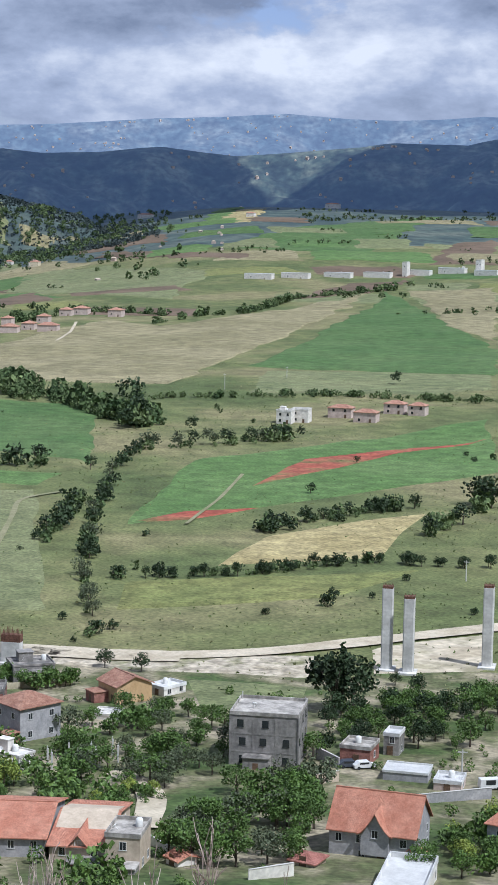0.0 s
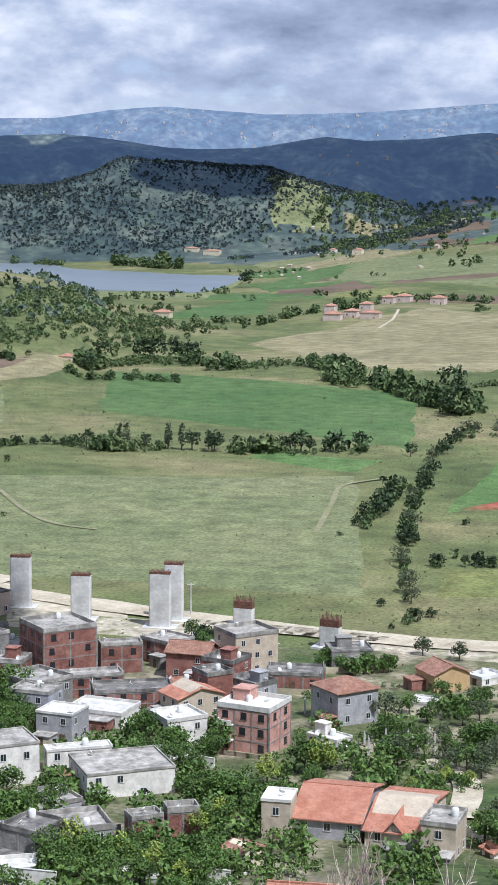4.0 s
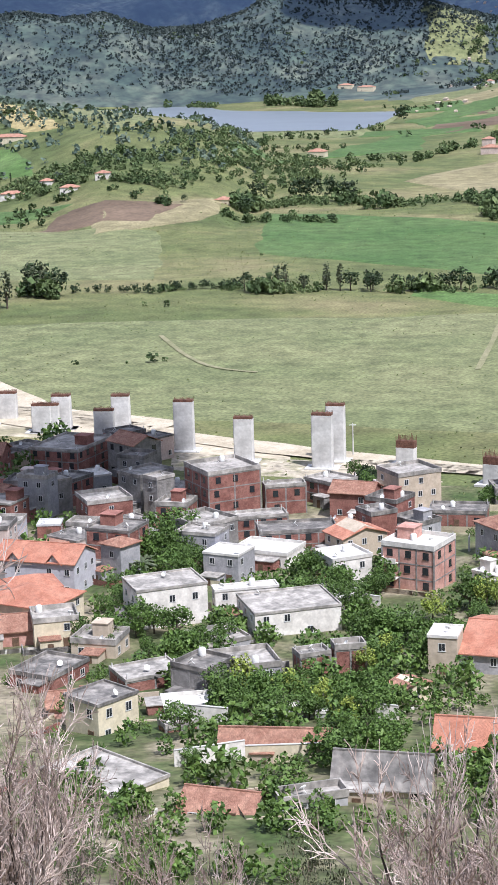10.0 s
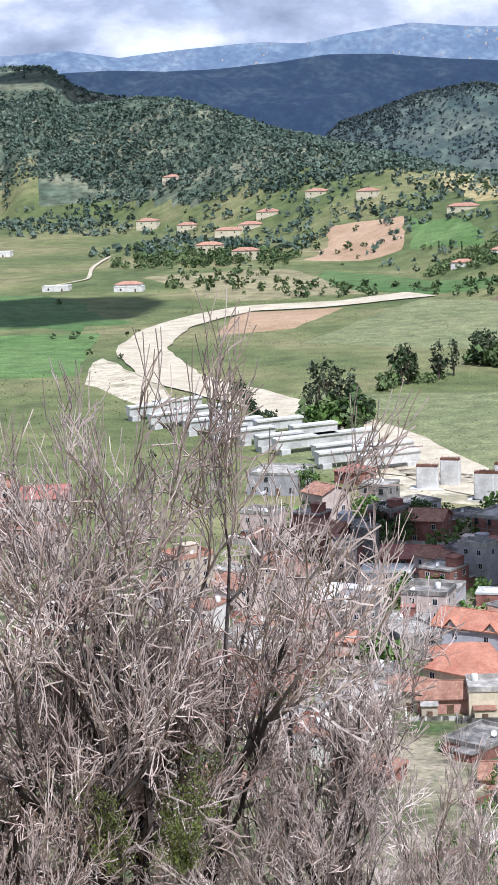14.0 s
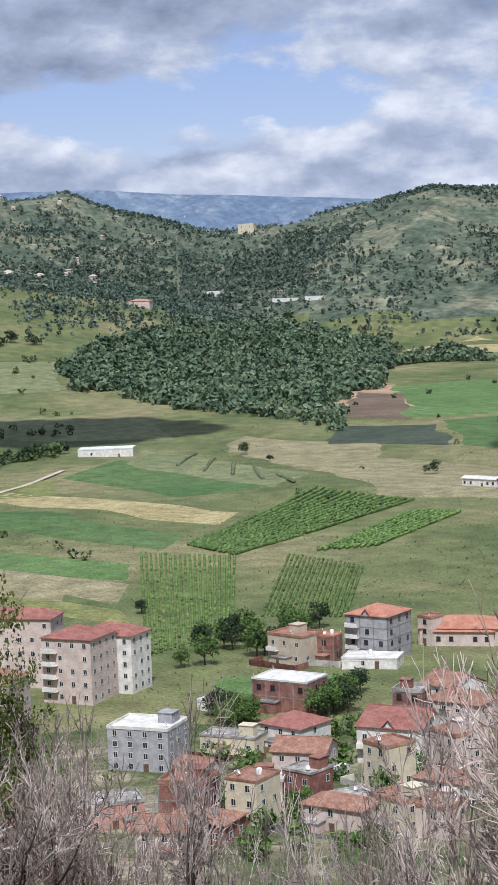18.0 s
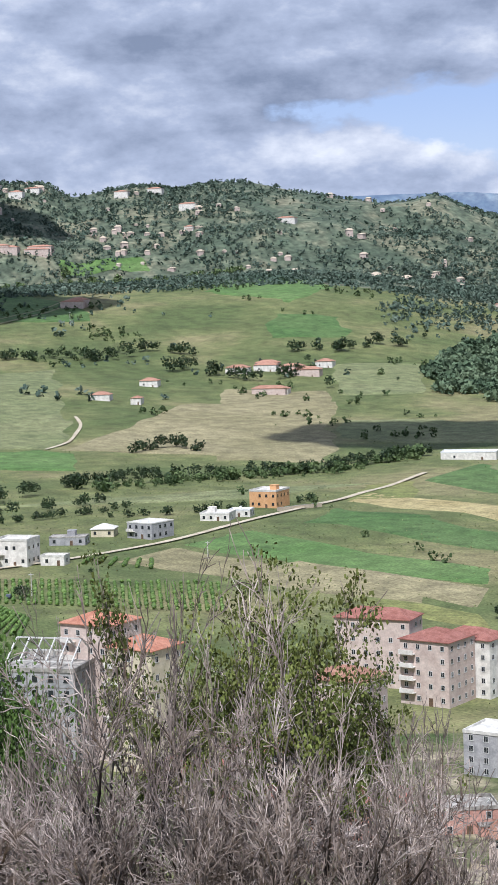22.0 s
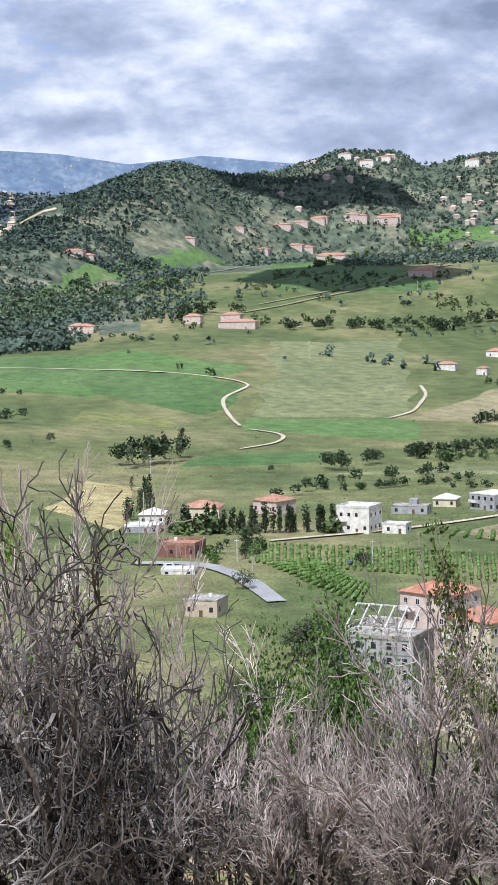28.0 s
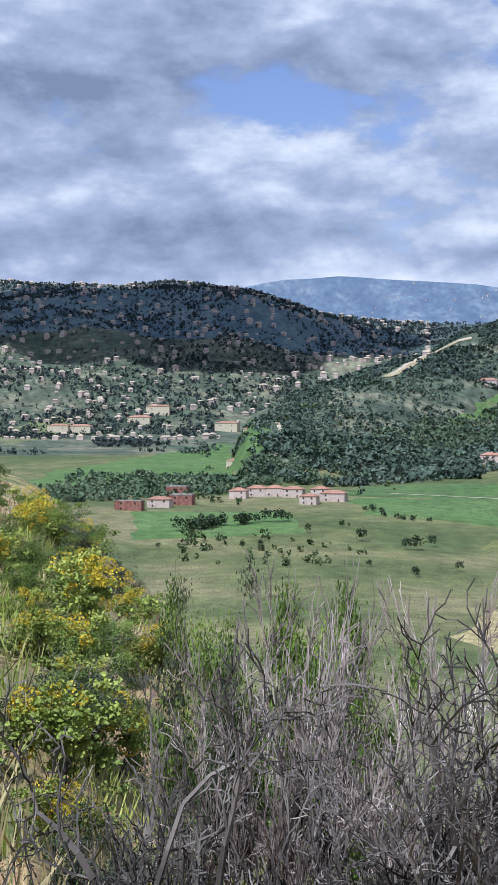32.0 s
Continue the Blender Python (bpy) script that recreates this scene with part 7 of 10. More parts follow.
house(-332.1, 2744, -8.2, 12.6, 16, 9.6, 1, "hip", "cream", "oldtile", "pale house near the lake", name='farmhouse', dishes=0)
house(-316.2, 1091.1, 1, 9.6, 8.3, 3.9, 1, "hip", "cream", "oldtile", "pale house near the lake", name='farmhouse', dishes=0)
house(-360.3, 1543.6, -2.1, 15.5, 11.5, 5.5, 1, "hip", "cream", "oldtile", "pale house near the lake", name='farmhouse', dishes=0)
house(-948.5, 1473.1, 17.5, 20.5, 12.7, 8.8, 2, "hip", "cream", "oldtile", "pale house on the wooded slope", name='farmhouse', dishes=0)
house(-787.3, 1424.2, 13.6, 20.1, 11.8, 8.2, 2, "hip", "cream", "oldtile", "pale house on the wooded slope", name='farmhouse', dishes=0)
house(-741.7, 1241.4, 15.5, 21.6, 10.5, 7.3, 2, "hip", "cream", "oldtile", "pale house on the wooded slope", name='farmhouse', dishes=0)
house(-685.6, 1201.3, 14.4, 19.8, 10.1, 6.9, 2, "hip", "cream", "oldtile", "pale house on the wooded slope", name='farmhouse', dishes=0)
house(-886.8, 1446.5, 16.3, 18.7, 12.3, 8.5, 2, "hip", "cream", "oldtile", "pale house on the wooded slope", name='farmhouse', dishes=0)
house(-794.6, 1404.1, 14.2, 21, 11.7, 8.1, 2, "hip", "cream", "oldtile", "pale house on the wooded slope", name='farmhouse', dishes=0)
house(-811.8, 1394.8, 14.8, 24.1, 11.7, 8.1, 2, "hip", "cream", "oldtile", "pale house on the wooded slope", name='farmhouse', dishes=0)
house(-552.4, 1315.7, 7.4, 24.1, 10.4, 7.2, 2, "hip", "cream", "oldtile", "cream house with a tiled roof on the spur", name='farmhouse', dishes=0)
house(-679.7, 1408.8, 10.5, 18.3, 11.4, 7.9, 2, "hip", "cream", "oldtile", "cream house with a tiled roof on the spur", name='farmhouse', dishes=0)
house(-746.1, 1441.5, 12.1, 19, 11.8, 8.2, 2, "hip", "cream", "oldtile", "cream house with a tiled roof on the spur", name='farmhouse', dishes=0)
house(-987.7, 1585.1, 16.7, 18.2, 13.6, 9.4, 2, "hip", "cream", "oldtile", "cream house with a tiled roof on the spur", name='farmhouse', dishes=0)
house(-475, 1129.7, 7.5, 15.9, 8.9, 5, 1, "hip", "white", "oldtile", "pale house among trees", name='farmhouse', dishes=0)
house(-425.3, 1107.4, 5.8, 11.6, 8.6, 4.8, 1, "hip", "white", "oldtile", "pale house among trees", name='farmhouse', dishes=0)
house(-406.1, 1118.9, 4.8, 8.5, 8.7, 4.9, 1, "hip", "white", "oldtile", "pale house among trees", name='farmhouse', dishes=0)
house(-656.6, 992.4, 18.2, 17, 8.7, 4.9, 1, "hip", "white", "oldtile", "pale house among trees", name='farmhouse', dishes=0)
house(-454.8, 1141.7, 6.6, 8, 8.9, 5, 1, "hip", "white", "oldtile", "pale house among trees", name='farmhouse', dishes=0)
house(-946.3, 1229.7, 22.2, 25.2, 11.3, 4.4, 1, "flat", "white", "whiteslab", "long pale farm building", name='farmhouse', dishes=0)
house(-711.3, 987.2, 20.4, 18.2, 8.9, 3.4, 1, "flat", "white", "whiteslab", "long pale farm building", name='farmhouse', dishes=0)
house(-655.7, 991.6, 18.1, 19.3, 8.6, 3.4, 1, "flat", "white", "whiteslab", "long pale farm building", name='farmhouse', dishes=0)
house(-949.8, 1477.5, 17.5, 20.5, 12.8, 5, 1, "flat", "white", "whiteslab", "long pale farm building", name='farmhouse', dishes=0)
house(-756.8, 1266.2, 15.5, 24, 10.7, 4.2, 1, "flat", "white", "whiteslab", "long pale farm building", name='farmhouse', dishes=0)
house(-1623.1, 1209.5, 38, 25, 14.7, 8.9, 1, "hip", "pink", "oldtile", "pinkish farmhouse in the valley", name='farmhouse', dishes=0)
house(-1366, 758.5, 45.7, 20.3, 11.4, 6.9, 1, "hip", "pink", "oldtile", "pinkish farmhouse in the valley", name='farmhouse', dishes=0)
house(-1318.6, 770, 44.3, 24.8, 11.1, 6.7, 1, "hip", "pink", "oldtile", "pinkish farmhouse in the valley", name='farmhouse', dishes=0)
house(-1256.7, 699.1, 45.4, 28, 10.5, 6.3, 1, "hip", "pink", "oldtile", "pinkish farmhouse in the valley", name='farmhouse', dishes=0)
house(-1338.7, 767.9, 44.9, 20.1, 11.2, 6.8, 1, "hip", "pink", "oldtile", "pinkish farmhouse in the valley", name='farmhouse', dishes=0)
house(-1646.5, 1450.2, 33.3, 34, 16, 5.5, 1, "flat", "white", "tin", "white farm shed on the wooded hill", name='farmhouse', dishes=0)
house(-1609.9, 1464.9, 32.4, 24.1, 15.8, 5.5, 1, "flat", "white", "tin", "white farm shed on the wooded hill", name='farmhouse', dishes=0)
house(-1745.9, 1418, 35.8, 17.6, 16, 5.7, 1, "flat", "white", "tin", "white farm shed on the wooded hill", name='farmhouse', dishes=0)
house(-1996.6, 1686.5, 34.6, 23.8, 16, 13.1, 2, "flat", "cream", "whiteslab", "pale block on the hilltop", name='farmhouse', dishes=0)
house(-1331.5, 628.1, 49.5, 15.3, 10.7, 5.5, 1, "hip", "white", "oldtile", "farmhouse in the open valley", name='farmhouse', dishes=0)
house(-1272.3, 558.2, 51.1, 15.4, 10.1, 5.2, 1, "hip", "white", "oldtile", "farmhouse in the open valley", name='farmhouse', dishes=0)
house(-1247.8, 577.2, 50.1, 8, 10, 5.2, 1, "hip", "white", "oldtile", "farmhouse in the open valley", name='farmhouse', dishes=0)
house(-1363.3, 727.5, 46.6, 20.1, 11.2, 5.8, 1, "hip", "white", "oldtile", "farmhouse in the open valley", name='farmhouse', dishes=0)
house(-1361.7, 754.5, 45.7, 20.2, 11.3, 5.9, 1, "hip", "white", "oldtile", "farmhouse in the open valley", name='farmhouse', dishes=0)
house(-1348.7, 806.6, 43.9, 15.3, 11.4, 5.9, 1, "hip", "white", "oldtile", "farmhouse in the open valley", name='farmhouse', dishes=0)
house(-1259, 702.3, 45.4, 28.1, 10.5, 5.4, 1, "hip", "white", "oldtile", "farmhouse in the open valley", name='farmhouse', dishes=0)
house(-2264, 791.3, 55.5, 23.4, 16, 9.8, 1, "hip", "pink", "oldtile", "house below the hill town", name='farmhouse', dishes=0)
house(-2003.3, 732, 54.5, 34, 15.5, 8.7, 1, "hip", "pink", "oldtile", "house below the hill town", name='farmhouse', dishes=0)
house(-2323.5, 880.8, 54.1, 21, 16, 10.1, 1, "hip", "pink", "oldtile", "house below the hill town", name='farmhouse', dishes=0)
house(-2302.1, 923.7, 52.8, 34, 16, 10.1, 1, "hip", "pink", "oldtile", "house below the hill town", name='farmhouse', dishes=0)
house(-2321.8, 800.6, 55.7, 31.9, 16, 10, 1, "hip", "pink", "oldtile", "house below the hill town", name='farmhouse', dishes=0)
house(-2342.1, 840.5, 55, 24.3, 16, 10.2, 1, "hip", "pink", "oldtile", "house below the hill town", name='farmhouse', dishes=0)
house(-1742.4, 736.5, 51.8, 24.6, 13.8, 7.7, 1, "hip", "pink", "oldtile", "house below the hill town", name='farmhouse', dishes=0)
house(-2535.8, 987.5, 53.6, 21.2, 16, 10.3, 1, "hip", "white", "oldtile", "pale house in the hilltop town", name='farmhouse', dishes=0)
house(-2552, 1020.6, 53, 23.2, 16, 10.4, 1, "hip", "white", "oldtile", "pale house in the hilltop town", name='farmhouse', dishes=0)
house(-2575.7, 967.6, 54.3, 19.7, 16, 10.4, 1, "hip", "white", "oldtile", "pale house in the hilltop town", name='farmhouse', dishes=0)
house(-2402.5, 1207.4, 48.1, 26.2, 16, 10.1, 1, "hip", "white", "oldtile", "pale house in the hilltop town", name='farmhouse', dishes=0)
house(-2224.9, 1272.9, 45, 28.3, 16, 9.7, 1, "hip", "white", "oldtile", "pale house in the hilltop town", name='farmhouse', dishes=0)
house(-2508.3, 1204.5, 49.2, 23.5, 16, 10.5, 1, "hip", "white", "oldtile", "pale house in the hilltop town", name='farmhouse', dishes=0)
house(-2495.9, 1142.2, 50.2, 21.4, 16, 10.4, 1, "hip", "white", "oldtile", "pale house in the hilltop town", name='farmhouse', dishes=0)
house(-2308, 1160.8, 48.2, 13.5, 16, 9.7, 1, "hip", "white", "oldtile", "pale house in the hilltop town", name='farmhouse', dishes=0)
house(-1980.4, 424.5, 62.5, 34, 14.7, 8.9, 1, "hip", "pink", "oldtile", "house on the slope below the hill", name='farmhouse', dishes=0)
house(-2147.7, 594, 59.3, 26.1, 16, 9.8, 1, "hip", "pink", "oldtile", "house on the slope below the hill", name='farmhouse', dishes=0)
house(-2261.7, 694.9, 57.7, 23.1, 16, 10.4, 1, "hip", "pink", "oldtile", "house on the slope below the hill", name='farmhouse', dishes=0)
house(-2233.4, 718, 56.9, 24.4, 16, 10.3, 1, "hip", "pink", "oldtile", "house on the slope below the hill", name='farmhouse', dishes=0)
house(-2302.8, 771.3, 56.2, 28.4, 16, 10.7, 1, "hip", "pink", "oldtile", "house on the slope below the hill", name='farmhouse', dishes=0)
house(-2337.7, 834.7, 55.1, 24.2, 16, 10.9, 1, "hip", "pink", "oldtile", "house on the slope below the hill", name='farmhouse', dishes=0)
house(-1968.5, 721.1, 54.5, 34, 15.2, 9.2, 1, "hip", "pink", "oldtile", "house on the slope below the hill", name='farmhouse', dishes=0)
house(-2266.1, 771.2, 55.9, 34, 16, 10.5, 1, "hip", "pink", "oldtile", "house on the slope below the hill", name='farmhouse', dishes=0)
house(-2318.9, 887.4, 53.8, 29.1, 16, 10.9, 1, "hip", "pink", "oldtile", "house on the slope below the hill", name='farmhouse', dishes=0)
house(-2306.2, 929.7, 52.7, 34, 16, 10.9, 1, "hip", "pink", "oldtile", "house on the slope below the hill", name='farmhouse', dishes=0)
house(-1567.2, 338, 62.6, 18.8, 11.7, 7, 1, "hip", "pink", "oldtile", "pinkish farmhouse in the fields", name='farmhouse', dishes=0)
house(-1566.5, 438.3, 59.2, 15.9, 11.8, 7.2, 1, "hip", "pink", "oldtile", "pinkish farmhouse in the fields", name='farmhouse', dishes=0)
house(-1568.6, 475.3, 57.9, 18.1, 11.9, 7.2, 1, "hip", "pink", "oldtile", "pinkish farmhouse in the fields", name='farmhouse', dishes=0)
house(-1523.4, 467.4, 57.4, 34, 11.6, 7, 1, "hip", "pink", "oldtile", "pinkish farmhouse in the fields", name='farmhouse', dishes=0)
house(-1746.2, 744.1, 51.7, 21, 13.8, 8.3, 1, "hip", "pink", "oldtile", "pinkish farmhouse in the fields", name='farmhouse', dishes=0)
house(-1267.4, 9.7, 74.2, 19.8, 9.2, 7.2, 2, "flat", "brick", "slab", "red brick house near the hamlet", name='farmhouse', dishes=0)
house(-1321.9, 49.3, 72.6, 17.2, 9.6, 7.5, 2, "flat", "brick", "slab", "red brick house near the hamlet", name='farmhouse', dishes=0)
house(-1416.3, 49.2, 72.7, 16.6, 10.3, 8, 2, "flat", "brick", "slab", "red brick house near the hamlet", name='farmhouse', dishes=0)
house(-1362.1, 93.9, 70.8, 13.3, 9.9, 6.4, 2, "hip", "pink", "oldtile", "pinkish house in the hamlet", name='farmhouse', dishes=0)
house(-1378.2, 109.4, 70.2, 15.3, 10.1, 6.5, 2, "hip", "pink", "oldtile", "pinkish house in the hamlet", name='farmhouse', dishes=0)
house(-1373.6, 122.6, 69.7, 14.3, 10, 6.5, 2, "hip", "pink", "oldtile", "pinkish house in the hamlet", name='farmhouse', dishes=0)
house(-1359, 135.6, 69, 16, 9.9, 6.4, 2, "hip", "pink", "oldtile", "pinkish house in the hamlet", name='farmhouse', dishes=0)
house(-1301.6, 141.4, 68.6, 12.8, 9.5, 6.2, 2, "hip", "pink", "oldtile", "pinkish house in the hamlet", name='farmhouse', dishes=0)
house(-1319.8, 161.6, 67.7, 19, 9.7, 6.3, 2, "hip", "pink", "oldtile", "pinkish house in the hamlet", name='farmhouse', dishes=0)
house(-1354.8, 155.9, 68.2, 13.3, 9.9, 6.4, 2, "hip", "pink", "oldtile", "pinkish house in the hamlet", name='farmhouse', dishes=0)
house(-1299.8, 32, 73.3, 16.9, 9.5, 6.1, 2, "hip", "pink", "oldtile", "pinkish house in the hamlet", name='farmhouse', dishes=0)
house(-2525.8, 62.3, 73.3, 34, 16, 11.9, 2, "hip", "cream", "oldtile", "pale house on the wooded slope", name='farmhouse', dishes=0)
house(-1706.2, 120.8, 70.6, 27.8, 12.4, 8, 2, "hip", "cream", "oldtile", "pale house on the wooded slope", name='farmhouse', dishes=0)
house(-1732, 136.3, 70.2, 22.6, 12.6, 8.2, 2, "hip", "cream", "oldtile", "pale house on the wooded slope", name='farmhouse', dishes=0)
house(-2442.1, 153.2, 71.1, 31.8, 16, 11.5, 2, "hip", "cream", "oldtile", "pale house on the wooded slope", name='farmhouse', dishes=0)
house(-2422.6, -46.4, 75.8, 31.5, 16, 11.4, 2, "hip", "cream", "oldtile", "pale house on the wooded slope", name='farmhouse', dishes=0)
house(-2421.4, -75.1, 76.5, 28.4, 16, 11.4, 2, "hip", "cream", "oldtile", "pale house on the wooded slope", name='farmhouse', dishes=0)
house(-2486.1, 34.4, 73.9, 32.3, 16, 11.7, 2, "hip", "cream", "oldtile", "pale house on the wooded slope", name='farmhouse', dishes=0)
house(-1976.3, 415.2, 62.8, 26.2, 14.7, 10.1, 2, "hip", "pink", "oldtile", "pinkish house on the slope", name='farmhouse', dishes=0)
house(-1570, 332.2, 62.8, 15.6, 11.7, 8.1, 2, "hip", "pink", "oldtile", "pinkish house on the slope", name='farmhouse', dishes=0)

# ---- smaller houses between ----
house(-118.9, 325.9, -7.7, 9.5, 8.9, 8.7, 3, "flat", "brick", "darkslab", "bare red brick house among close-set village roofs", bare=True)
house(-181, 404.2, 9, 9.4, 9.7, 5.8, 2, "gable", "brick", "oldtile", "bare red brick house among close-set village roofs")
house(-153, 280.8, -33.4, 8.4, 7.5, 8.7, 3, "flat", "brick", "slab", "bare red brick house among close-set village roofs")
house(-178.6, 422.9, -25.9, 8.6, 8.7, 2.9, 1, "flat", "pink", "darkslab", "pinkish rendered house among close-set village roofs")
house(-214.8, 413.4, -23.7, 8.5, 9.3, 8.7, 3, "gable", "pink", "oldtile", "pinkish rendered house among close-set village roofs")
house(-126.3, 353.6, -32.3, 8.3, 9.6, 2.9, 1, "flat", "brick", "darkslab", "bare red brick house among close-set village roofs", bare=True)
house(-186.8, 368.7, 11.3, 6.8, 8.1, 5.8, 2, "flat", "brick", "darkslab", "bare red brick house among close-set village roofs")
house(-163, 367.3, -18.5, 8.8, 6.1, 5.8, 2, "gable", "pink", "oldtile", "pinkish rendered house among close-set village roofs")
house(-157.1, 358.1, -8.6, 8.1, 7.9, 5.8, 2, "flat", "brick", "slab", "bare red brick house among close-set village roofs")
house(-160, 377.3, 3.4, 7.5, 7.8, 5.8, 2, "flat", "pink", "darkslab", "pinkish rendered house among close-set village roofs")
house(-197.2, 392.9, 3.3, 7.2, 8.5, 5.8, 2, "flat", "lilac", "darkslab", "lilac-grey house among close-set village roofs")
house(-147.3, 333.4, -10.5, 6.6, 5.7, 2.9, 1, "flat", "block", "darkslab", "grey block house among close-set village roofs")
house(-150.1, 380.8, -19.7, 7.1, 8.4, 5.8, 2, "flat", "brick", "darkslab", "bare red brick house among close-set village roofs", bare=True)
house(-154.3, 431.7, -38.3, 7.3, 8.5, 5.8, 2, "flat", "brick", "darkslab", "bare red brick house among close-set village roofs", bare=True)
house(-119.4, 337.3, -36.9, 9.4, 8.7, 2.9, 1, "flat", "block", "darkslab", "grey block house among close-set village roofs", bare=True)
house(-186.4, 343.8, -6.6, 8.4, 7.5, 5.8, 2, "gable", "pink", "oldtile", "pinkish rendered house among close-set village roofs")
house(-140.3, 302.6, -35.8, 9.7, 8.4, 5.8, 2, "flat", "block", "slab", "grey block house among close-set village roofs", bare=True)
house(-156.9, 290.1, -29.9, 7.6, 7.3, 5.8, 2, "flat", "brick", "darkslab", "bare red brick house among close-set village roofs")
house(-199, 382.4, -6.4, 11.6, 10.9, 5.8, 2, "gable", "brick", "oldtile", "bare red brick house among close-set village roofs")
house(-161.7, 323.1, 10.2, 8.6, 8.5, 5.8, 2, "flat", "lilac", "darkslab", "lilac-grey house among close-set village roofs")
house(-153.6, 306.3, -6.4, 8.2, 6.1, 8.7, 3, "flat", "block", "darkslab", "grey block house among close-set village roofs")
house(-195.6, 411.5, -16.8, 8.1, 7.7, 5.8, 2, "flat", "brick", "slab", "bare red brick house among close-set village roofs", bare=True)
house(-133.5, 340.1, -23.7, 8.7, 8.4, 2.9, 1, "flat", "pink", "darkslab", "pinkish rendered house among close-set village roofs")
house(-143.5, 408.2, -32.9, 10.4, 8.3, 8.7, 3, "gable", "block", "oldtile", "grey block house among close-set village roofs", bare=True)
house(-145.3, 323.1, 8.7, 9.6, 7.3, 8.7, 3, "flat", "pink", "darkslab", "pinkish rendered house among close-set village roofs")
house(-144.4, 427.4, -30.9, 6.9, 6.6, 5.8, 2, "flat", "pink", "darkslab", "pinkish rendered house among close-set village roofs")
house(-117.2, 387.4, -2.4, 7.6, 7, 5.8, 2, "flat", "brick", "slab", "bare red brick house among close-set village roofs")
house(-137.4, 392.6, -9.1, 7.1, 6.7, 8.7, 3, "flat", "block", "darkslab", "grey block house among close-set village roofs")
house(-107.1, 345.6, -34.5, 10.9, 10, 5.8, 2, "flat", "block", "slab", "grey block house among close-set village roofs")
house(-126.1, 387.8, -10.3, 7.9, 7.8, 2.9, 1, "flat", "brick", "slab", "bare red brick house among close-set village roofs", bare=True)
house(-135.7, 350.6, 0.4, 5.8, 5.4, 2.9, 1, "flat", "block", "slab", "grey block house among close-set village roofs")
house(-117.6, 360.5, -3, 7.2, 6.6, 5.8, 2, "flat", "brick", "slab", "bare red brick house among close-set village roofs", bare=True)
house(-118.6, 377.7, -28.6, 7.3, 7.5, 2.9, 1, "flat", "block", "darkslab", "grey block house among close-set village roofs")
house(-160.4, 387.6, -29, 10.6, 11, 2.9, 1, "flat", "brick", "slab", "bare red brick house among close-set village roofs", bare=True)
house(-65.2, 363.2, -35, 8.4, 6.5, 2.9, 1, "flat", "grey", "darkslab", "grey rendered house among close-set village roofs")
house(-81.3, 377.6, -5.1, 9.6, 8, 5.8, 2, "gable", "brick", "oldtile", "bare red brick house among close-set village roofs")
house(-72.2, 370.8, -19.6, 7.7, 7.9, 5.8, 2, "flat", "brick", "darkslab", "bare red brick house among close-set village roofs")
house(-72.6, 357.6, -47.9, 6.3, 6.2, 5.8, 2, "flat", "brick", "darkslab", "bare red brick house among close-set village roofs")
house(-93.9, 319.2, -11.1, 7.5, 7.1, 5.8, 2, "flat", "grey", "whiteslab", "grey rendered house among close-set village roofs")
house(-104.1, 335.5, -7.9, 8.6, 7.2, 5.8, 2, "flat", "grey", "slab", "grey rendered house among close-set village roofs")
house(-71.4, 319.1, -50.4, 8, 8.3, 5.8, 2, "flat", "white", "whiteslab", "whitewashed house among close-set village roofs")
house(-68.9, 298.8, -14.5, 8, 6.5, 2.9, 1, "flat", "white", "whiteslab", "whitewashed house among close-set village roofs")
house(-75.3, 240.3, -21.1, 6.5, 6.8, 5.8, 2, "flat", "block", "darkslab", "grey block house among close-set village roofs", bare=True)
house(-102.5, 247, -14.7, 8, 9.9, 2.9, 1, "flat", "brick", "darkslab", "bare red brick house among close-set village roofs")
house(-86.4, 227.4, -1.5, 6.3, 6.4, 2.9, 1, "gable", "block", "oldtile", "grey block house among close-set village roofs")
house(-83.2, 218.2, -28.9, 7, 7.3, 5.8, 2, "flat", "cream", "darkslab", "cream rendered house among close-set village roofs")
house(-169.8, 248.6, -4.2, 9.9, 8.3, 2.9, 1, "flat", "beige", "slab", "beige rendered house among close-set village roofs")
house(-192.6, 328.2, -18.7, 7.9, 8.4, 5.8, 2, "gable", "pink", "oldtile", "pinkish rendered house among close-set village roofs")
house(-207.1, 349, -24.3, 7.7, 6.5, 2.9, 1, "flat", "white", "slab", "whitewashed house among close-set village roofs")
house(-209.1, 372.7, -18.5, 7.1, 8, 5.8, 2, "gable", "pink", "oldtile", "pinkish rendered house among close-set village roofs")
house(-190, 308.9, -1.3, 7.3, 7.8, 5.8, 2, "flat", "white", "oldtile", "whitewashed house among close-set village roofs")
house(-163.4, 309.5, -13.3, 9, 8.4, 5.8, 2, "gable", "white", "oldtile", "whitewashed house among close-set village roofs")
house(-156.3, 270.9, -18.9, 7.7, 6.6, 8.7, 3, "flat", "beige", "slab", "beige rendered house among close-set village roofs")
house(-212.5, 338.7, -26.4, 8.8, 9.3, 8.7, 3, "flat", "beige", "oldtile", "beige rendered house among close-set village roofs")
house(-136.6, 248.3, -22.3, 9.6, 6.7, 2.9, 1, "flat", "white", "slab", "whitewashed house among close-set village roofs")
house(-152.1, 253, -14.6, 9.3, 9.4, 8.7, 3, "flat", "brick", "oldtile", "bare red brick house among close-set village roofs", bare=True)
house(-125, 247.4, -22.9, 8.3, 8.9, 8.7, 3, "flat", "white", "slab", "whitewashed house among close-set village roofs")
house(-174.9, 308.6, -4, 10.7, 8.7, 2.9, 1, "flat", "brick", "oldtile", "bare red brick house among close-set village roofs")
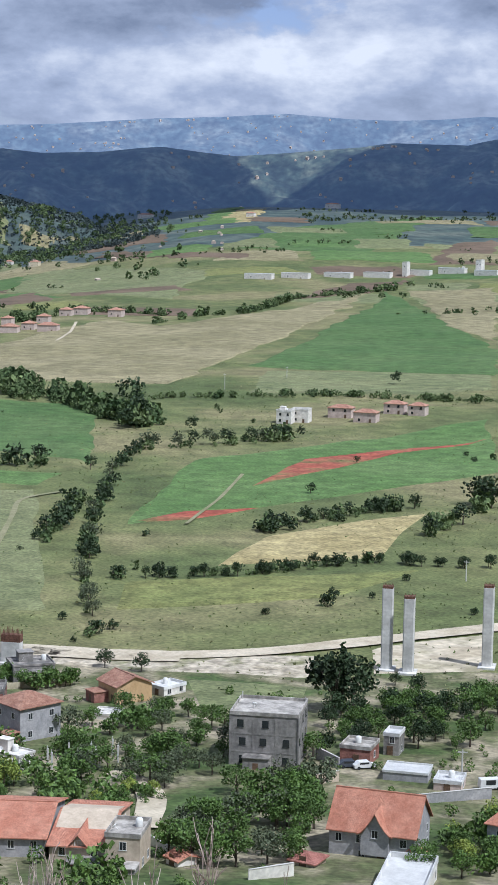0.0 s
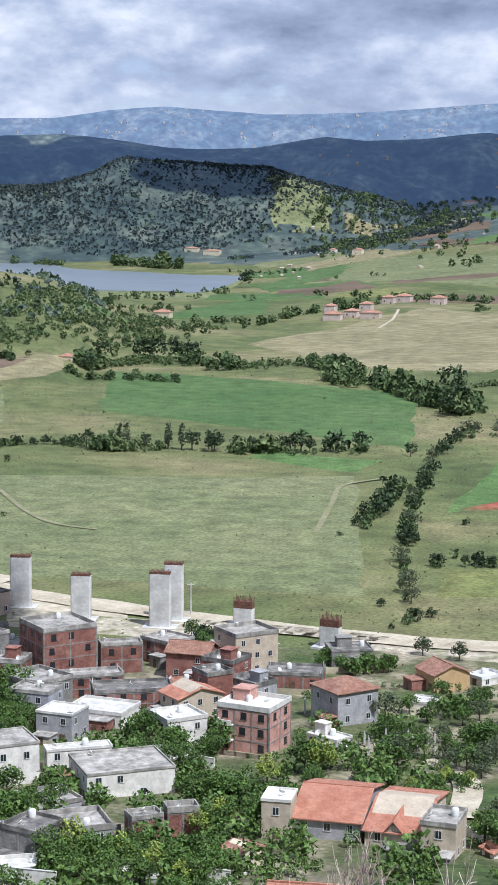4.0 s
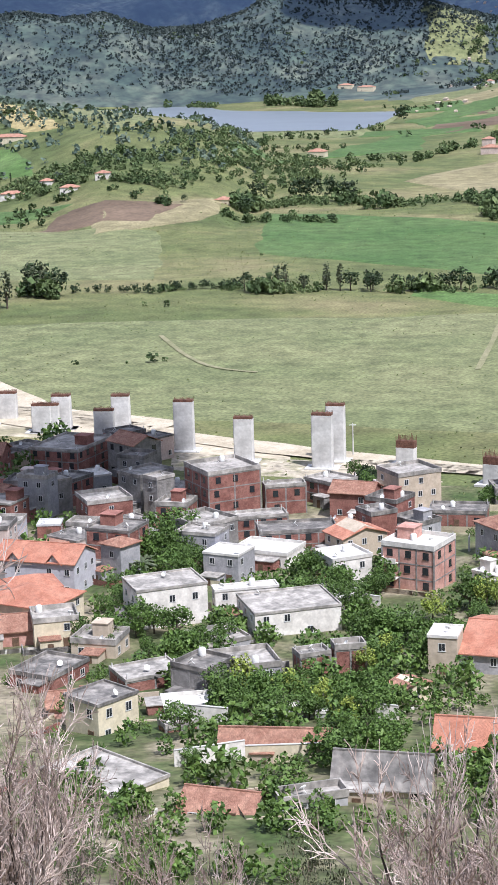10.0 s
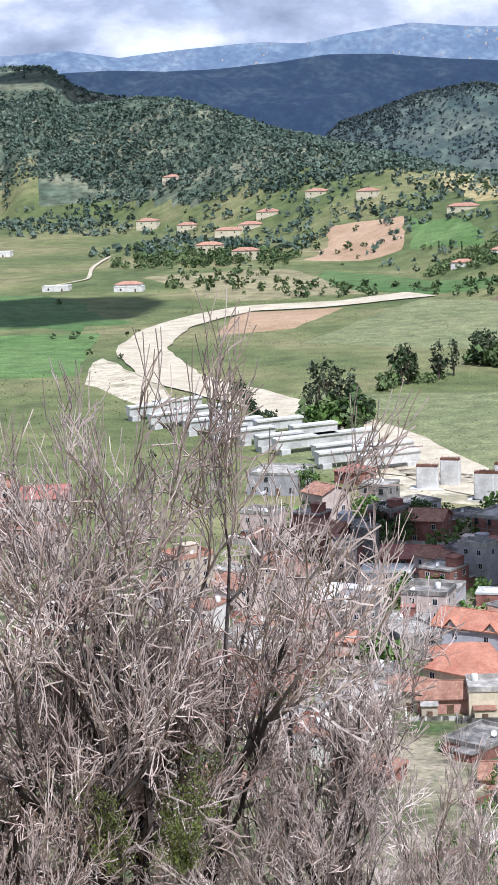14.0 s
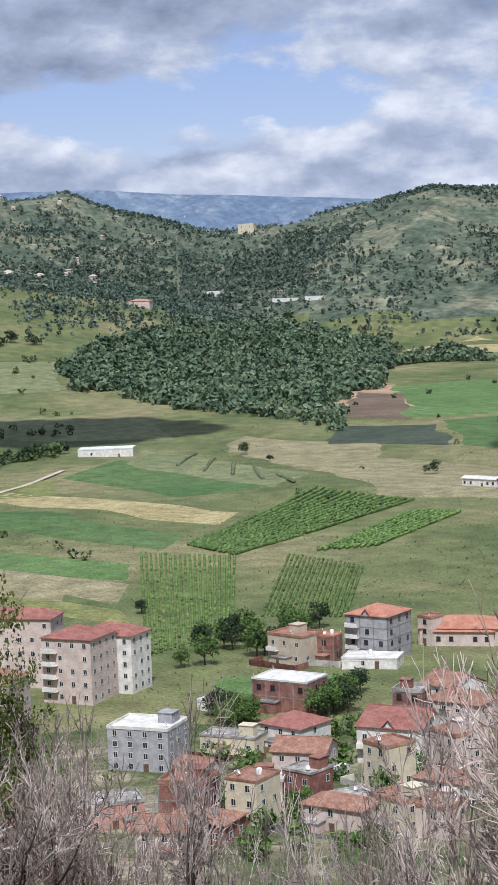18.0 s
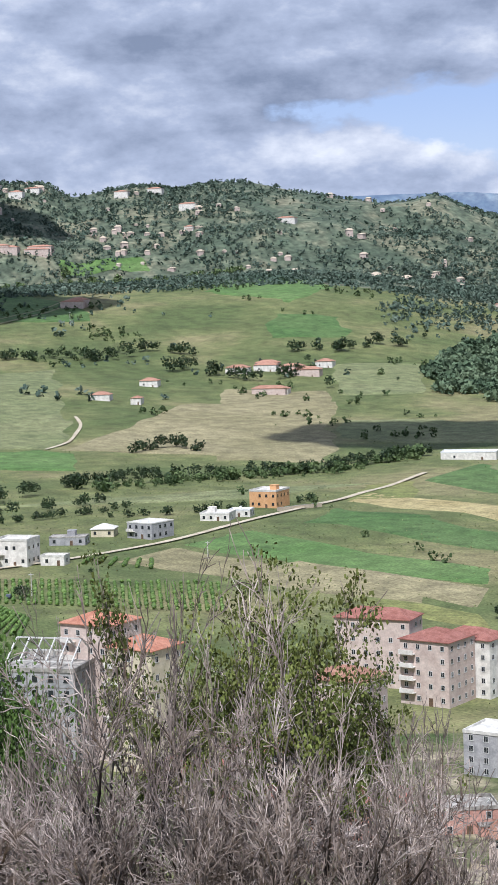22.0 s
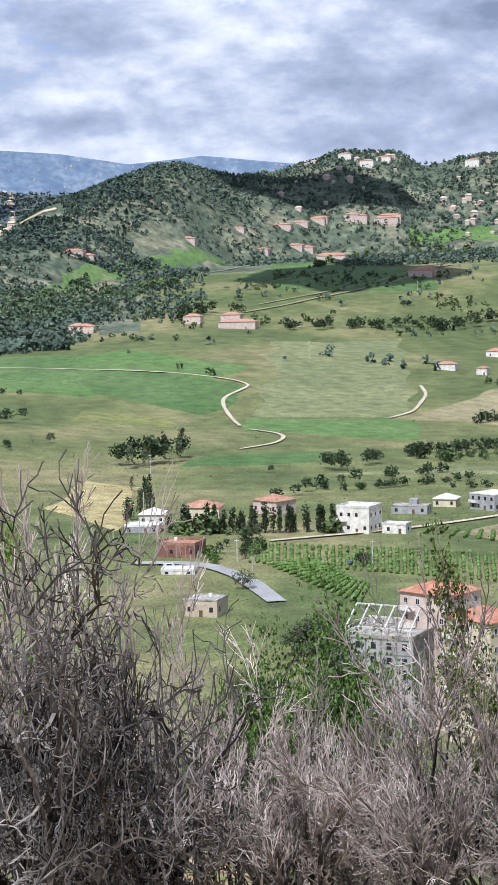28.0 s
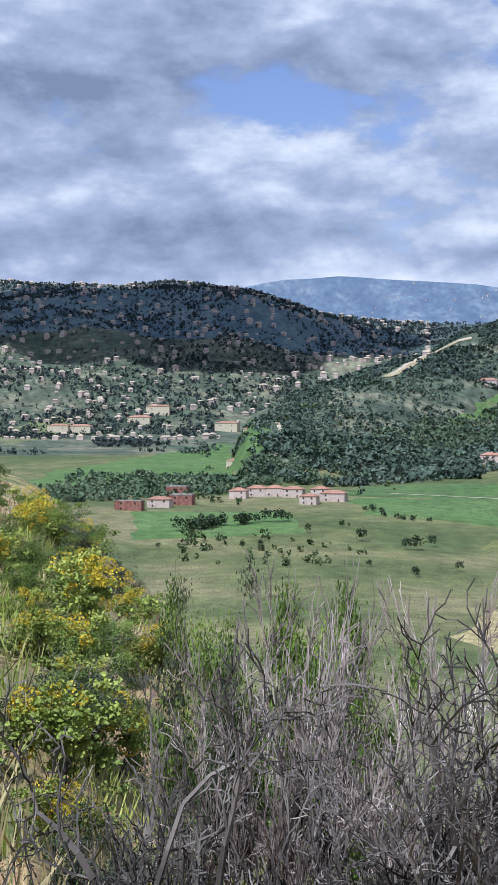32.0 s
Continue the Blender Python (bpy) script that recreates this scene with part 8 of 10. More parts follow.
house(-168.1, 287.6, -2.8, 6.2, 6.9, 5.8, 2, "flat", "pink", "slab", "pinkish rendered house among close-set village roofs")
house(-205.4, 320.9, -18.6, 7.3, 6.8, 5.8, 2, "gable", "pink", "oldtile", "pinkish rendered house among close-set village roofs")
house(-194.7, 351.5, 13, 8.9, 9, 5.8, 2, "flat", "beige", "oldtile", "beige rendered house among close-set village roofs")
house(-122.6, 233.3, -1.6, 11.8, 8.5, 5.8, 2, "flat", "white", "oldtile", "whitewashed house among close-set village roofs")
house(-277.9, 216.2, 15.9, 7.7, 5.8, 5.8, 2, "gable", "pink", "oldtile", "pinkish rendered house among close-set village roofs")
house(-272.5, 240.1, 31.3, 11.5, 9.1, 5.8, 2, "gable", "pink", "oldtile", "pinkish rendered house among close-set village roofs")
house(-228, 224.3, -0.5, 8.8, 8.4, 5.8, 2, "flat", "cream", "oldtile", "cream rendered house among close-set village roofs")
house(-242.9, 227.4, -11.9, 9.3, 7.6, 2.9, 1, "flat", "cream", "slab", "cream rendered house among close-set village roofs")
house(-250.1, 262.1, -6.1, 8.1, 7.6, 8.7, 3, "flat", "pink", "oldtile", "pinkish rendered house among close-set village roofs")
house(-253, 245.5, -4.2, 7.2, 7.6, 8.7, 3, "flat", "cream", "oldtile", "cream rendered house among close-set village roofs")
house(-258.9, 199.1, 31, 8.8, 8.7, 8.7, 3, "flat", "brick", "oldtile", "bare red brick house among close-set village roofs", bare=True)
house(-218.2, 224.1, 15.1, 6.5, 7, 5.8, 2, "flat", "pink", "oldtile", "pinkish rendered house among close-set village roofs")
house(-251.8, 208.6, 17.1, 7, 8.4, 8.7, 3, "flat", "cream", "oldtile", "cream rendered house among close-set village roofs")
house(-226.1, 312, -14.3, 6.2, 6.2, 5.8, 2, "flat", "brick", "slab", "bare red brick house among close-set village roofs", bare=True)
house(-269.9, 313.8, -15.8, 6.4, 6.4, 2.9, 1, "flat", "brick", "oldtile", "bare red brick house among close-set village roofs", bare=True)
house(-286, 365.6, 18.2, 10.1, 8.4, 8.7, 3, "flat", "brick", "slab", "bare red brick house among close-set village roofs", bare=True)
house(-285.4, 335.1, -19.7, 9.4, 7.6, 2.9, 1, "gable", "pink", "oldtile", "pinkish rendered house among close-set village roofs")
house(-292.1, 305.5, -0.2, 11, 10.9, 5.8, 2, "gable", "white", "oldtile", "whitewashed house among close-set village roofs")
house(-302.1, 348.6, -4.1, 7.3, 6.4, 5.8, 2, "flat", "brick", "slab", "bare red brick house among close-set village roofs", bare=True)
house(-269.5, 359.7, -5.4, 9.6, 10.9, 5.8, 2, "flat", "pink", "oldtile", "pinkish rendered house among close-set village roofs")
house(-221.6, 301.9, 20, 11.4, 8.3, 2.9, 1, "flat", "white", "oldtile", "whitewashed house among close-set village roofs")
house(-291, 352.1, 17.6, 10.3, 9.3, 2.9, 1, "gable", "pink", "oldtile", "pinkish rendered house among close-set village roofs")
house(-285.9, 285.1, 24.8, 7, 6.3, 8.7, 3, "flat", "brick", "slab", "bare red brick house among close-set village roofs", bare=True)

# ---- low houses in the gaps ----
house(-91.6, 227.7, 22.3, 6.4, 6.0, 2.4, 1, "gable", "rose", "oldtile", "low rose brick house with weathered tiles")
house(-45.5, 275.7, 14.1, 5.1, 6.0, 2.6, 1, "flat", "brick", "oldtile", "small brick outbuilding with a tiled lid", bare=True)
house(-87.0, 345.7, 20.7, 16.0, 8.0, 4.6, 2, "flat", "brick", "darkslab", "unfinished red brick house with an old roof", bare=True)
house(-125.6, 293.6, 35.1, 11.5, 8.0, 4.4, 1, "hip", "rose", "tile", "rose brick house with an orange tile roof")
house(-110.9, 270.6, 26.9, 7.5, 7.0, 5.0, 2, "flat", "cream", "slab", "cream house with a small roof terrace")
house(-137.2, 280.7, 37.3, 8.9, 7.0, 3.0, 1, "flat", "block", "darkslab", "low grey block house with an old roof")
house(-100.7, 265.2, -0.2, 7.7, 7.0, 3.0, 1, "flat", "beige", "slab", "low beige house with a flat concrete roof")
house(-57.5, 372.7, 3.5, 12.3, 8.0, 3.4, 1, "flat", "brick", "darkslab", "low brick house with a dark flat roof", bare=True)
house(-48.9, 396.8, 19.0, 9.5, 8.0, 3.6, 1, "flat", "block", "darkslab", "low grey block house with a dark flat roof")
house(-118.6, 270.9, 25.0, 10.7, 8.0, 3.0, 1, "gable", "rose", "oldtile", "low rose brick house with weathered tiles")
house(-269.6, 188.9, 65.4, 10.9, 8.0, 5.0, 2, "flat", "rose", "slab", "rose brick house with a flat roof")
house(-244.9, 184.2, 35.1, 11.1, 8.0, 5.0, 2, "gable", "pink", "oldtile", "pinkish house under weathered tiles")
house(-273.5, 164.7, 53.8, 11.5, 8.0, 5.0, 2, "gable", "rose", "oldtile", "rose brick house under weathered tiles")
house(-301.1, 159.1, 49.0, 12.2, 8.0, 5.0, 2, "gable", "pink", "redtile", "pinkish house under red tiles")
house(-283.6, 178.7, 55.4, 12.0, 8.0, 5.0, 2, "gable", "pink", "redtile", "pinkish house under red tiles")

# ---- trees of the village ----
tree("cypress", 20.3, 368.9, 14.6)
tree("dark_tree", 18.5, 369, 13.4)
tree("dark_tree", 22.7, 369.2, 12.8)
grove(["garden_tree", "broadleaf_tree", "green_shrub", "olive_tree"], 52, 4.7, (-32.8, 303.8), (-38.4, 365.2), (-1.7, 367.2), (-3.2, 305.2))
grove(["garden_tree", "dark_tree", "broadleaf_tree"], 52, 5.2, (11.4, 328.8), (14.9, 367.3), (56.1, 386), (49.6, 339.1))
grove(["garden_tree", "broadleaf_tree", "olive_tree"], 40, 6.2, (-11.9, 252.1), (-12.9, 300.8), (13.7, 306.4), (11, 259.1))
grove(["garden_tree", "green_shrub", "fruit_tree"], 15, 4.3, (25.4, 249.9), (29.9, 278.3), (43.4, 294.2), (37.5, 251.8))
grove(["green_shrub", "fruit_tree"], 15, 2.4, (-29.3, 288.6), (-20, 304.1), (-15.1, 304.4), (-17.8, 285.7))
tree("dark_tree", -32.9, 407.5, 4.6)
tree("dark_tree", -24.2, 404, 4.6)
tree("dark_tree", 37.9, 384.4, 5.5)
tree("dark_tree", 33.7, 394.9, 3.1)
grove(["broadleaf_tree", "green_shrub"], 12, 4.2, (-54.7, 388.7), (-53.6, 399.2), (-36.5, 395.2), (-34.9, 379))
grove(["garden_tree", "broadleaf_tree"], 15, 6.2, (-73.5, 294.6), (-81.6, 320.4), (-64.3, 323.9), (-60, 297.7))
grove(["garden_tree", "broadleaf_tree", "fruit_tree"], 24, 5.4, (-55.8, 255.6), (-62.8, 287.3), (-38, 312.4), (-44.4, 265.1))
grove(["garden_tree", "broadleaf_tree"], 20, 4.6, (-70, 223.7), (-73, 241.6), (-48.6, 249.6), (-44.3, 228.1))
grove(["garden_tree"], 6, 5.4, (-102.5, 307.6), (-111, 333.2), (-103.3, 334.8), (-99, 317.2))
grove(["dark_tree", "broadleaf_tree"], 12, 4.4, (-84.3, 391.3), (-90.3, 412.3), (-84.4, 414.1), (-78.8, 387))
grove(["garden_tree", "broadleaf_tree"], 24, 4.7, (-109.6, 264), (-111.2, 278.6), (-78.5, 278.6), (-84.3, 255.6))
grove(["garden_tree", "broadleaf_tree", "fruit_tree"], 21, 5, (-70, 229.2), (-76.1, 243.9), (-49.9, 243), (-45.4, 220.7))
grove(["garden_tree", "broadleaf_tree"], 12, 4.6, (-45.9, 193), (-51.3, 216), (-37.5, 210.9), (-34.1, 195))
tree("garden_tree", -70.2, 212.7, 5.3)
tree("garden_tree", -89, 220.9, 4.5)
tree("garden_tree", -63.4, 196.2, 2.6)
tree("garden_tree", -49.4, 194.2, 2.5)
tree("garden_tree", -57.4, 275.8, 6.2)
tree("garden_tree", -64.2, 294.2, 6.6)
grove(["broadleaf_tree", "garden_tree"], 13, 6.7, (-112.3, 320.2), (-118.4, 343.8), (-108.3, 347.5), (-103.7, 328.4))
grove(["dark_tree", "broadleaf_tree"], 10, 6.5, (-187.1, 385.4), (-201, 414.6), (-189.3, 417.6), (-180.3, 393.9))
tree("broadleaf_tree", -146.8, 298.1, 6.3)
tree("broadleaf_tree", -150.7, 339.8, 3.5)
tree("broadleaf_tree", -154.2, 338.8, 3.3)
tree("broadleaf_tree", -237.6, 446.1, 8)
tree("cypress", -242.1, 452.9, 7.3)
grove(["garden_tree", "broadleaf_tree"], 13, 5.7, (-105.2, 278.9), (-113.8, 305.7), (-96.1, 288.9), (-93, 270.3))
grove(["dark_tree", "broadleaf_tree"], 24, 7.2, (-377.1, 286.2), (-404.3, 321.8), (-389.4, 355.2), (-364.8, 313.6))
grove(["dark_tree", "garden_tree"], 13, 5.8, (-323.7, 251.3), (-336.2, 262.1), (-325.6, 271.1), (-309.7, 255.9))
grove(["dark_tree", "garden_tree"], 13, 6.8, (-307.8, 275.1), (-323.9, 291.7), (-321.8, 305.1), (-305.8, 287.9))
tree("cypress", -368.7, 265.8, 8.6)
tree("cypress", -368.2, 262.7, 7.1)
grove(["broadleaf_tree", "olive_tree"], 15, 9.1, (-443.6, 149.6), (-477.1, 162.7), (-472.2, 174.7), (-425.3, 158.7))
grove(["dark_tree", "green_shrub"], 12, 4.9, (-602.1, 169.7), (-639.8, 182.7), (-645.5, 206.8), (-594.2, 188.1))
tree("olive_tree", -549.4, 168, 6.5)
tree("olive_tree", -574.6, 220.9, 5.4)
tree("olive_tree", -647.9, 201.9, 8.1)

# ---- single trees and rows in the valley ----
tree("dark_tree", -66.3, 987.5, 18.7)
tree("dark_tree", -57.8, 918.5, 17.4)
tree("dark_tree", -62.7, 904.6, 12.9)
tree("dark_tree", 91.7, 1121.4, 9.2)
tree("dark_tree", 47.5, 786.4, 4)
tree("dark_tree", 24.1, 695.1, 4.8)
tree("dark_tree", 98.8, 812.5, 3.6)
tree("dark_tree", -29.5, 901.8, 8.5)
tree("dark_tree", -67.9, 756.2, 6.7)
tree("dark_tree", 91, 664.9, 12.7)
tree("dark_tree", 85.3, 670.7, 11.7)
tree("dark_tree", 75.9, 626.4, 8)
tree("dark_tree", 61.5, 601.2, 7.6)
tree("dark_tree", 95.6, 708.3, 6.8)
tree("shrub", 4.9, 469.9, 2.1)
tree("shrub", 22, 482.3, 4)
tree("shrub", 24.1, 494.3, 3.1)
tree("shrub", 47, 521.7, 2.3)
tree("shrub", 61.4, 474.7, 2.1)
tree("shrub", 35.3, 495.5, 1.9)
tree("shrub", -34, 590.1, 2.6)
tree("shrub", 100.8, 797.2, 3)
tree("shrub", 14.5, 607.2, 4.6)
tree("shrub", 7.7, 600.6, 4.9)
tree("shrub", 2.9, 605.8, 3.8)
tree("shrub", 31.9, 627.1, 3.6)
tree("shrub", 50, 654.5, 6.2)
tree("shrub", 45.8, 654.8, 5.8)
tree("shrub", 54.2, 655, 6.2)
tree("shrub", -48.1, 457.1, 2.3)
tree("shrub", -34.3, 449.3, 2.6)
tree("shrub", -42.7, 432.1, 1.6)
tree("shrub", -72, 555.9, 1.8)
row(["shrub", "dark_tree"], 18, 3.7, (-38.8, 517.8), (-18.2, 522.8), (1.9, 526.4), (21, 541.1), (44.4, 552.6))
row(["dark_tree", "shrub"], 12, 4.8, (3.8, 603.6), (24, 629.8), (41.2, 647), (63, 659.9))
row(["shrub", "dark_tree"], 9, 3.8, (45.7, 547.7), (59.5, 545), (77.7, 544.1))
row(["olive_tree", "shrub"], 24, 5.1, (-37.9, 432.6), (-45.2, 488.6), (-51.7, 558.1), (-55.2, 650.8), (-57.4, 760.8), (-48.7, 837.6))
row(["shrub", "dark_tree"], 14, 6, (-66.4, 577.1), (-63.9, 605.5), (-63.1, 656.6), (-51.8, 673.3))
row(["dark_tree", "olive_tree"], 16, 7, (-50.7, 827.1), (-27.5, 841.6), (-3.5, 857.8), (27.2, 884.3))
row(["poplar", "dark_tree"], 14, 9.2, (-205.4, 747.6), (-181.3, 747), (-161.2, 746.7), (-141.7, 747.8))
row(["dark_tree", "shrub"], 10, 8.2, (-135.7, 748.9), (-117.2, 748.2), (-103.8, 756.8), (-89.6, 760.5))
row(["shrub"], 10, 3.5, (-245.7, 741.4), (-230.2, 749.4), (-211, 754))
tree("dark_tree", -393.9, 2137.9, 23.3)
tree("dark_tree", -298.6, 1080.5, 12.4)
tree("dark_tree", -283, 1158.2, 16.9)
tree("dark_tree", -273.9, 1160.4, 16.9)
tree("dark_tree", -263.2, 1164.4, 16.9)
tree("dark_tree", -247.3, 1144.1, 16.6)
tree("dark_tree", -310.3, 1151.2, 15)
tree("dark_tree", -230.9, 1021.7, 5.9)
tree("dark_tree", -333.9, 1064.4, 5.6)
tree("dark_tree", -504.2, 1837.2, 13.2)
tree("dark_tree", -465.6, 1859.5, 9.7)
tree("dark_tree", -434.3, 1906.3, 8.6)
tree("poplar", -299.1, 570.7, 20.3)
tree("poplar", -304.2, 589.9, 19.9)
tree("poplar", -289.8, 572.8, 18.2)
tree("poplar", -291.8, 586.2, 16.5)
tree("poplar", -299.3, 564.4, 14.1)
row(["poplar", "dark_tree"], 7, 13.4, (-309.8, 649), (-306.2, 657.5), (-300.4, 667.1), (-297.6, 684.3))
row(["poplar", "dark_tree"], 5, 12.9, (-304.1, 724.7), (-298.3, 730.2), (-285.3, 720.9))
row(["dark_tree", "green_shrub"], 8, 8.7, (-290.7, 547.9), (-282.6, 549.5), (-277.6, 557.2), (-276.9, 569.6))
row(["shrub"], 8, 4.7, (-368.3, 629), (-342.7, 595.5), (-307.7, 550))
row(["shrub"], 9, 3.5, (-284.4, 735.7), (-267.2, 739.1), (-242.7, 735.3))
tree("cypress", -520.4, 1192.9, 7.4)
tree("cypress", -507.8, 1184.4, 8.9)
tree("cypress", -494.9, 1174.4, 7.2)
tree("cypress", -479.7, 1163.8, 5.6)
tree("dark_tree", -645.2, 665.8, 8.2)
tree("dark_tree", -649.1, 663.5, 5.9)
tree("dark_tree", -574.1, 638.8, 7)
tree("dark_tree", -576.9, 653.4, 4.9)
tree("dark_tree", -816.2, 681.2, 7.4)
tree("dark_tree", -769.6, 660.9, 3.8)
tree("dark_tree", -452.5, 332.1, 4.6)
tree("shrub", -961.5, 910.4, 3.3)
tree("shrub", -989.2, 978, 4.4)
tree("shrub", -1010.8, 1038, 4.6)
tree("shrub", -1087.2, 1167.2, 5)
tree("shrub", -1038.8, 1148.5, 3.9)
tree("shrub", -871.2, 1018.8, 4.2)
tree("shrub", -848.3, 879.8, 3.1)
tree("shrub", -792.6, 880.9, 5.2)
tree("shrub", -772.8, 875.2, 4.4)
tree("shrub", -629.3, 741.8, 2.5)
tree("dark_tree", -811.1, 675.1, 8)
tree("dark_tree", -772.4, 661.6, 3.8)
tree("dark_tree", -451.2, 331.4, 4.9)
tree("dark_tree", -1255.5, 754.9, 11.1)
tree("dark_tree", -1398.9, 858, 14.5)
tree("dark_tree", -1397.7, 848.3, 12.4)
tree("dark_tree", -1420, 905.4, 12.8)
tree("dark_tree", -1404.8, 917.5, 11.6)
tree("dark_tree", -1371.6, 802.8, 8)
tree("dark_tree", -1435.3, 970.3, 6.6)
tree("dark_tree", -1258.2, 822.9, 3.8)
row(["shrub", "dark_tree"], 16, 5.4, (-930, 498.7), (-917.4, 529.4), (-919.3, 570), (-916.2, 621.8))
row(["dark_tree", "shrub"], 26, 7.7, (-891.1, 365.8), (-889.1, 394.9), (-899.3, 430.6), (-908.4, 471), (-896.5, 508.8), (-889.9, 535.2), (-919.1, 617.6))
row(["shrub"], 16, 3.8, (-764.3, 333.2), (-759.7, 363.3), (-756.7, 385.8), (-759.5, 405.6), (-771.5, 457.1))
row(["shrub", "dark_tree"], 12, 6.4, (-749.5, 242.8), (-791.3, 278.7), (-801.7, 316.9), (-829.1, 361.7))
tree("dark_tree", -861.7, 309.9, 9.8)
tree("dark_tree", -858.8, 318, 10.4)
tree("dark_tree", -877.1, 340.7, 8.9)
tree("dark_tree", -909.3, 409.1, 7.5)
tree("dark_tree", -613.4, 262.1, 2.9)
tree("dark_tree", -578.9, 220.4, 5.1)
row(["shrub", "dark_tree"], 10, 7.9, (-1031.1, 474.3), (-1037.9, 489.6), (-1043.2, 508.3), (-1009.8, 511.9))
row(["dark_tree", "shrub"], 14, 9.2, (-1466.5, 627.5), (-1492.5, 672.5), (-1492.3, 706.7), (-1452.4, 733.1))
row(["shrub", "dark_tree"], 12, 8.1, (-1514.5, 507.1), (-1514.4, 549.4), (-1491, 588.8), (-1494.1, 628.4))
row(["shrub", "dark_tree"], 10, 11.5, (-1418.9, 808.3), (-1416.4, 836.7), (-1403.2, 858.7), (-1419.7, 905.9), (-1402, 925.5))
row(["shrub", "dark_tree"], 14, 10.6, (-1386.6, 672.2), (-1403.7, 702.7), (-1339.2, 707.5), (-1314.2, 726.3), (-1324.6, 787.5))
row(["cypress"], 44, 9.3, (-680.1, 182.7), (-672.7, 199.2), (-668.3, 216.5), (-660.3, 242.2))
row(["cypress", "poplar"], 14, 9, (-710.2, 168.1), (-758.9, 188.8), (-793, 194.8), (-811.4, 196.6))
row(["poplar"], 8, 12.9, (-887.5, 206.6), (-892.1, 216.6), (-904.8, 231.8), (-926.9, 253.3))
tree("dark_tree", -853.2, 310.4, 10.3)
tree("dark_tree", -851.2, 315.8, 8.6)
tree("dark_tree", -871.5, 336, 8.3)
tree("dark_tree", -878.2, 344.4, 7.7)
tree("dark_tree", -852.9, 277.1, 4.5)
tree("dark_tree", -987.4, 191.4, 6.3)
tree("dark_tree", -960.4, 162.2, 5.5)
tree("dark_tree", -1482.1, 595.1, 6)
tree("dark_tree", -1502.2, 506.7, 7)
tree("dark_tree", -1496, 536.2, 9)
tree("dark_tree", -1571.9, 574.9, 6.3)
tree("dark_tree", -1592.7, 654.4, 7.6)
tree("dark_tree", -1477.1, 622.8, 7.1)
tree("dark_tree", -1471.8, 645, 10.1)
tree("dark_tree", -1465.8, 658.7, 10.1)
row(["shrub", "dark_tree"], 10, 9.1, (-1503.8, 501.9), (-1497.7, 531.5), (-1494.9, 605.7), (-1471.9, 683.6))
row(["shrub", "dark_tree"], 9, 11.6, (-1579.6, 429.7), (-1612.2, 449.6), (-1622.3, 474.6), (-1600.8, 495.7))
row(["shrub", "dark_tree"], 16, 5.7, (-899.7, 366.7), (-916, 397.1), (-922.8, 424.3), (-934.6, 441))
row(["shrub"], 14, 3.7, (-777.9, 285.7), (-777.1, 307.9), (-782.5, 333.1), (-792.2, 361))
row(["dark_tree", "shrub"], 16, 8.9, (-1145.4, 41.4), (-1167.3, 64.4), (-1176.2, 83.5), (-1183.9, 114.2))
tree("dark_tree", -1082.2, 87.1, 5.5)
tree("dark_tree", -1082.9, 76.8, 4.8)
tree("dark_tree", -1134, 122, 6.5)
tree("dark_tree", -1152.6, 146.1, 5.1)
tree("dark_tree", -1102.3, 152.1, 9.1)
tree("dark_tree", -1072.9, 182.5, 9.6)
tree("dark_tree", -1090.1, 194.2, 8.4)
tree("dark_tree", -1071.4, 175.3, 8.2)
tree("dark_tree", -990.8, 141.4, 4.4)
tree("dark_tree", -966.4, 162.7, 5.6)
tree("dark_tree", -1081.3, 25.4, 4.1)
row(["shrub", "dark_tree"], 9, 5.5, (-1254.2, 177.2), (-1205.8, 189.6), (-1200.5, 212))

# ---- woods, scrub and hedges ----
wood_belt("wood_valley", 90, 8, 3, (-681.5, 180.8), (-672.7, 199.2), (-668.3, 216.5), (-660.3, 242.2))
wood_belt("wood_valley", 60, 8.2, 3, (-202.9, 738.4), (-180.2, 742.4), (-160.4, 743), (-138.2, 742.7))
wood_belt("wood_valley", 50, 6.7, 3, (-136.2, 745), (-116.6, 744.5), (-103, 751.2), (-86.8, 757.1))
wood_belt("wood_valley", 50, 3.9, 3, (-245.7, 741.4), (-230.2, 749.4), (-210, 750.3))
wood_belt("wood_valley", 60, 4.3, 6, (-38.6, 432.5), (-45.2, 488.6), (-51.7, 558.1), (-55.2, 650.8), (-57.4, 760.8), (-48.7, 837.6))
wood_belt("wood_valley", 60, 5.2, 5, (-66.4, 577.1), (-63.9, 605.5), (-63.1, 656.6), (-51.8, 673.3))
wood_belt("wood_valley", 50, 5.9, 5, (-50.7, 827.1), (-27.5, 841.6), (-3.5, 857.8), (27.2, 884.3))
wood_belt("wood_valley", 50, 3.4, 3, (-39.1, 521), (-18.3, 524.1), (1.9, 527.7), (21, 543.1), (44.5, 554.6))
wood_belt("wood_valley", 40, 5.2, 4, (3.8, 603.6), (24, 629.8), (41.2, 647), (63, 659.9))
wood_belt("wood_valley", 50, 8.2, 5, (61.5, 601.2), (71.9, 626.1), (85.9, 658.1), (94.8, 693.4))
wood_belt("wood_valley", 30, 8.3, 3, (-308.3, 645.8), (-304.7, 654.3), (-298.9, 663.9), (-296.2, 680.9))
wood_belt("wood_valley", 40, 11.9, 4, (-293.5, 553.3), (-288.2, 560.5), (-280.3, 562.7), (-279.6, 575.3))
wood_belt("wood_valley", 26, 9.8, 3, (-302.6, 721.1), (-296.9, 726.6), (-283.9, 717.3))
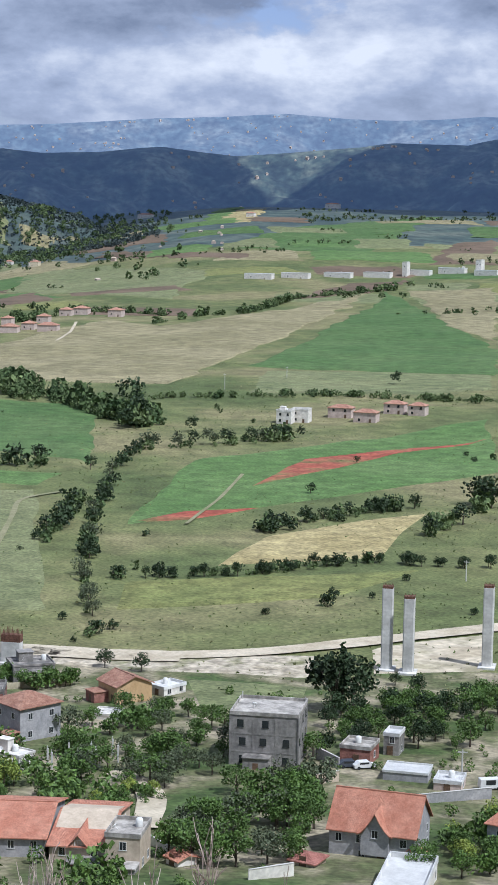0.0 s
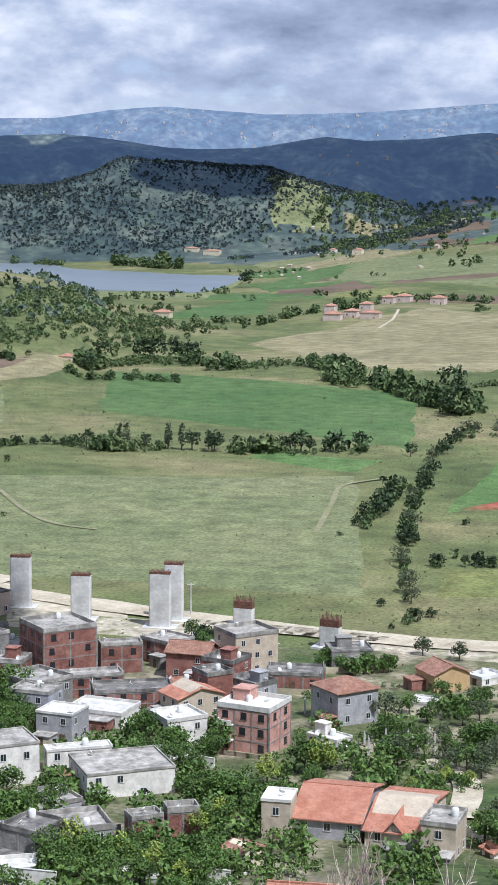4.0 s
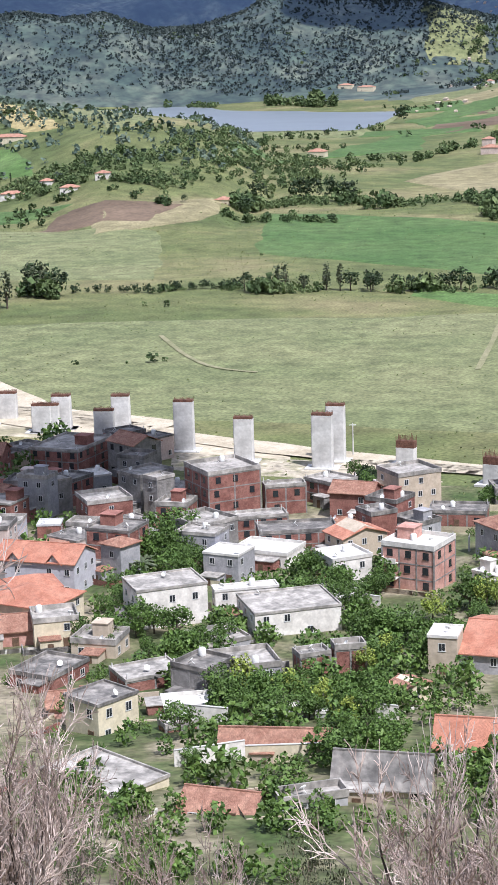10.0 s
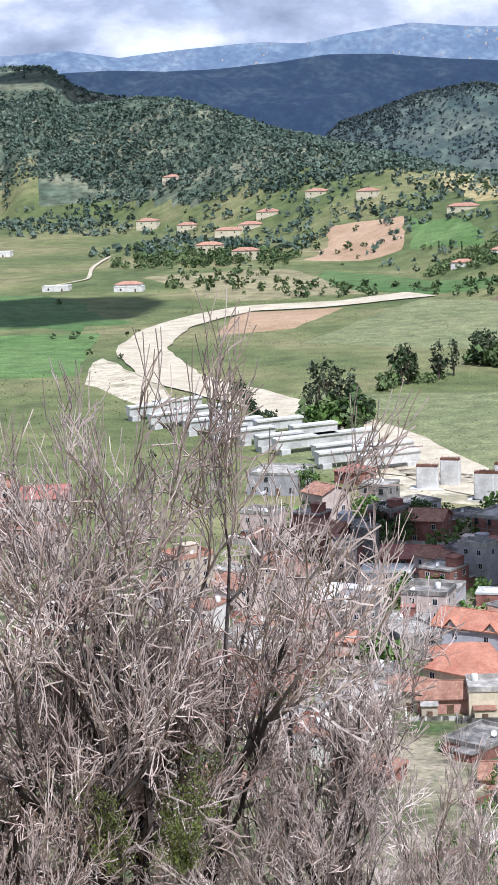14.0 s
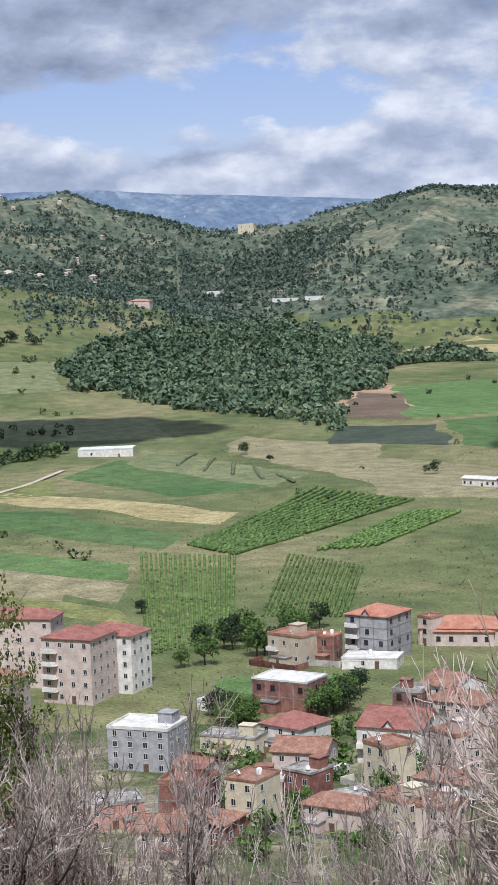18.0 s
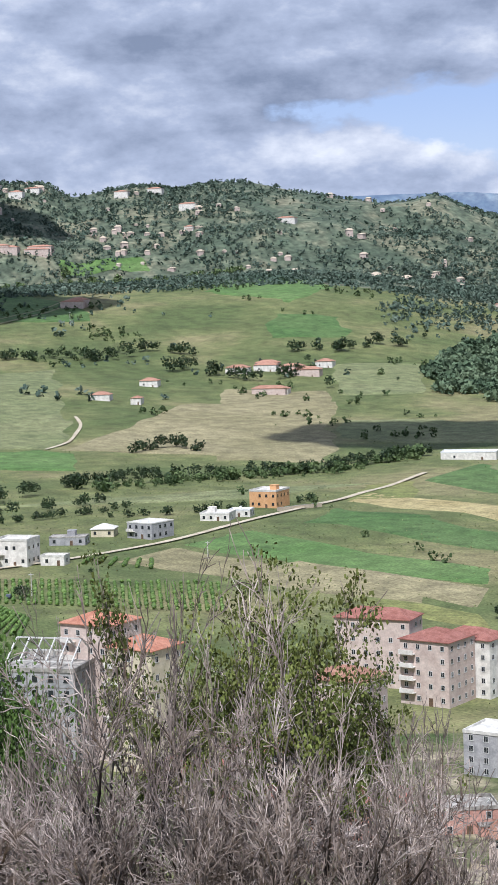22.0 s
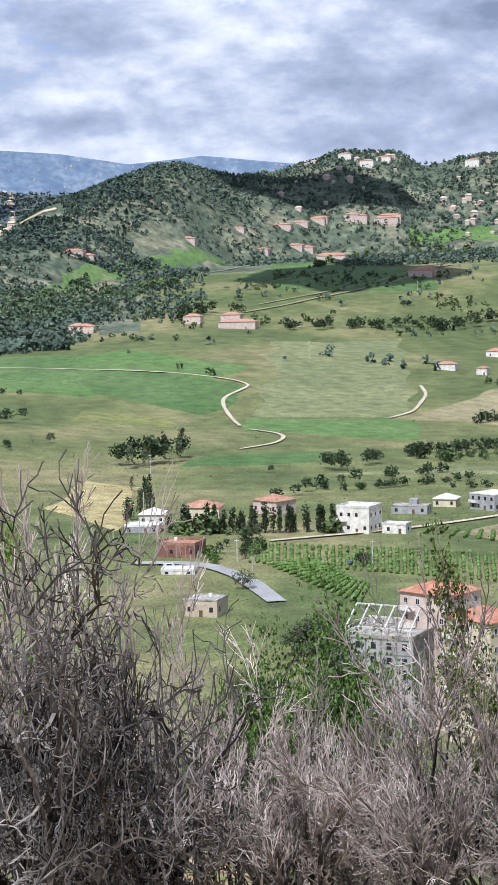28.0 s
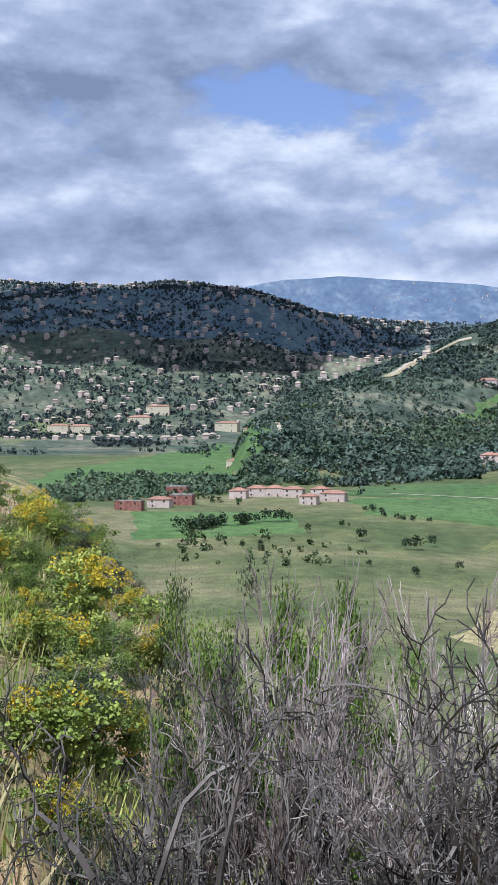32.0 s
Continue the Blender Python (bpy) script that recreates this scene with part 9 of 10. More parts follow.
wood_belt("wood_valley", 200, 10.7, 8, (-148.4, 1054), (-115.8, 1032), (-73.6, 952.1), (-52.1, 919.9))
wood_belt("wood_valley", 240, 4.3, 3, (-102.9, 1033.4), (-37.6, 1039.1), (38.8, 1059.8), (144.5, 1034.9))
wood_belt("wood_valley", 240, 8.2, 4.9, (-90, 1618.4), (-52.2, 1714.7), (-3.8, 1760.5), (44.3, 1935.4), (108.4, 1996.1), (178.4, 2082.1))
wood_belt("wood_valley", 160, 6.8, 4.1, (-239.3, 1779.6), (-183.5, 1838.2), (-80.1, 1732.8))
wood_belt("wood_valley", 230, 10.7, 6.4, (-226.7, 1099.3), (-177, 1149.7), (-100.3, 1010.7), (-44.7, 921.5))
wood_belt("wood_valley", 180, 11, 6.6, (-309.1, 1092), (-278.8, 1148.7), (-236.7, 1147.8))
wood_belt("wood_valley", 160, 4.8, 3, (-265.4, 1050), (-227.7, 1022.5), (-349.1, 1055.2))
wood_belt("wood_valley", 160, 7.9, 4.7, (-314.5, 1432.7), (-272.7, 1435.7), (-249.4, 1583.5), (-202.6, 1701.4))
wood_belt("wood_valley", 150, 20.1, 12, (-936.7, 2896.4), (-814.8, 2814.3), (-586.9, 2632.9))
wood_belt("wood_valley", 120, 7.6, 4.6, (-407.3, 1272), (-389.5, 1314.1), (-479.4, 1824.5), (-427.1, 1945.3), (-391.8, 1993.2))
wood_area("wood_valley", 500, 4.7, (-358.2, 1082.9), (-411.9, 1246.4), (-380.9, 1569.4), (-280.8, 1339.8))
wood_area("wood_valley", 260, 10.4, (-483.2, 3185.3), (-441, 3322.3), (-195, 4451.8), (-96.4, 2177.1))
wood_area("wood_valley", 260, 8.9, (-388.8, 2761.6), (-459.8, 3265.9), (-227.4, 3466), (-229, 2935.4))
wood_belt("wood_valley", 220, 6.5, 6, (-881.8, 381.6), (-900.6, 466.9), (-889.9, 535.2), (-912.3, 613))
wood_area("wood_forest", 3120, 7, (-1192.8, 806.7), (-1347.3, 919.2), (-1572.2, 1250.6), (-937, 822))
wood_area("wood_forest", 3120, 7.7, (-1311, 1007.2), (-1622.5, 1402.4), (-1361.1, 1366.6), (-932.9, 877.5))
wood_area("wood_forest", 1800, 6.3, (-1103.7, 874.8), (-1593.2, 1300.3), (-1458.9, 1427.8), (-840.6, 775))
wood_area("wood_forest", 1080, 6.7, (-1108.4, 1004.8), (-1292.5, 1233.7), (-1187.2, 1320.6), (-1366.2, 1442.4))
wood_area("wood_forest", 1680, 5.2, (-1302, -83.3), (-1677.6, -28.5), (-1543.8, 144.3), (-1483, 166.9))
wood_area("wood_forest", 1320, 5.2, (-1478.6, 138.2), (-1619.8, 172.2), (-1814.9, 344.4), (-1602.4, 314.2))
wood_area("wood_forest", 840, 5.7, (-1624.6, 271.2), (-1792.8, 300.9), (-1911.7, 432.3), (-1778.7, 454.8))
wood_belt("wood_valley", 150, 9.4, 5.7, (-1818.1, 340), (-1814.9, 421.9), (-1820, 496.2))
wood_belt("wood_valley", 200, 9.9, 5.9, (-1803, 593.3), (-2240.7, 937.8), (-1999.2, 964.9), (-2120.5, 1141.5))
wood_area("wood_valley", 260, 5.1, (-498.4, 1112.5), (-485.8, 1163), (-398.1, 1210.7), (-366.7, 1114.6))
wood_area("wood_valley", 220, 6.2, (-738, 1101.3), (-832.7, 1278.6), (-661.9, 1241.1), (-620.4, 1162.4))
field("earth", "pale dug earth along the piers", (-180, 434.7), (-196.2, 475.3), (-109.2, 442.9), (-102.1, 413.3))
field("earth", "pale dug earth along the piers", (-224.4, 454.2), (-245.7, 498.4), (-149.2, 468.7), (-138.4, 434.1))
field("rubble", "grassy rubble bank below the piers", (-140.1, 412.7), (-147.7, 435.2), (-72.2, 427.7), (-63.2, 406.9))

# ---- scrub on the hills ----
garden_green(420, 4.4, (-72.2, 170.8), (-128.7, 318.5), (-27.2, 350.6), (-13, 197.3))
garden_green(220, 6.1, (-144.5, 256.2), (-237.9, 427.7), (-175.2, 443.6), (-110.5, 277.3))
garden_green(160, 4.2, (-75.8, 226.7), (-106.6, 319.9), (-62.8, 333.5), (-43.5, 231.8))
garden_green(130, 4.5, (-231.3, 183.3), (-327.1, 257.7), (-288.1, 293.5), (-215.8, 218.9))
pasture_tufts(60000, -9, 92, 300, 1250)
tree("dark_tree", -899.5, 210, 12.2)
tree("dark_tree", -896.8, 216.5, 15.7)
tree("dark_tree", -900.6, 224.7, 15.8)
tree("dark_tree", -904.5, 233, 15.3)
tree("dark_tree", -926.4, 250.6, 13.3)
scattered("bush_valley", 5200, 4.6, 52, 88, 1000, 2050, 70, .62, 91)
scattered("bush_valley", 2600, 5.5, 10, 34, 1000, 1750, 60, .55, 92)
scattered("bush_valley", 5200, 6.0, -10, 20, 1700, 3700, 110, .62, 93)
scattered("bush_valley", 1200, 3.2, -8, 22, 430, 1050, 40, .95, 94)
scattered("bush_valley", 1500, 3.4, 28, 62, 560, 1400, 55, .95, 95)
scattered("wood_gardens", 900, 1.8, -10, 24, 205, 385, 14, .1, 96)
scattered("wood_gardens", 300, 3.0, 5, 24, 150, 205, 12, .0, 97)
CLEARINGS = [(78.0, 1947, 1.5, 50), (85.7, 2134, 1.3, 436), (74.4, 2189, 1.6, 60), (74.6, 2157, 1.6, 46), (78.3, 1934, 1.3, 36), (71.9, 2012, 2.2, 145), (85.6, 1545, 1.4, 35), (41.0, 2064, 2.2, 35), (35.7, 1935, 1.1, 35), (26.3, 1436, 1.5, 68), (23.6, 1347, 1.0, 47), (81.28, 2004, 0.3, 55), (80.95, 2054, 0.3, 55), (80.62, 2113, 0.3, 55), (80.28, 2204, 0.3, 55), (79.95, 2259, 0.3, 55), (79.62, 2250, 0.3, 55), (79.29, 2242, 0.3, 55), (78.96, 2242, 0.3, 55), (78.64, 2247, 0.3, 55)]
hill_cover("wood_hills", 1800, 6.5, 29, 37.5, 1380, 1950, 12, 46, 0.0)
hill_cover("wood_hills", 9000, 5, 74, 88, 1650, 2350, 62, 300, -0.3)
hill_cover("wood_hills", 2600, 7, 77, 86, 1480, 1720, 40, 78, -0.7)
hill_cover("wood_hills", 3600, 5.6, 15, 32, 1230, 1800, 5, 60, 0.2, 0.7)
hill_cover("wood_hills", 1300, 6.5, 52, 84, 1350, 2100, 30, 112, 0.75)
hill_cover("wood_hills", 20000, 5.0, 23, 38, 1650, 2350, 45, 400, -0.2)
hill_cover("wood_hills", 21000, 5.2, 33, 53, 1900, 2720, 50, 400, -0.1)
hill_cover("wood_hills", 28000, 5.6, 51, 84, 2000, 2930, 100, 500, -0.12)
hill_cover("wood_hills", 6500, 5.4, 48, 58, 1650, 2700, 60, 400, -0.2)
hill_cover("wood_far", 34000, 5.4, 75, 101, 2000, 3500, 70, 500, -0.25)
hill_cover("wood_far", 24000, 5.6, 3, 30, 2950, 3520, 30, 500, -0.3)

# ---- far towns ----
far_range = lambda x, y: range_height(CREST_FAR, x, y, 4700, 420)
blue_range = lambda x, y: range_height(CREST_BLUE, x, y, 4150, 420)
town("far_town", "pale hill villages scattered over the distant range", 420, -9, 34, 4420, 4690, 3.6, far_range, 26, 3)
town("far_town", "pale hill villages scattered over the distant range", 200, 48, 96, 4420, 4690, 3.6, far_range, 16, 4)
town("ridge_town", "pale houses on the blue ridge", 120, -9, 12, 3800, 4120, 5, blue_range, 10, 5)
town("hill_town", "pale hillside town spread over the wooded hill", 900, 80, 95, 2300, 3500, 6.0, None, 22, 6)
town("hilltop_town", "pale houses of the hilltop town", 60, 63, 71.5, 2450, 2880, 6.5, None, 7, 7)
town("hilltop_town", "pale houses of the hilltop town", 46, 52.5, 63, 2300, 2850, 6.5, None, 8, 8)
town("valley_hamlet", "scattered pale houses on the foot of the hill", 26, 1, 10, 2300, 3200, 5, None, 9, 9)

# ---- foreground shrubs of the terrace slope ----
slope_shrub("dead_shrub", -1.20, 9.12, 1.84, 1.65)
slope_shrub("dead_shrub", -2.77, 8.56, 1.24, 0.85)
slope_shrub("olive_shrub", -2.24, 9.33, 1.22, 0.67)
slope_shrub("olive_shrub", -3.54, 8.60, 0.90, 0.70)
slope_shrub("dead_shrub", -0.63, 8.58, 1.15, 0.87)
slope_shrub("olive_shrub", -2.66, 9.85, 0.89, 0.71)
slope_shrub("dead_shrub", -0.41, 10.49, 2.42, 1.13)
slope_shrub("dead_shrub", -1.53, 10.89, 2.23, 1.04)
slope_shrub("dead_shrub", -1.09, 11.95, 2.62, 1.14)
slope_shrub("dead_shrub", -0.00, 12.50, 2.79, 0.95)
slope_shrub("dead_shrub", -1.60, 11.89, 2.63, 0.91)
slope_shrub("dead_shrub", -1.08, 9.34, 1.74, 0.77)
slope_shrub("dead_shrub", -3.58, 8.69, 1.29, 0.83)
slope_shrub("fine_shrub", -3.63, 8.02, 1.89, 1.28)
slope_shrub("fine_shrub", -4.58, 7.98, 1.87, 1.34)
slope_shrub("fine_shrub", -3.78, 8.82, 1.94, 1.03)
slope_shrub("tall_shrub", -5.01, 7.48, 3.53, 1.87)
slope_shrub("tall_shrub", -4.91, 7.06, 2.98, 1.41)
slope_shrub("tall_shrub", -4.52, 8.47, 2.78, 1.15)
slope_shrub("fine_shrub", -6.11, 7.01, 2.35, 1.53)
slope_shrub("fine_shrub", -6.94, 6.92, 2.38, 1.36)
slope_shrub("fine_shrub", -5.17, 6.11, 1.57, 1.11)
slope_shrub("fine_shrub", -3.77, 7.06, 1.26, 1.31)
slope_shrub("fine_shrub", -5.14, 6.00, 1.31, 1.30)
slope_shrub("half_dead_shrub", -4.58, 6.80, 1.17, 0.72)
slope_shrub("fine_shrub", -6.38, 7.17, 2.53, 1.15)
slope_shrub("tall_shrub", -5.80, 6.88, 3.03, 0.85)
slope_shrub("fine_shrub", -7.21, 6.93, 2.20, 0.95)
slope_shrub("drab_shrub", -7.80, 5.25, 1.67, 1.13)
slope_shrub("drab_shrub", -8.15, 6.63, 1.86, 0.99)
slope_shrub("drab_shrub", -6.15, 6.01, 2.03, 0.76)
slope_shrub("half_dead_shrub", -8.26, 4.48, 2.17, 0.74)
slope_shrub("half_dead_shrub", -8.43, 4.99, 2.23, 0.62)
slope_shrub("half_dead_shrub", -8.10, 5.15, 1.86, 0.45)
slope_shrub("half_dead_shrub", -8.06, 4.00, 1.50, 0.62)
slope_shrub("drab_shrub", -7.19, 5.41, 1.95, 1.22)
slope_shrub("drab_shrub", -7.10, 4.30, 1.31, 1.20)
slope_shrub("drab_shrub", -7.17, 3.55, 1.27, 1.01)
slope_shrub("drab_shrub", -8.07, 6.72, 1.85, 0.86)
slope_shrub("open_shrub", -7.95, 3.78, 2.07, 1.17)
slope_shrub("open_shrub", -8.95, 3.48, 1.85, 0.73)
slope_shrub("drab_shrub", -6.88, 3.88, 1.33, 1.30)
slope_shrub("drab_shrub", -7.24, 3.17, 0.99, 1.30)
slope_shrub("drab_shrub", -8.14, 2.77, 1.13, 0.81)
slope_shrub("drab_shrub", -7.36, 4.82, 1.56, 0.89)
slope_shrub("open_shrub", -7.65, 3.47, 1.97, 1.75)
slope_shrub("dark_shrub", -10.77, 3.73, 2.27, 1.03)
slope_shrub("dark_shrub", -10.33, 3.78, 1.95, 0.86)
slope_shrub("dark_shrub", -10.25, 3.41, 1.74, 0.84)
slope_shrub("drab_shrub", -7.46, 2.61, 0.93, 1.30)
slope_shrub("drab_shrub", -7.18, 3.04, 0.91, 1.08)
slope_shrub("drab_shrub", -9.00, 2.71, 1.22, 0.89)
slope_shrub("charred_shrub", -8.27, 1.47, 2.04, 1.59)
slope_shrub("charred_shrub", -7.87, 1.92, 1.53, 1.23)
slope_shrub("drab_shrub", -9.65, 2.62, 1.64, 1.20)
slope_shrub("charred_shrub", -7.75, 1.51, 2.08, 1.45)
slope_shrub("fine_shrub", -9.45, 1.71, 2.45, 1.39)
slope_shrub("fine_shrub", -8.57, 2.75, 1.38, 1.14)
slope_shrub("leafy_shrub", -11.53, 1.23, 2.85, 0.77)
slope_shrub("leafy_shrub", -10.92, 1.36, 2.51, 0.56)
slope_shrub("leafy_shrub", -12.18, 0.61, 2.39, 0.62)
slope_shrub("drab_shrub", -9.36, 0.86, 2.38, 1.25)
slope_shrub("leafy_shrub", -11.72, 1.37, 2.96, 0.82)
slope_shrub("olive_shrub", -11.39, 0.53, 2.34, 0.61)
slope_shrub("drab_shrub", -9.56, 0.83, 2.44, 1.15)
slope_shrub("charred_shrub", -7.20, 0.19, 2.05, 0.91)
slope_shrub("charred_shrub", -7.21, 1.13, 1.70, 1.47)
slope_shrub("fine_shrub", -9.44, 1.76, 2.42, 1.33)
slope_shrub("charred_shrub", -7.79, 0.36, 1.75, 1.13)
slope_shrub("fine_shrub", -6.31, 8.39, 1.55, 1.33)
slope_shrub("fine_shrub", -5.80, 9.11, 1.40, 1.36)
slope_shrub("fine_shrub", -5.00, 9.35, 1.38, 1.34)
slope_shrub("fine_shrub", -4.28, 9.70, 1.75, 1.34)
slope_shrub("fine_shrub", -7.46, 7.53, 1.85, 1.40)
slope_shrub("fine_shrub", -6.90, 8.31, 1.67, 1.36)
slope_shrub("olive_shrub", -1.93, 10.02, 0.87, 0.84)
slope_shrub("olive_shrub", -2.77, 10.02, 0.73, 0.92)
slope_shrub("dead_shrub", -3.58, 9.76, 0.90, 1.05)
slope_shrub("dead_shrub", -0.80, 8.36, 0.99, 1.06)
slope_shrub("drab_shrub", -8.66, 4.58, 1.17, 1.24)
slope_shrub("drab_shrub", -8.41, 5.41, 1.23, 1.26)
slope_shrub("drab_shrub", -8.97, 3.43, 0.85, 1.21)
slope_shrub("drab_shrub", -8.39, 4.24, 1.07, 1.19)
slope_shrub("drab_shrub", -8.57, 2.75, 0.57, 1.14)
slope_shrub("charred_shrub", -8.63, 1.72, 1.15, 1.44)
slope_shrub("drab_shrub", -8.19, 3.22, 0.58, 1.11)
slope_shrub("charred_shrub", -8.31, 1.22, 1.61, 1.38)
slope_shrub("charred_shrub", -6.87, 1.34, 1.54, 1.15)
slope_shrub("leafy_shrub", -32.89, -2.20, 1.12)
slope_shrub("gorse_bush", -23.29, 0.47, 0.86)
slope_shrub("gorse_bush", -10.90, -1.18, 0.64)
slope_shrub("gorse_bush", -10.56, -0.33, 0.52)
slope_shrub("olive_shrub", -13.36, -0.47, 0.83)
slope_shrub("leafy_shrub", -34.90, 0.04, 0.46)
slope_shrub("gorse_bush", -11.62, -0.47, 0.88)
slope_shrub("gorse_bush", -14.54, -0.09, 0.88)
slope_shrub("gorse_bush", -40.65, -0.73, 0.94)
slope_shrub("olive_shrub", -40.90, -0.09, 0.71)
slope_shrub("gorse_bush", -19.64, -0.38, 0.49)
slope_shrub("leafy_shrub", -18.61, -0.27, 0.81)
slope_shrub("gorse_bush", -30.72, 0.74, 0.57)
slope_shrub("gorse_bush", -17.71, -0.49, 0.75)
slope_shrub("gorse_bush", -31.63, -1.46, 0.61)
slope_shrub("leafy_shrub", -19.39, -2.23, 0.61)
slope_shrub("gorse_bush", -19.73, -1.80, 0.70)
slope_shrub("gorse_bush", -31.74, -1.33, 1.00)
slope_shrub("olive_shrub", -15.61, 0.11, 0.57)
slope_shrub("olive_shrub", -19.41, -0.51, 0.67)
slope_shrub("gorse_bush", -33.19, 0.29, 0.78)
slope_shrub("gorse_bush", -40.10, 0.76, 0.43)
slope_shrub("gorse_bush", -19.67, -1.00, 0.48)
slope_shrub("gorse_bush", -25.92, -2.89, 0.78)
slope_shrub("gorse_bush", -34.95, -0.71, 1.00)
slope_shrub("leafy_shrub", -12.56, -1.54, 0.43)
slope_shrub("leafy_shrub", -21.18, -1.14, 0.72)
slope_shrub("gorse_bush", -15.75, -0.41, 0.72)
slope_shrub("olive_shrub", -39.06, 0.64, 0.42)
slope_shrub("leafy_shrub", -14.24, -0.35, 0.88)
slope_shrub("gorse_bush", -28.87, -3.33, 1.12)
slope_shrub("olive_shrub", -20.05, -0.01, 0.61)
slope_shrub("gorse_bush", -22.86, -0.43, 1.26)
slope_shrub("gorse_bush", -22.71, -2.71, 0.90)
slope_shrub("gorse_bush", -17.17, -0.79, 0.61)
slope_shrub("gorse_bush", -35.77, 0.28, 0.65)
slope_shrub("gorse_bush", -24.42, -1.65, 0.80)
slope_shrub("leafy_shrub", -25.00, -1.19, 0.94)
slope_shrub("leafy_shrub", -34.50, -0.98, 1.10)
slope_shrub("gorse_bush", -33.50, -2.45, 0.81)
slope_shrub("gorse_bush", -16.19, -1.59, 0.88)
slope_shrub("gorse_bush", -18.78, -2.19, 0.49)
slope_shrub("gorse_bush", -34.05, -1.54, 0.80)
slope_shrub("gorse_bush", -35.55, -1.55, 1.01)
slope_shrub("olive_shrub", -29.53, -0.78, 1.07)
slope_shrub("olive_shrub", -36.49, -0.98, 1.17)
slope_shrub("leafy_shrub", -40.19, -4.79, 0.93)
slope_shrub("olive_shrub", -13.85, -1.66, 0.58)
slope_shrub("olive_shrub", -9.76, -0.17, 0.74)
slope_shrub("olive_shrub", -34.31, -0.03, 0.97)
slope_shrub("gorse_bush", -26.36, -0.53, 1.16)
slope_shrub("olive_shrub", -7.94, -0.65, 0.48)
dry_grass("dry_grass", "dry yellow grass tufts on the terrace slope", 6000, 84, 100, 4.5, 36, .3, CROP["straw"], 1)
dry_grass("green_grass", "fresh green grass tufts on the terrace slope", 16000, 84, 100, 4.5, 36, .24, LEAF["lime"], 2)
track("cut", 13, "pale firebreak cut up the wooded hill", (-1980.8, 303.9), (-2067, 340.7), (-2197.6, 383.9), (-2206.1, 414.4), (-2203.4, 442.9))
track("faint", 4, "pale lane along the slope", (-1814.2, 347.9), (-1918.4, 446.3), (-1939, 515.8), (-2006.6, 602), (-2225.3, 744.8))
track("faint", 4, "pale lane past the farm", (-1616.7, 500.7), (-1667.2, 592.3), (-1728.8, 701.3), (-1812.3, 802))
track("dirt", 4, "pale lane up to the hamlet", (-1483.5, 144.9), (-1563.4, 140.9), (-1595.8, 151.5), (-1644, 153.9), (-1791, 156.9))

# ---- clouds that shade the land ----
cloud(-168.2, 397.5, 42, 34, 500)
cloud(-662.2, 865.3, 90, 70, 900)
cloud(-1005.9, 683.4, 110, 60, 900)
cloud(-1814.9, 666.9, 110, 110, 900)
cloud(-1780.3, 658.2, 90, 80, 900)
cloud(549.7, 3911.6, 420, 330, 1150)
cloud(-344.3, 3935, 420, 330, 1150)
cloud(-753.7, 3877.4, 420, 330, 1150)
cloud(-1543.4, 3636, 420, 330, 1150)
cloud(-1915, 3454.7, 420, 330, 1150)
cloud(-2265.6, 3235.7, 420, 330, 1150)
cloud(-673.9, 3312.1, 130, 120, 1150)
cloud(-1398, 2072.6, 120, 120, 1150)
cloud(-3050, 20, 420, 300, 1150)
cloud(-3242.1, 226.7, 160, 110, 1150)
cloud(-2450.9, 867.9, 130, 90, 1150)

# ---- poles and the roof skeleton ----
pole(64.8, 523, 6.3)
pole(39.8, 318.1, 5.1)
pole(-94.2, 435.6, 8.7)
pole(-847.4, 213.2, 12.4)
pole(-1330.8, 466.1, 15.1)
pole(-581.9, 181.5, 5)
pole(-1651.4, 693.8, 13.6)
pole(-623.3, 316.4, 7.5)
pole(-15.9, 1080.2, 9.5)
pole(22.9, 1144.6, 7.2)
pole(-603.2, 182.6, 8)
pole(-582.5, 226.1, 7.9)
roof_frame(-369.8, 147.2, base_height(-369.8, 147.2, 45.4, 18.5, 18) + 22.7, 45.4, 15.5, 13.0, 4.4)

# ---- small things of the village ----
palm(-51.5, 279.8, 6.7)
palm(-110.2, 315.7, 5.8)
palm(-112.9, 316.9, 4.8)
palm(-111.4, 320.1, 5.3)
car(22.2, 322.6, 16.1, "white")
car(19.4, 323.2, 11.6, "dark")
car(-266.5, 244.7, 107.4, "white", True)
car(43.9, 309.7, 11.9, "white", True)
car(-137.9, 280.8, 66.2, "dark")
car(-597.1, 156, 85.4, "white", True)
car(-581.7, 217.3, 149.5, "dark")
car(-248.7, 442.8, 49.3, "white")
column_row([(-36.4, 321.3), (-35.3, 318.3), (-33, 326.6), (-28.7, 325.3), (-27.5, 321), (-26.7, 319.9), (-25, 329.3), (-23.6, 324.1), (-51.7, 348.3), (-49.9, 345.9), (-49, 347.4), (-47.1, 344.2)], 3.2)
garden_wall(-65.6, 196, -57.9, 200.8, 2.2, "white")
garden_wall(-57.3, 198.8, -44.5, 202.4, 2, "cream")
garden_wall(-74.8, 224, -66.7, 223.5, 2.2, "white")
garden_wall(0.8, 247.5, 7.4, 250.7, 1.6, "white")
garden_wall(-16, 271.3, -11.2, 263.9, 1.4, "white")
garden_wall(8.8, 308.1, 17, 312.7, 1.6, "beige")
garden_wall(29.9, 298.5, 43.2, 303.2, 1.6, "grey")
garden_wall(-342.9, 316.3, -333.2, 328.1, 1.6, "white")
garden_wall(-66.5, 304.1, -61, 302.5, 1.6, "white")
garden_wall(-739.7, 413.2, -742.6, 439.9, 1.6, "beige")
garden_wall(13.5, 329.2, 17.5, 322.1, 2, "grey")
garden_wall(-47, 228.7, -43.8, 228.5, 1.8, "white")
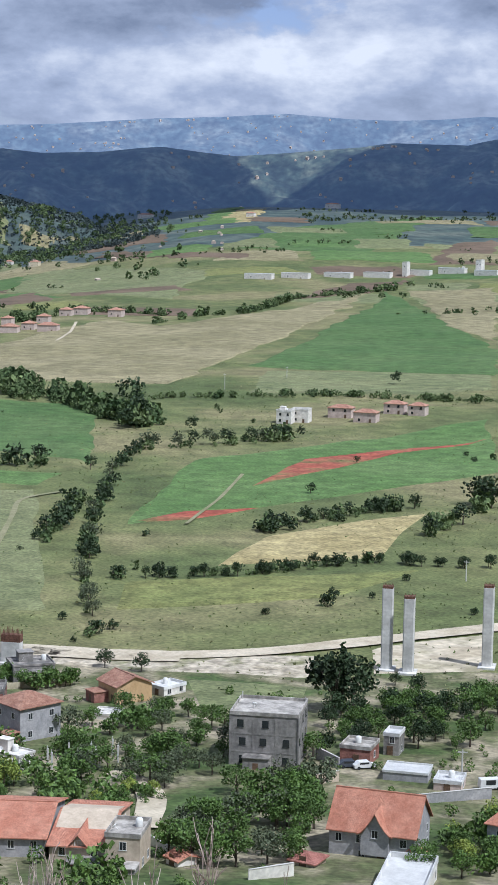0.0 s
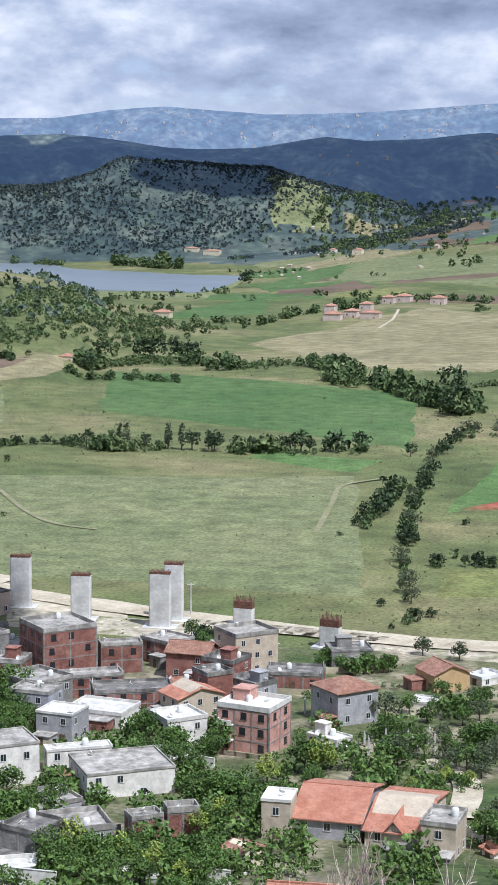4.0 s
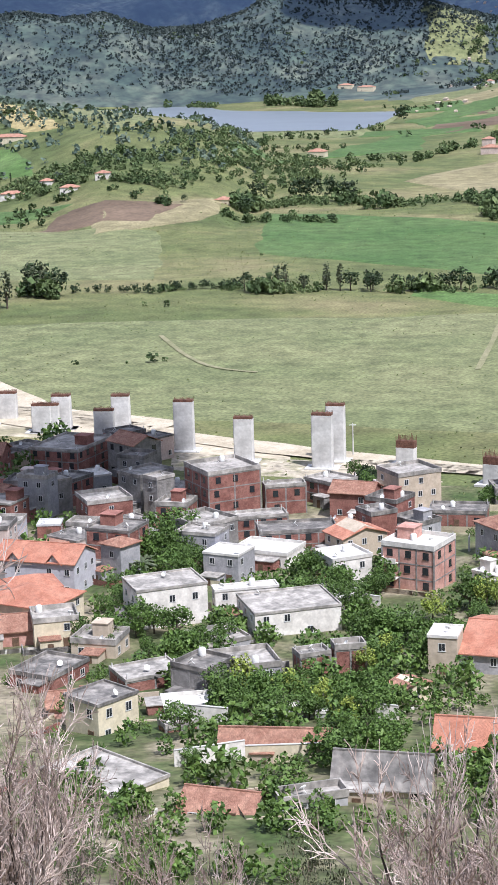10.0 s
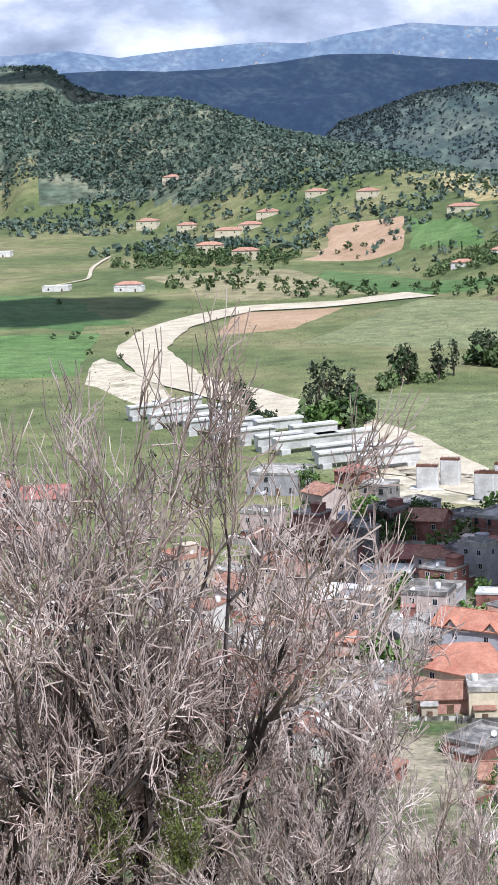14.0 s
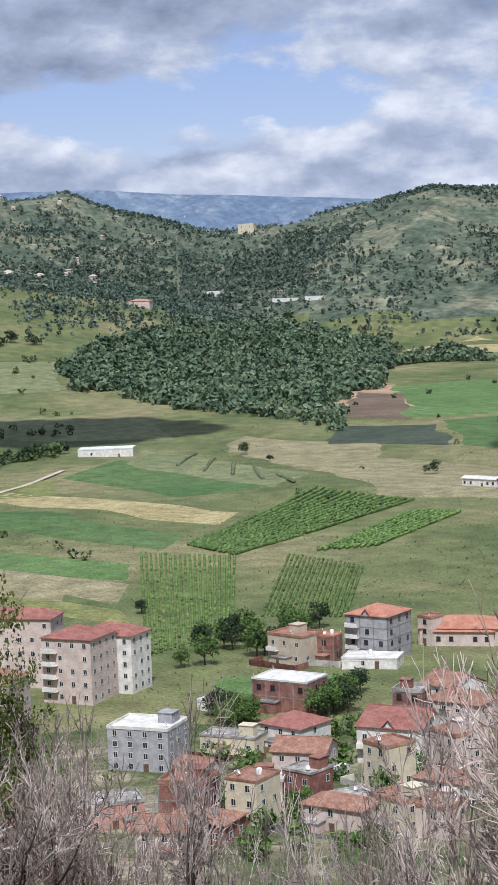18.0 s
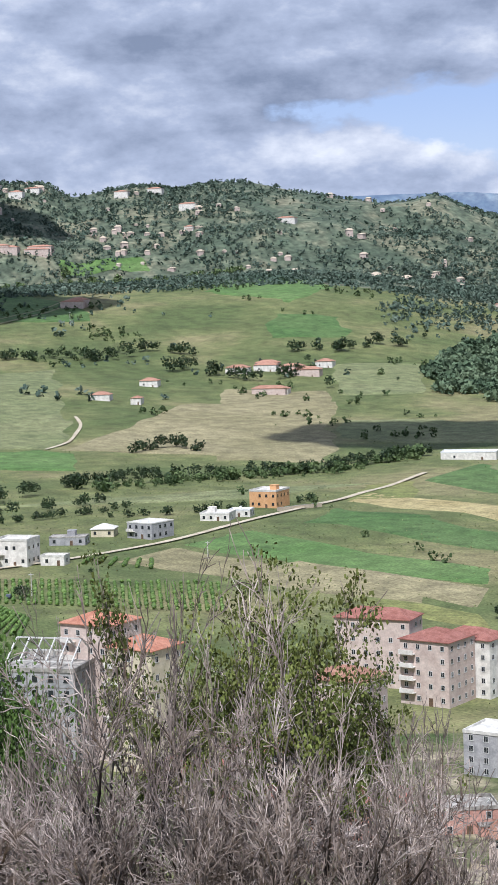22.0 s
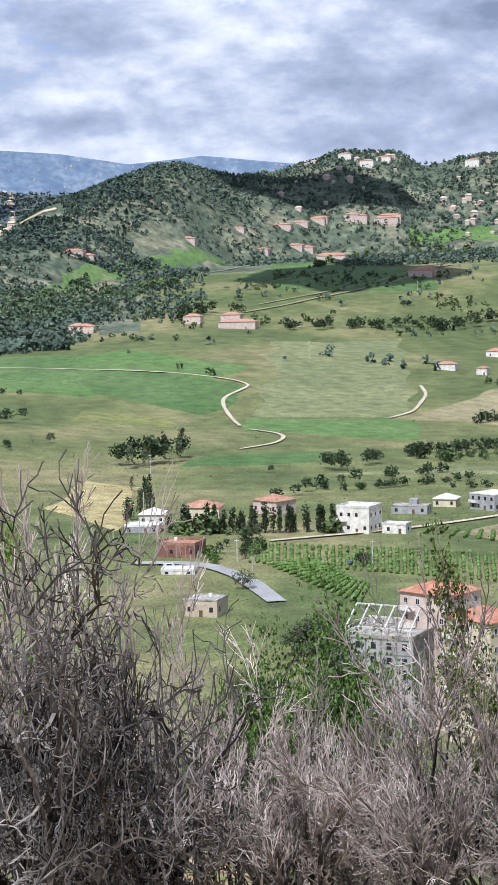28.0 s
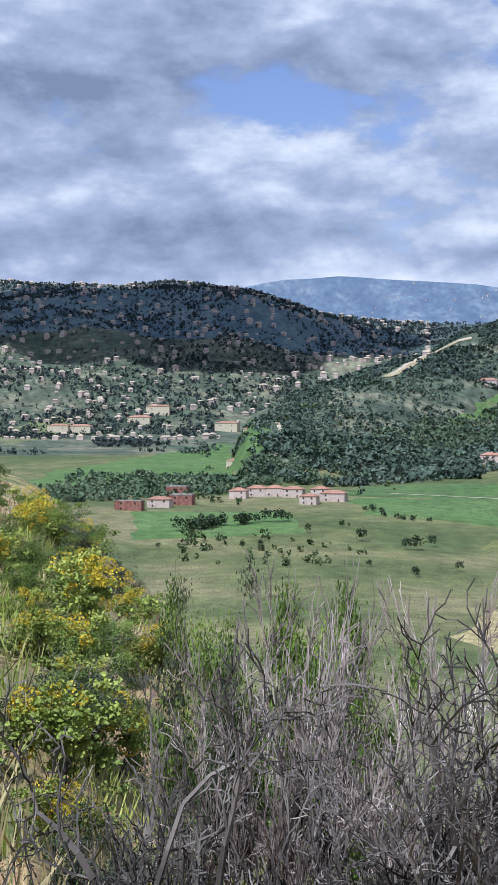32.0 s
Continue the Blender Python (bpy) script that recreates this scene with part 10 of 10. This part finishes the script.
tarpaulin(-98.2, 331.4, float(land(-98.2, 331.4)) + 2.8, 16.5, 6, 3)

# ---- orchards and vines ----


def orchard(name, label, corners, rows, per_row, h, leaf):
    """Rows of small bushes between four corners; rows run from the first side to the opposite one."""
    c = np.array(corners, float)
    r = np.random.default_rng(len(name) + rows)
    u = np.repeat((np.arange(rows) + .5) / rows, per_row)
    v = np.tile((np.arange(per_row) + .5) / per_row, rows) + r.normal(size=rows * per_row) * .12 / per_row
    keep = r.random(len(u)) > .06
    u, v = u[keep], v[keep]
    p = ((1 - u) * (1 - v))[:, None] * c[0] + (u * (1 - v))[:, None] * c[1] + (u * v)[:, None] * c[2] + ((1 - u) * v)[:, None] * c[3]
    n = len(u)
    hh = h * r.uniform(.7, 1.25, n)
    vv = ICO[None] * r.uniform(.75, 1.25, (n, 12, 1)) * np.stack([hh * .55, hh * .55, hh * .5], 1)[:, None]
    vv = vv + np.stack([p[:, 0], p[:, 1], land(p[:, 0], p[:, 1]) + hh * .45], 1)[:, None]
    ff = (ICO_F[None] + (np.arange(n) * 12)[:, None, None]).reshape(-1, 3)
    return tagged(mesh_object(name, vv.reshape(-1, 3), ff, [LEAF[leaf]]), label, "orchard", kind="stuff")


orchard("young_orchard", "rows of young fruit trees on green grass", [(-394.9, 290.1), (-409.1, 334.3), (-515.1, 423.7), (-554.6, 407)], 20, 70, 1.0, "green")
orchard("young_orchard", "rows of young fruit trees on green grass", [(-416.8, 350.9), (-395, 367.5), (-460.6, 438.1), (-505.2, 440.5)], 18, 46, 1.0, "green")
orchard("vineyard", "dense dark green rows of vines", [(-554.9, 430.8), (-517.7, 424.5), (-579.5, 585.2), (-653.6, 588.1)], 15, 120, 1.7, "green")
orchard("vineyard", "dense dark green rows of vines", [(-502.5, 451.1), (-492.9, 476.2), (-533.6, 567.7), (-555.9, 556.9)], 9, 70, 1.5, "green")
orchard("young_orchard", "rows of young fruit trees on green grass", [(-597.7, 184.7), (-516.1, 268.3), (-569, 293.9), (-644.3, 199.4)], 44, 16, 1.5, "green")
orchard("vineyard", "dense dark green rows of vines", [(-593.6, 190), (-509.9, 193.9), (-539.3, 208.2), (-592.3, 208.5)], 16, 60, 1.3, "green")
orchard("vineyard", "rows of low green crops", [(-642.6, 268.5), (-611.3, 288.8), (-631.2, 298.2), (-655.2, 278.7)], 6, 30, 1.5, "green")
orchard("vineyard", "rows of low green crops", [(-813.7, 618.3), (-659.2, 591.6), (-700.2, 612.9), (-855.9, 667.9)], 5, 60, 1.9, "olive")

# ---- lake ----
lake_a = np.radians(np.linspace(10.2, 21.5, 40))
shore = 1960 + 60 * value_noise(np.linspace(0, 7, 40), np.zeros(40), 2) + 900 * np.exp(-np.linspace(0, 11.3, 40) / .7)
lake_xy = [(-q * math.sin(a), q * math.cos(a)) for a, q in zip(lake_a, shore)] + [(-3050 * math.sin(a), 3050 * math.cos(a)) for a in lake_a[::-1]]
lake_mesh = bpy.data.meshes.new("lake")
lake_mesh.from_pydata([(x, y, 13.0) for x, y in lake_xy], [], [tuple(range(len(lake_xy)))])
lake_mesh.materials.append(WATER)
tagged(new("lake", lake_mesh), "calm grey-blue reservoir lake in the valley", "water", kind="structure")

bank = [(-(q + dq) * math.sin(a), (q + dq) * math.cos(a)) for dq in (6, -70) for a, q in zip(lake_a, shore)]
bank_v = [(x, y, 13.05 if k < 40 else float(land(x, y)) - .3) for k, (x, y) in enumerate(bank)]
tagged(mesh_object("lake_shore", bank_v, [(k, k + 1, k + 41, k + 40) for k in range(39)], [CROP["pale"]], None, True), "grassy bank along the lake", "bank", kind="structure")

# ---- joined woods ----
WOOD_LOOK = {"bush_valley": ("belt", "scattered dark green bushes and small trees of the valley"),
             "wood_valley": ("belt", "dark green hedgerows and tree belts of the valley"), "wood_forest": ("wood", "dense dark evergreen wood on the hillside"),
             "pasture_tufts": ("tuft", "tufts of rank grass and thistles in the meadows"),
             "wood_gardens": ("green", "fresh green garden trees and bushes between the houses"),
             "wood_far": ("farscrub", "scrub on the far hills, haze blue mixed into its leaf colour"),
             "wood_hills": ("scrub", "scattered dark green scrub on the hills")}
LEAF["wood"] = material("evergreen_wood", [(0.06, 0.096, 0.055), (0.086, 0.124, 0.072), (0.125, 0.165, 0.096)], 0.03, 0.5, spread=0.2, island=0.3)
LEAF["belt"] = material("hedgerow_leaves", [(0.042, 0.07, 0.026), (0.068, 0.1, 0.038), (0.105, 0.14, 0.056)], 0.05, 0.8, spread=0.2, island=0.4)
LEAF["tuft"] = material("rank_grass", [(0.085, 0.115, 0.042), (0.125, 0.15, 0.06), (0.2, 0.2, 0.1)], 0.05, 0.8, spread=0.2, island=0.5)
# green scrub leaves with a little haze blue painted in
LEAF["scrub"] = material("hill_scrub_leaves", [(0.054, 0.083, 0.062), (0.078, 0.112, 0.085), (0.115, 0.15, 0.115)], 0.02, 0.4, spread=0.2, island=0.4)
# bluish leaf colour takes the place of haze over the far hills
LEAF["farscrub"] = material("haze_tinted_scrub_leaves", [(0.034, 0.052, 0.05), (0.05, 0.07, 0.068), (0.075, 0.096, 0.09)], 0.02, 0.4, spread=0.25, island=0.4)
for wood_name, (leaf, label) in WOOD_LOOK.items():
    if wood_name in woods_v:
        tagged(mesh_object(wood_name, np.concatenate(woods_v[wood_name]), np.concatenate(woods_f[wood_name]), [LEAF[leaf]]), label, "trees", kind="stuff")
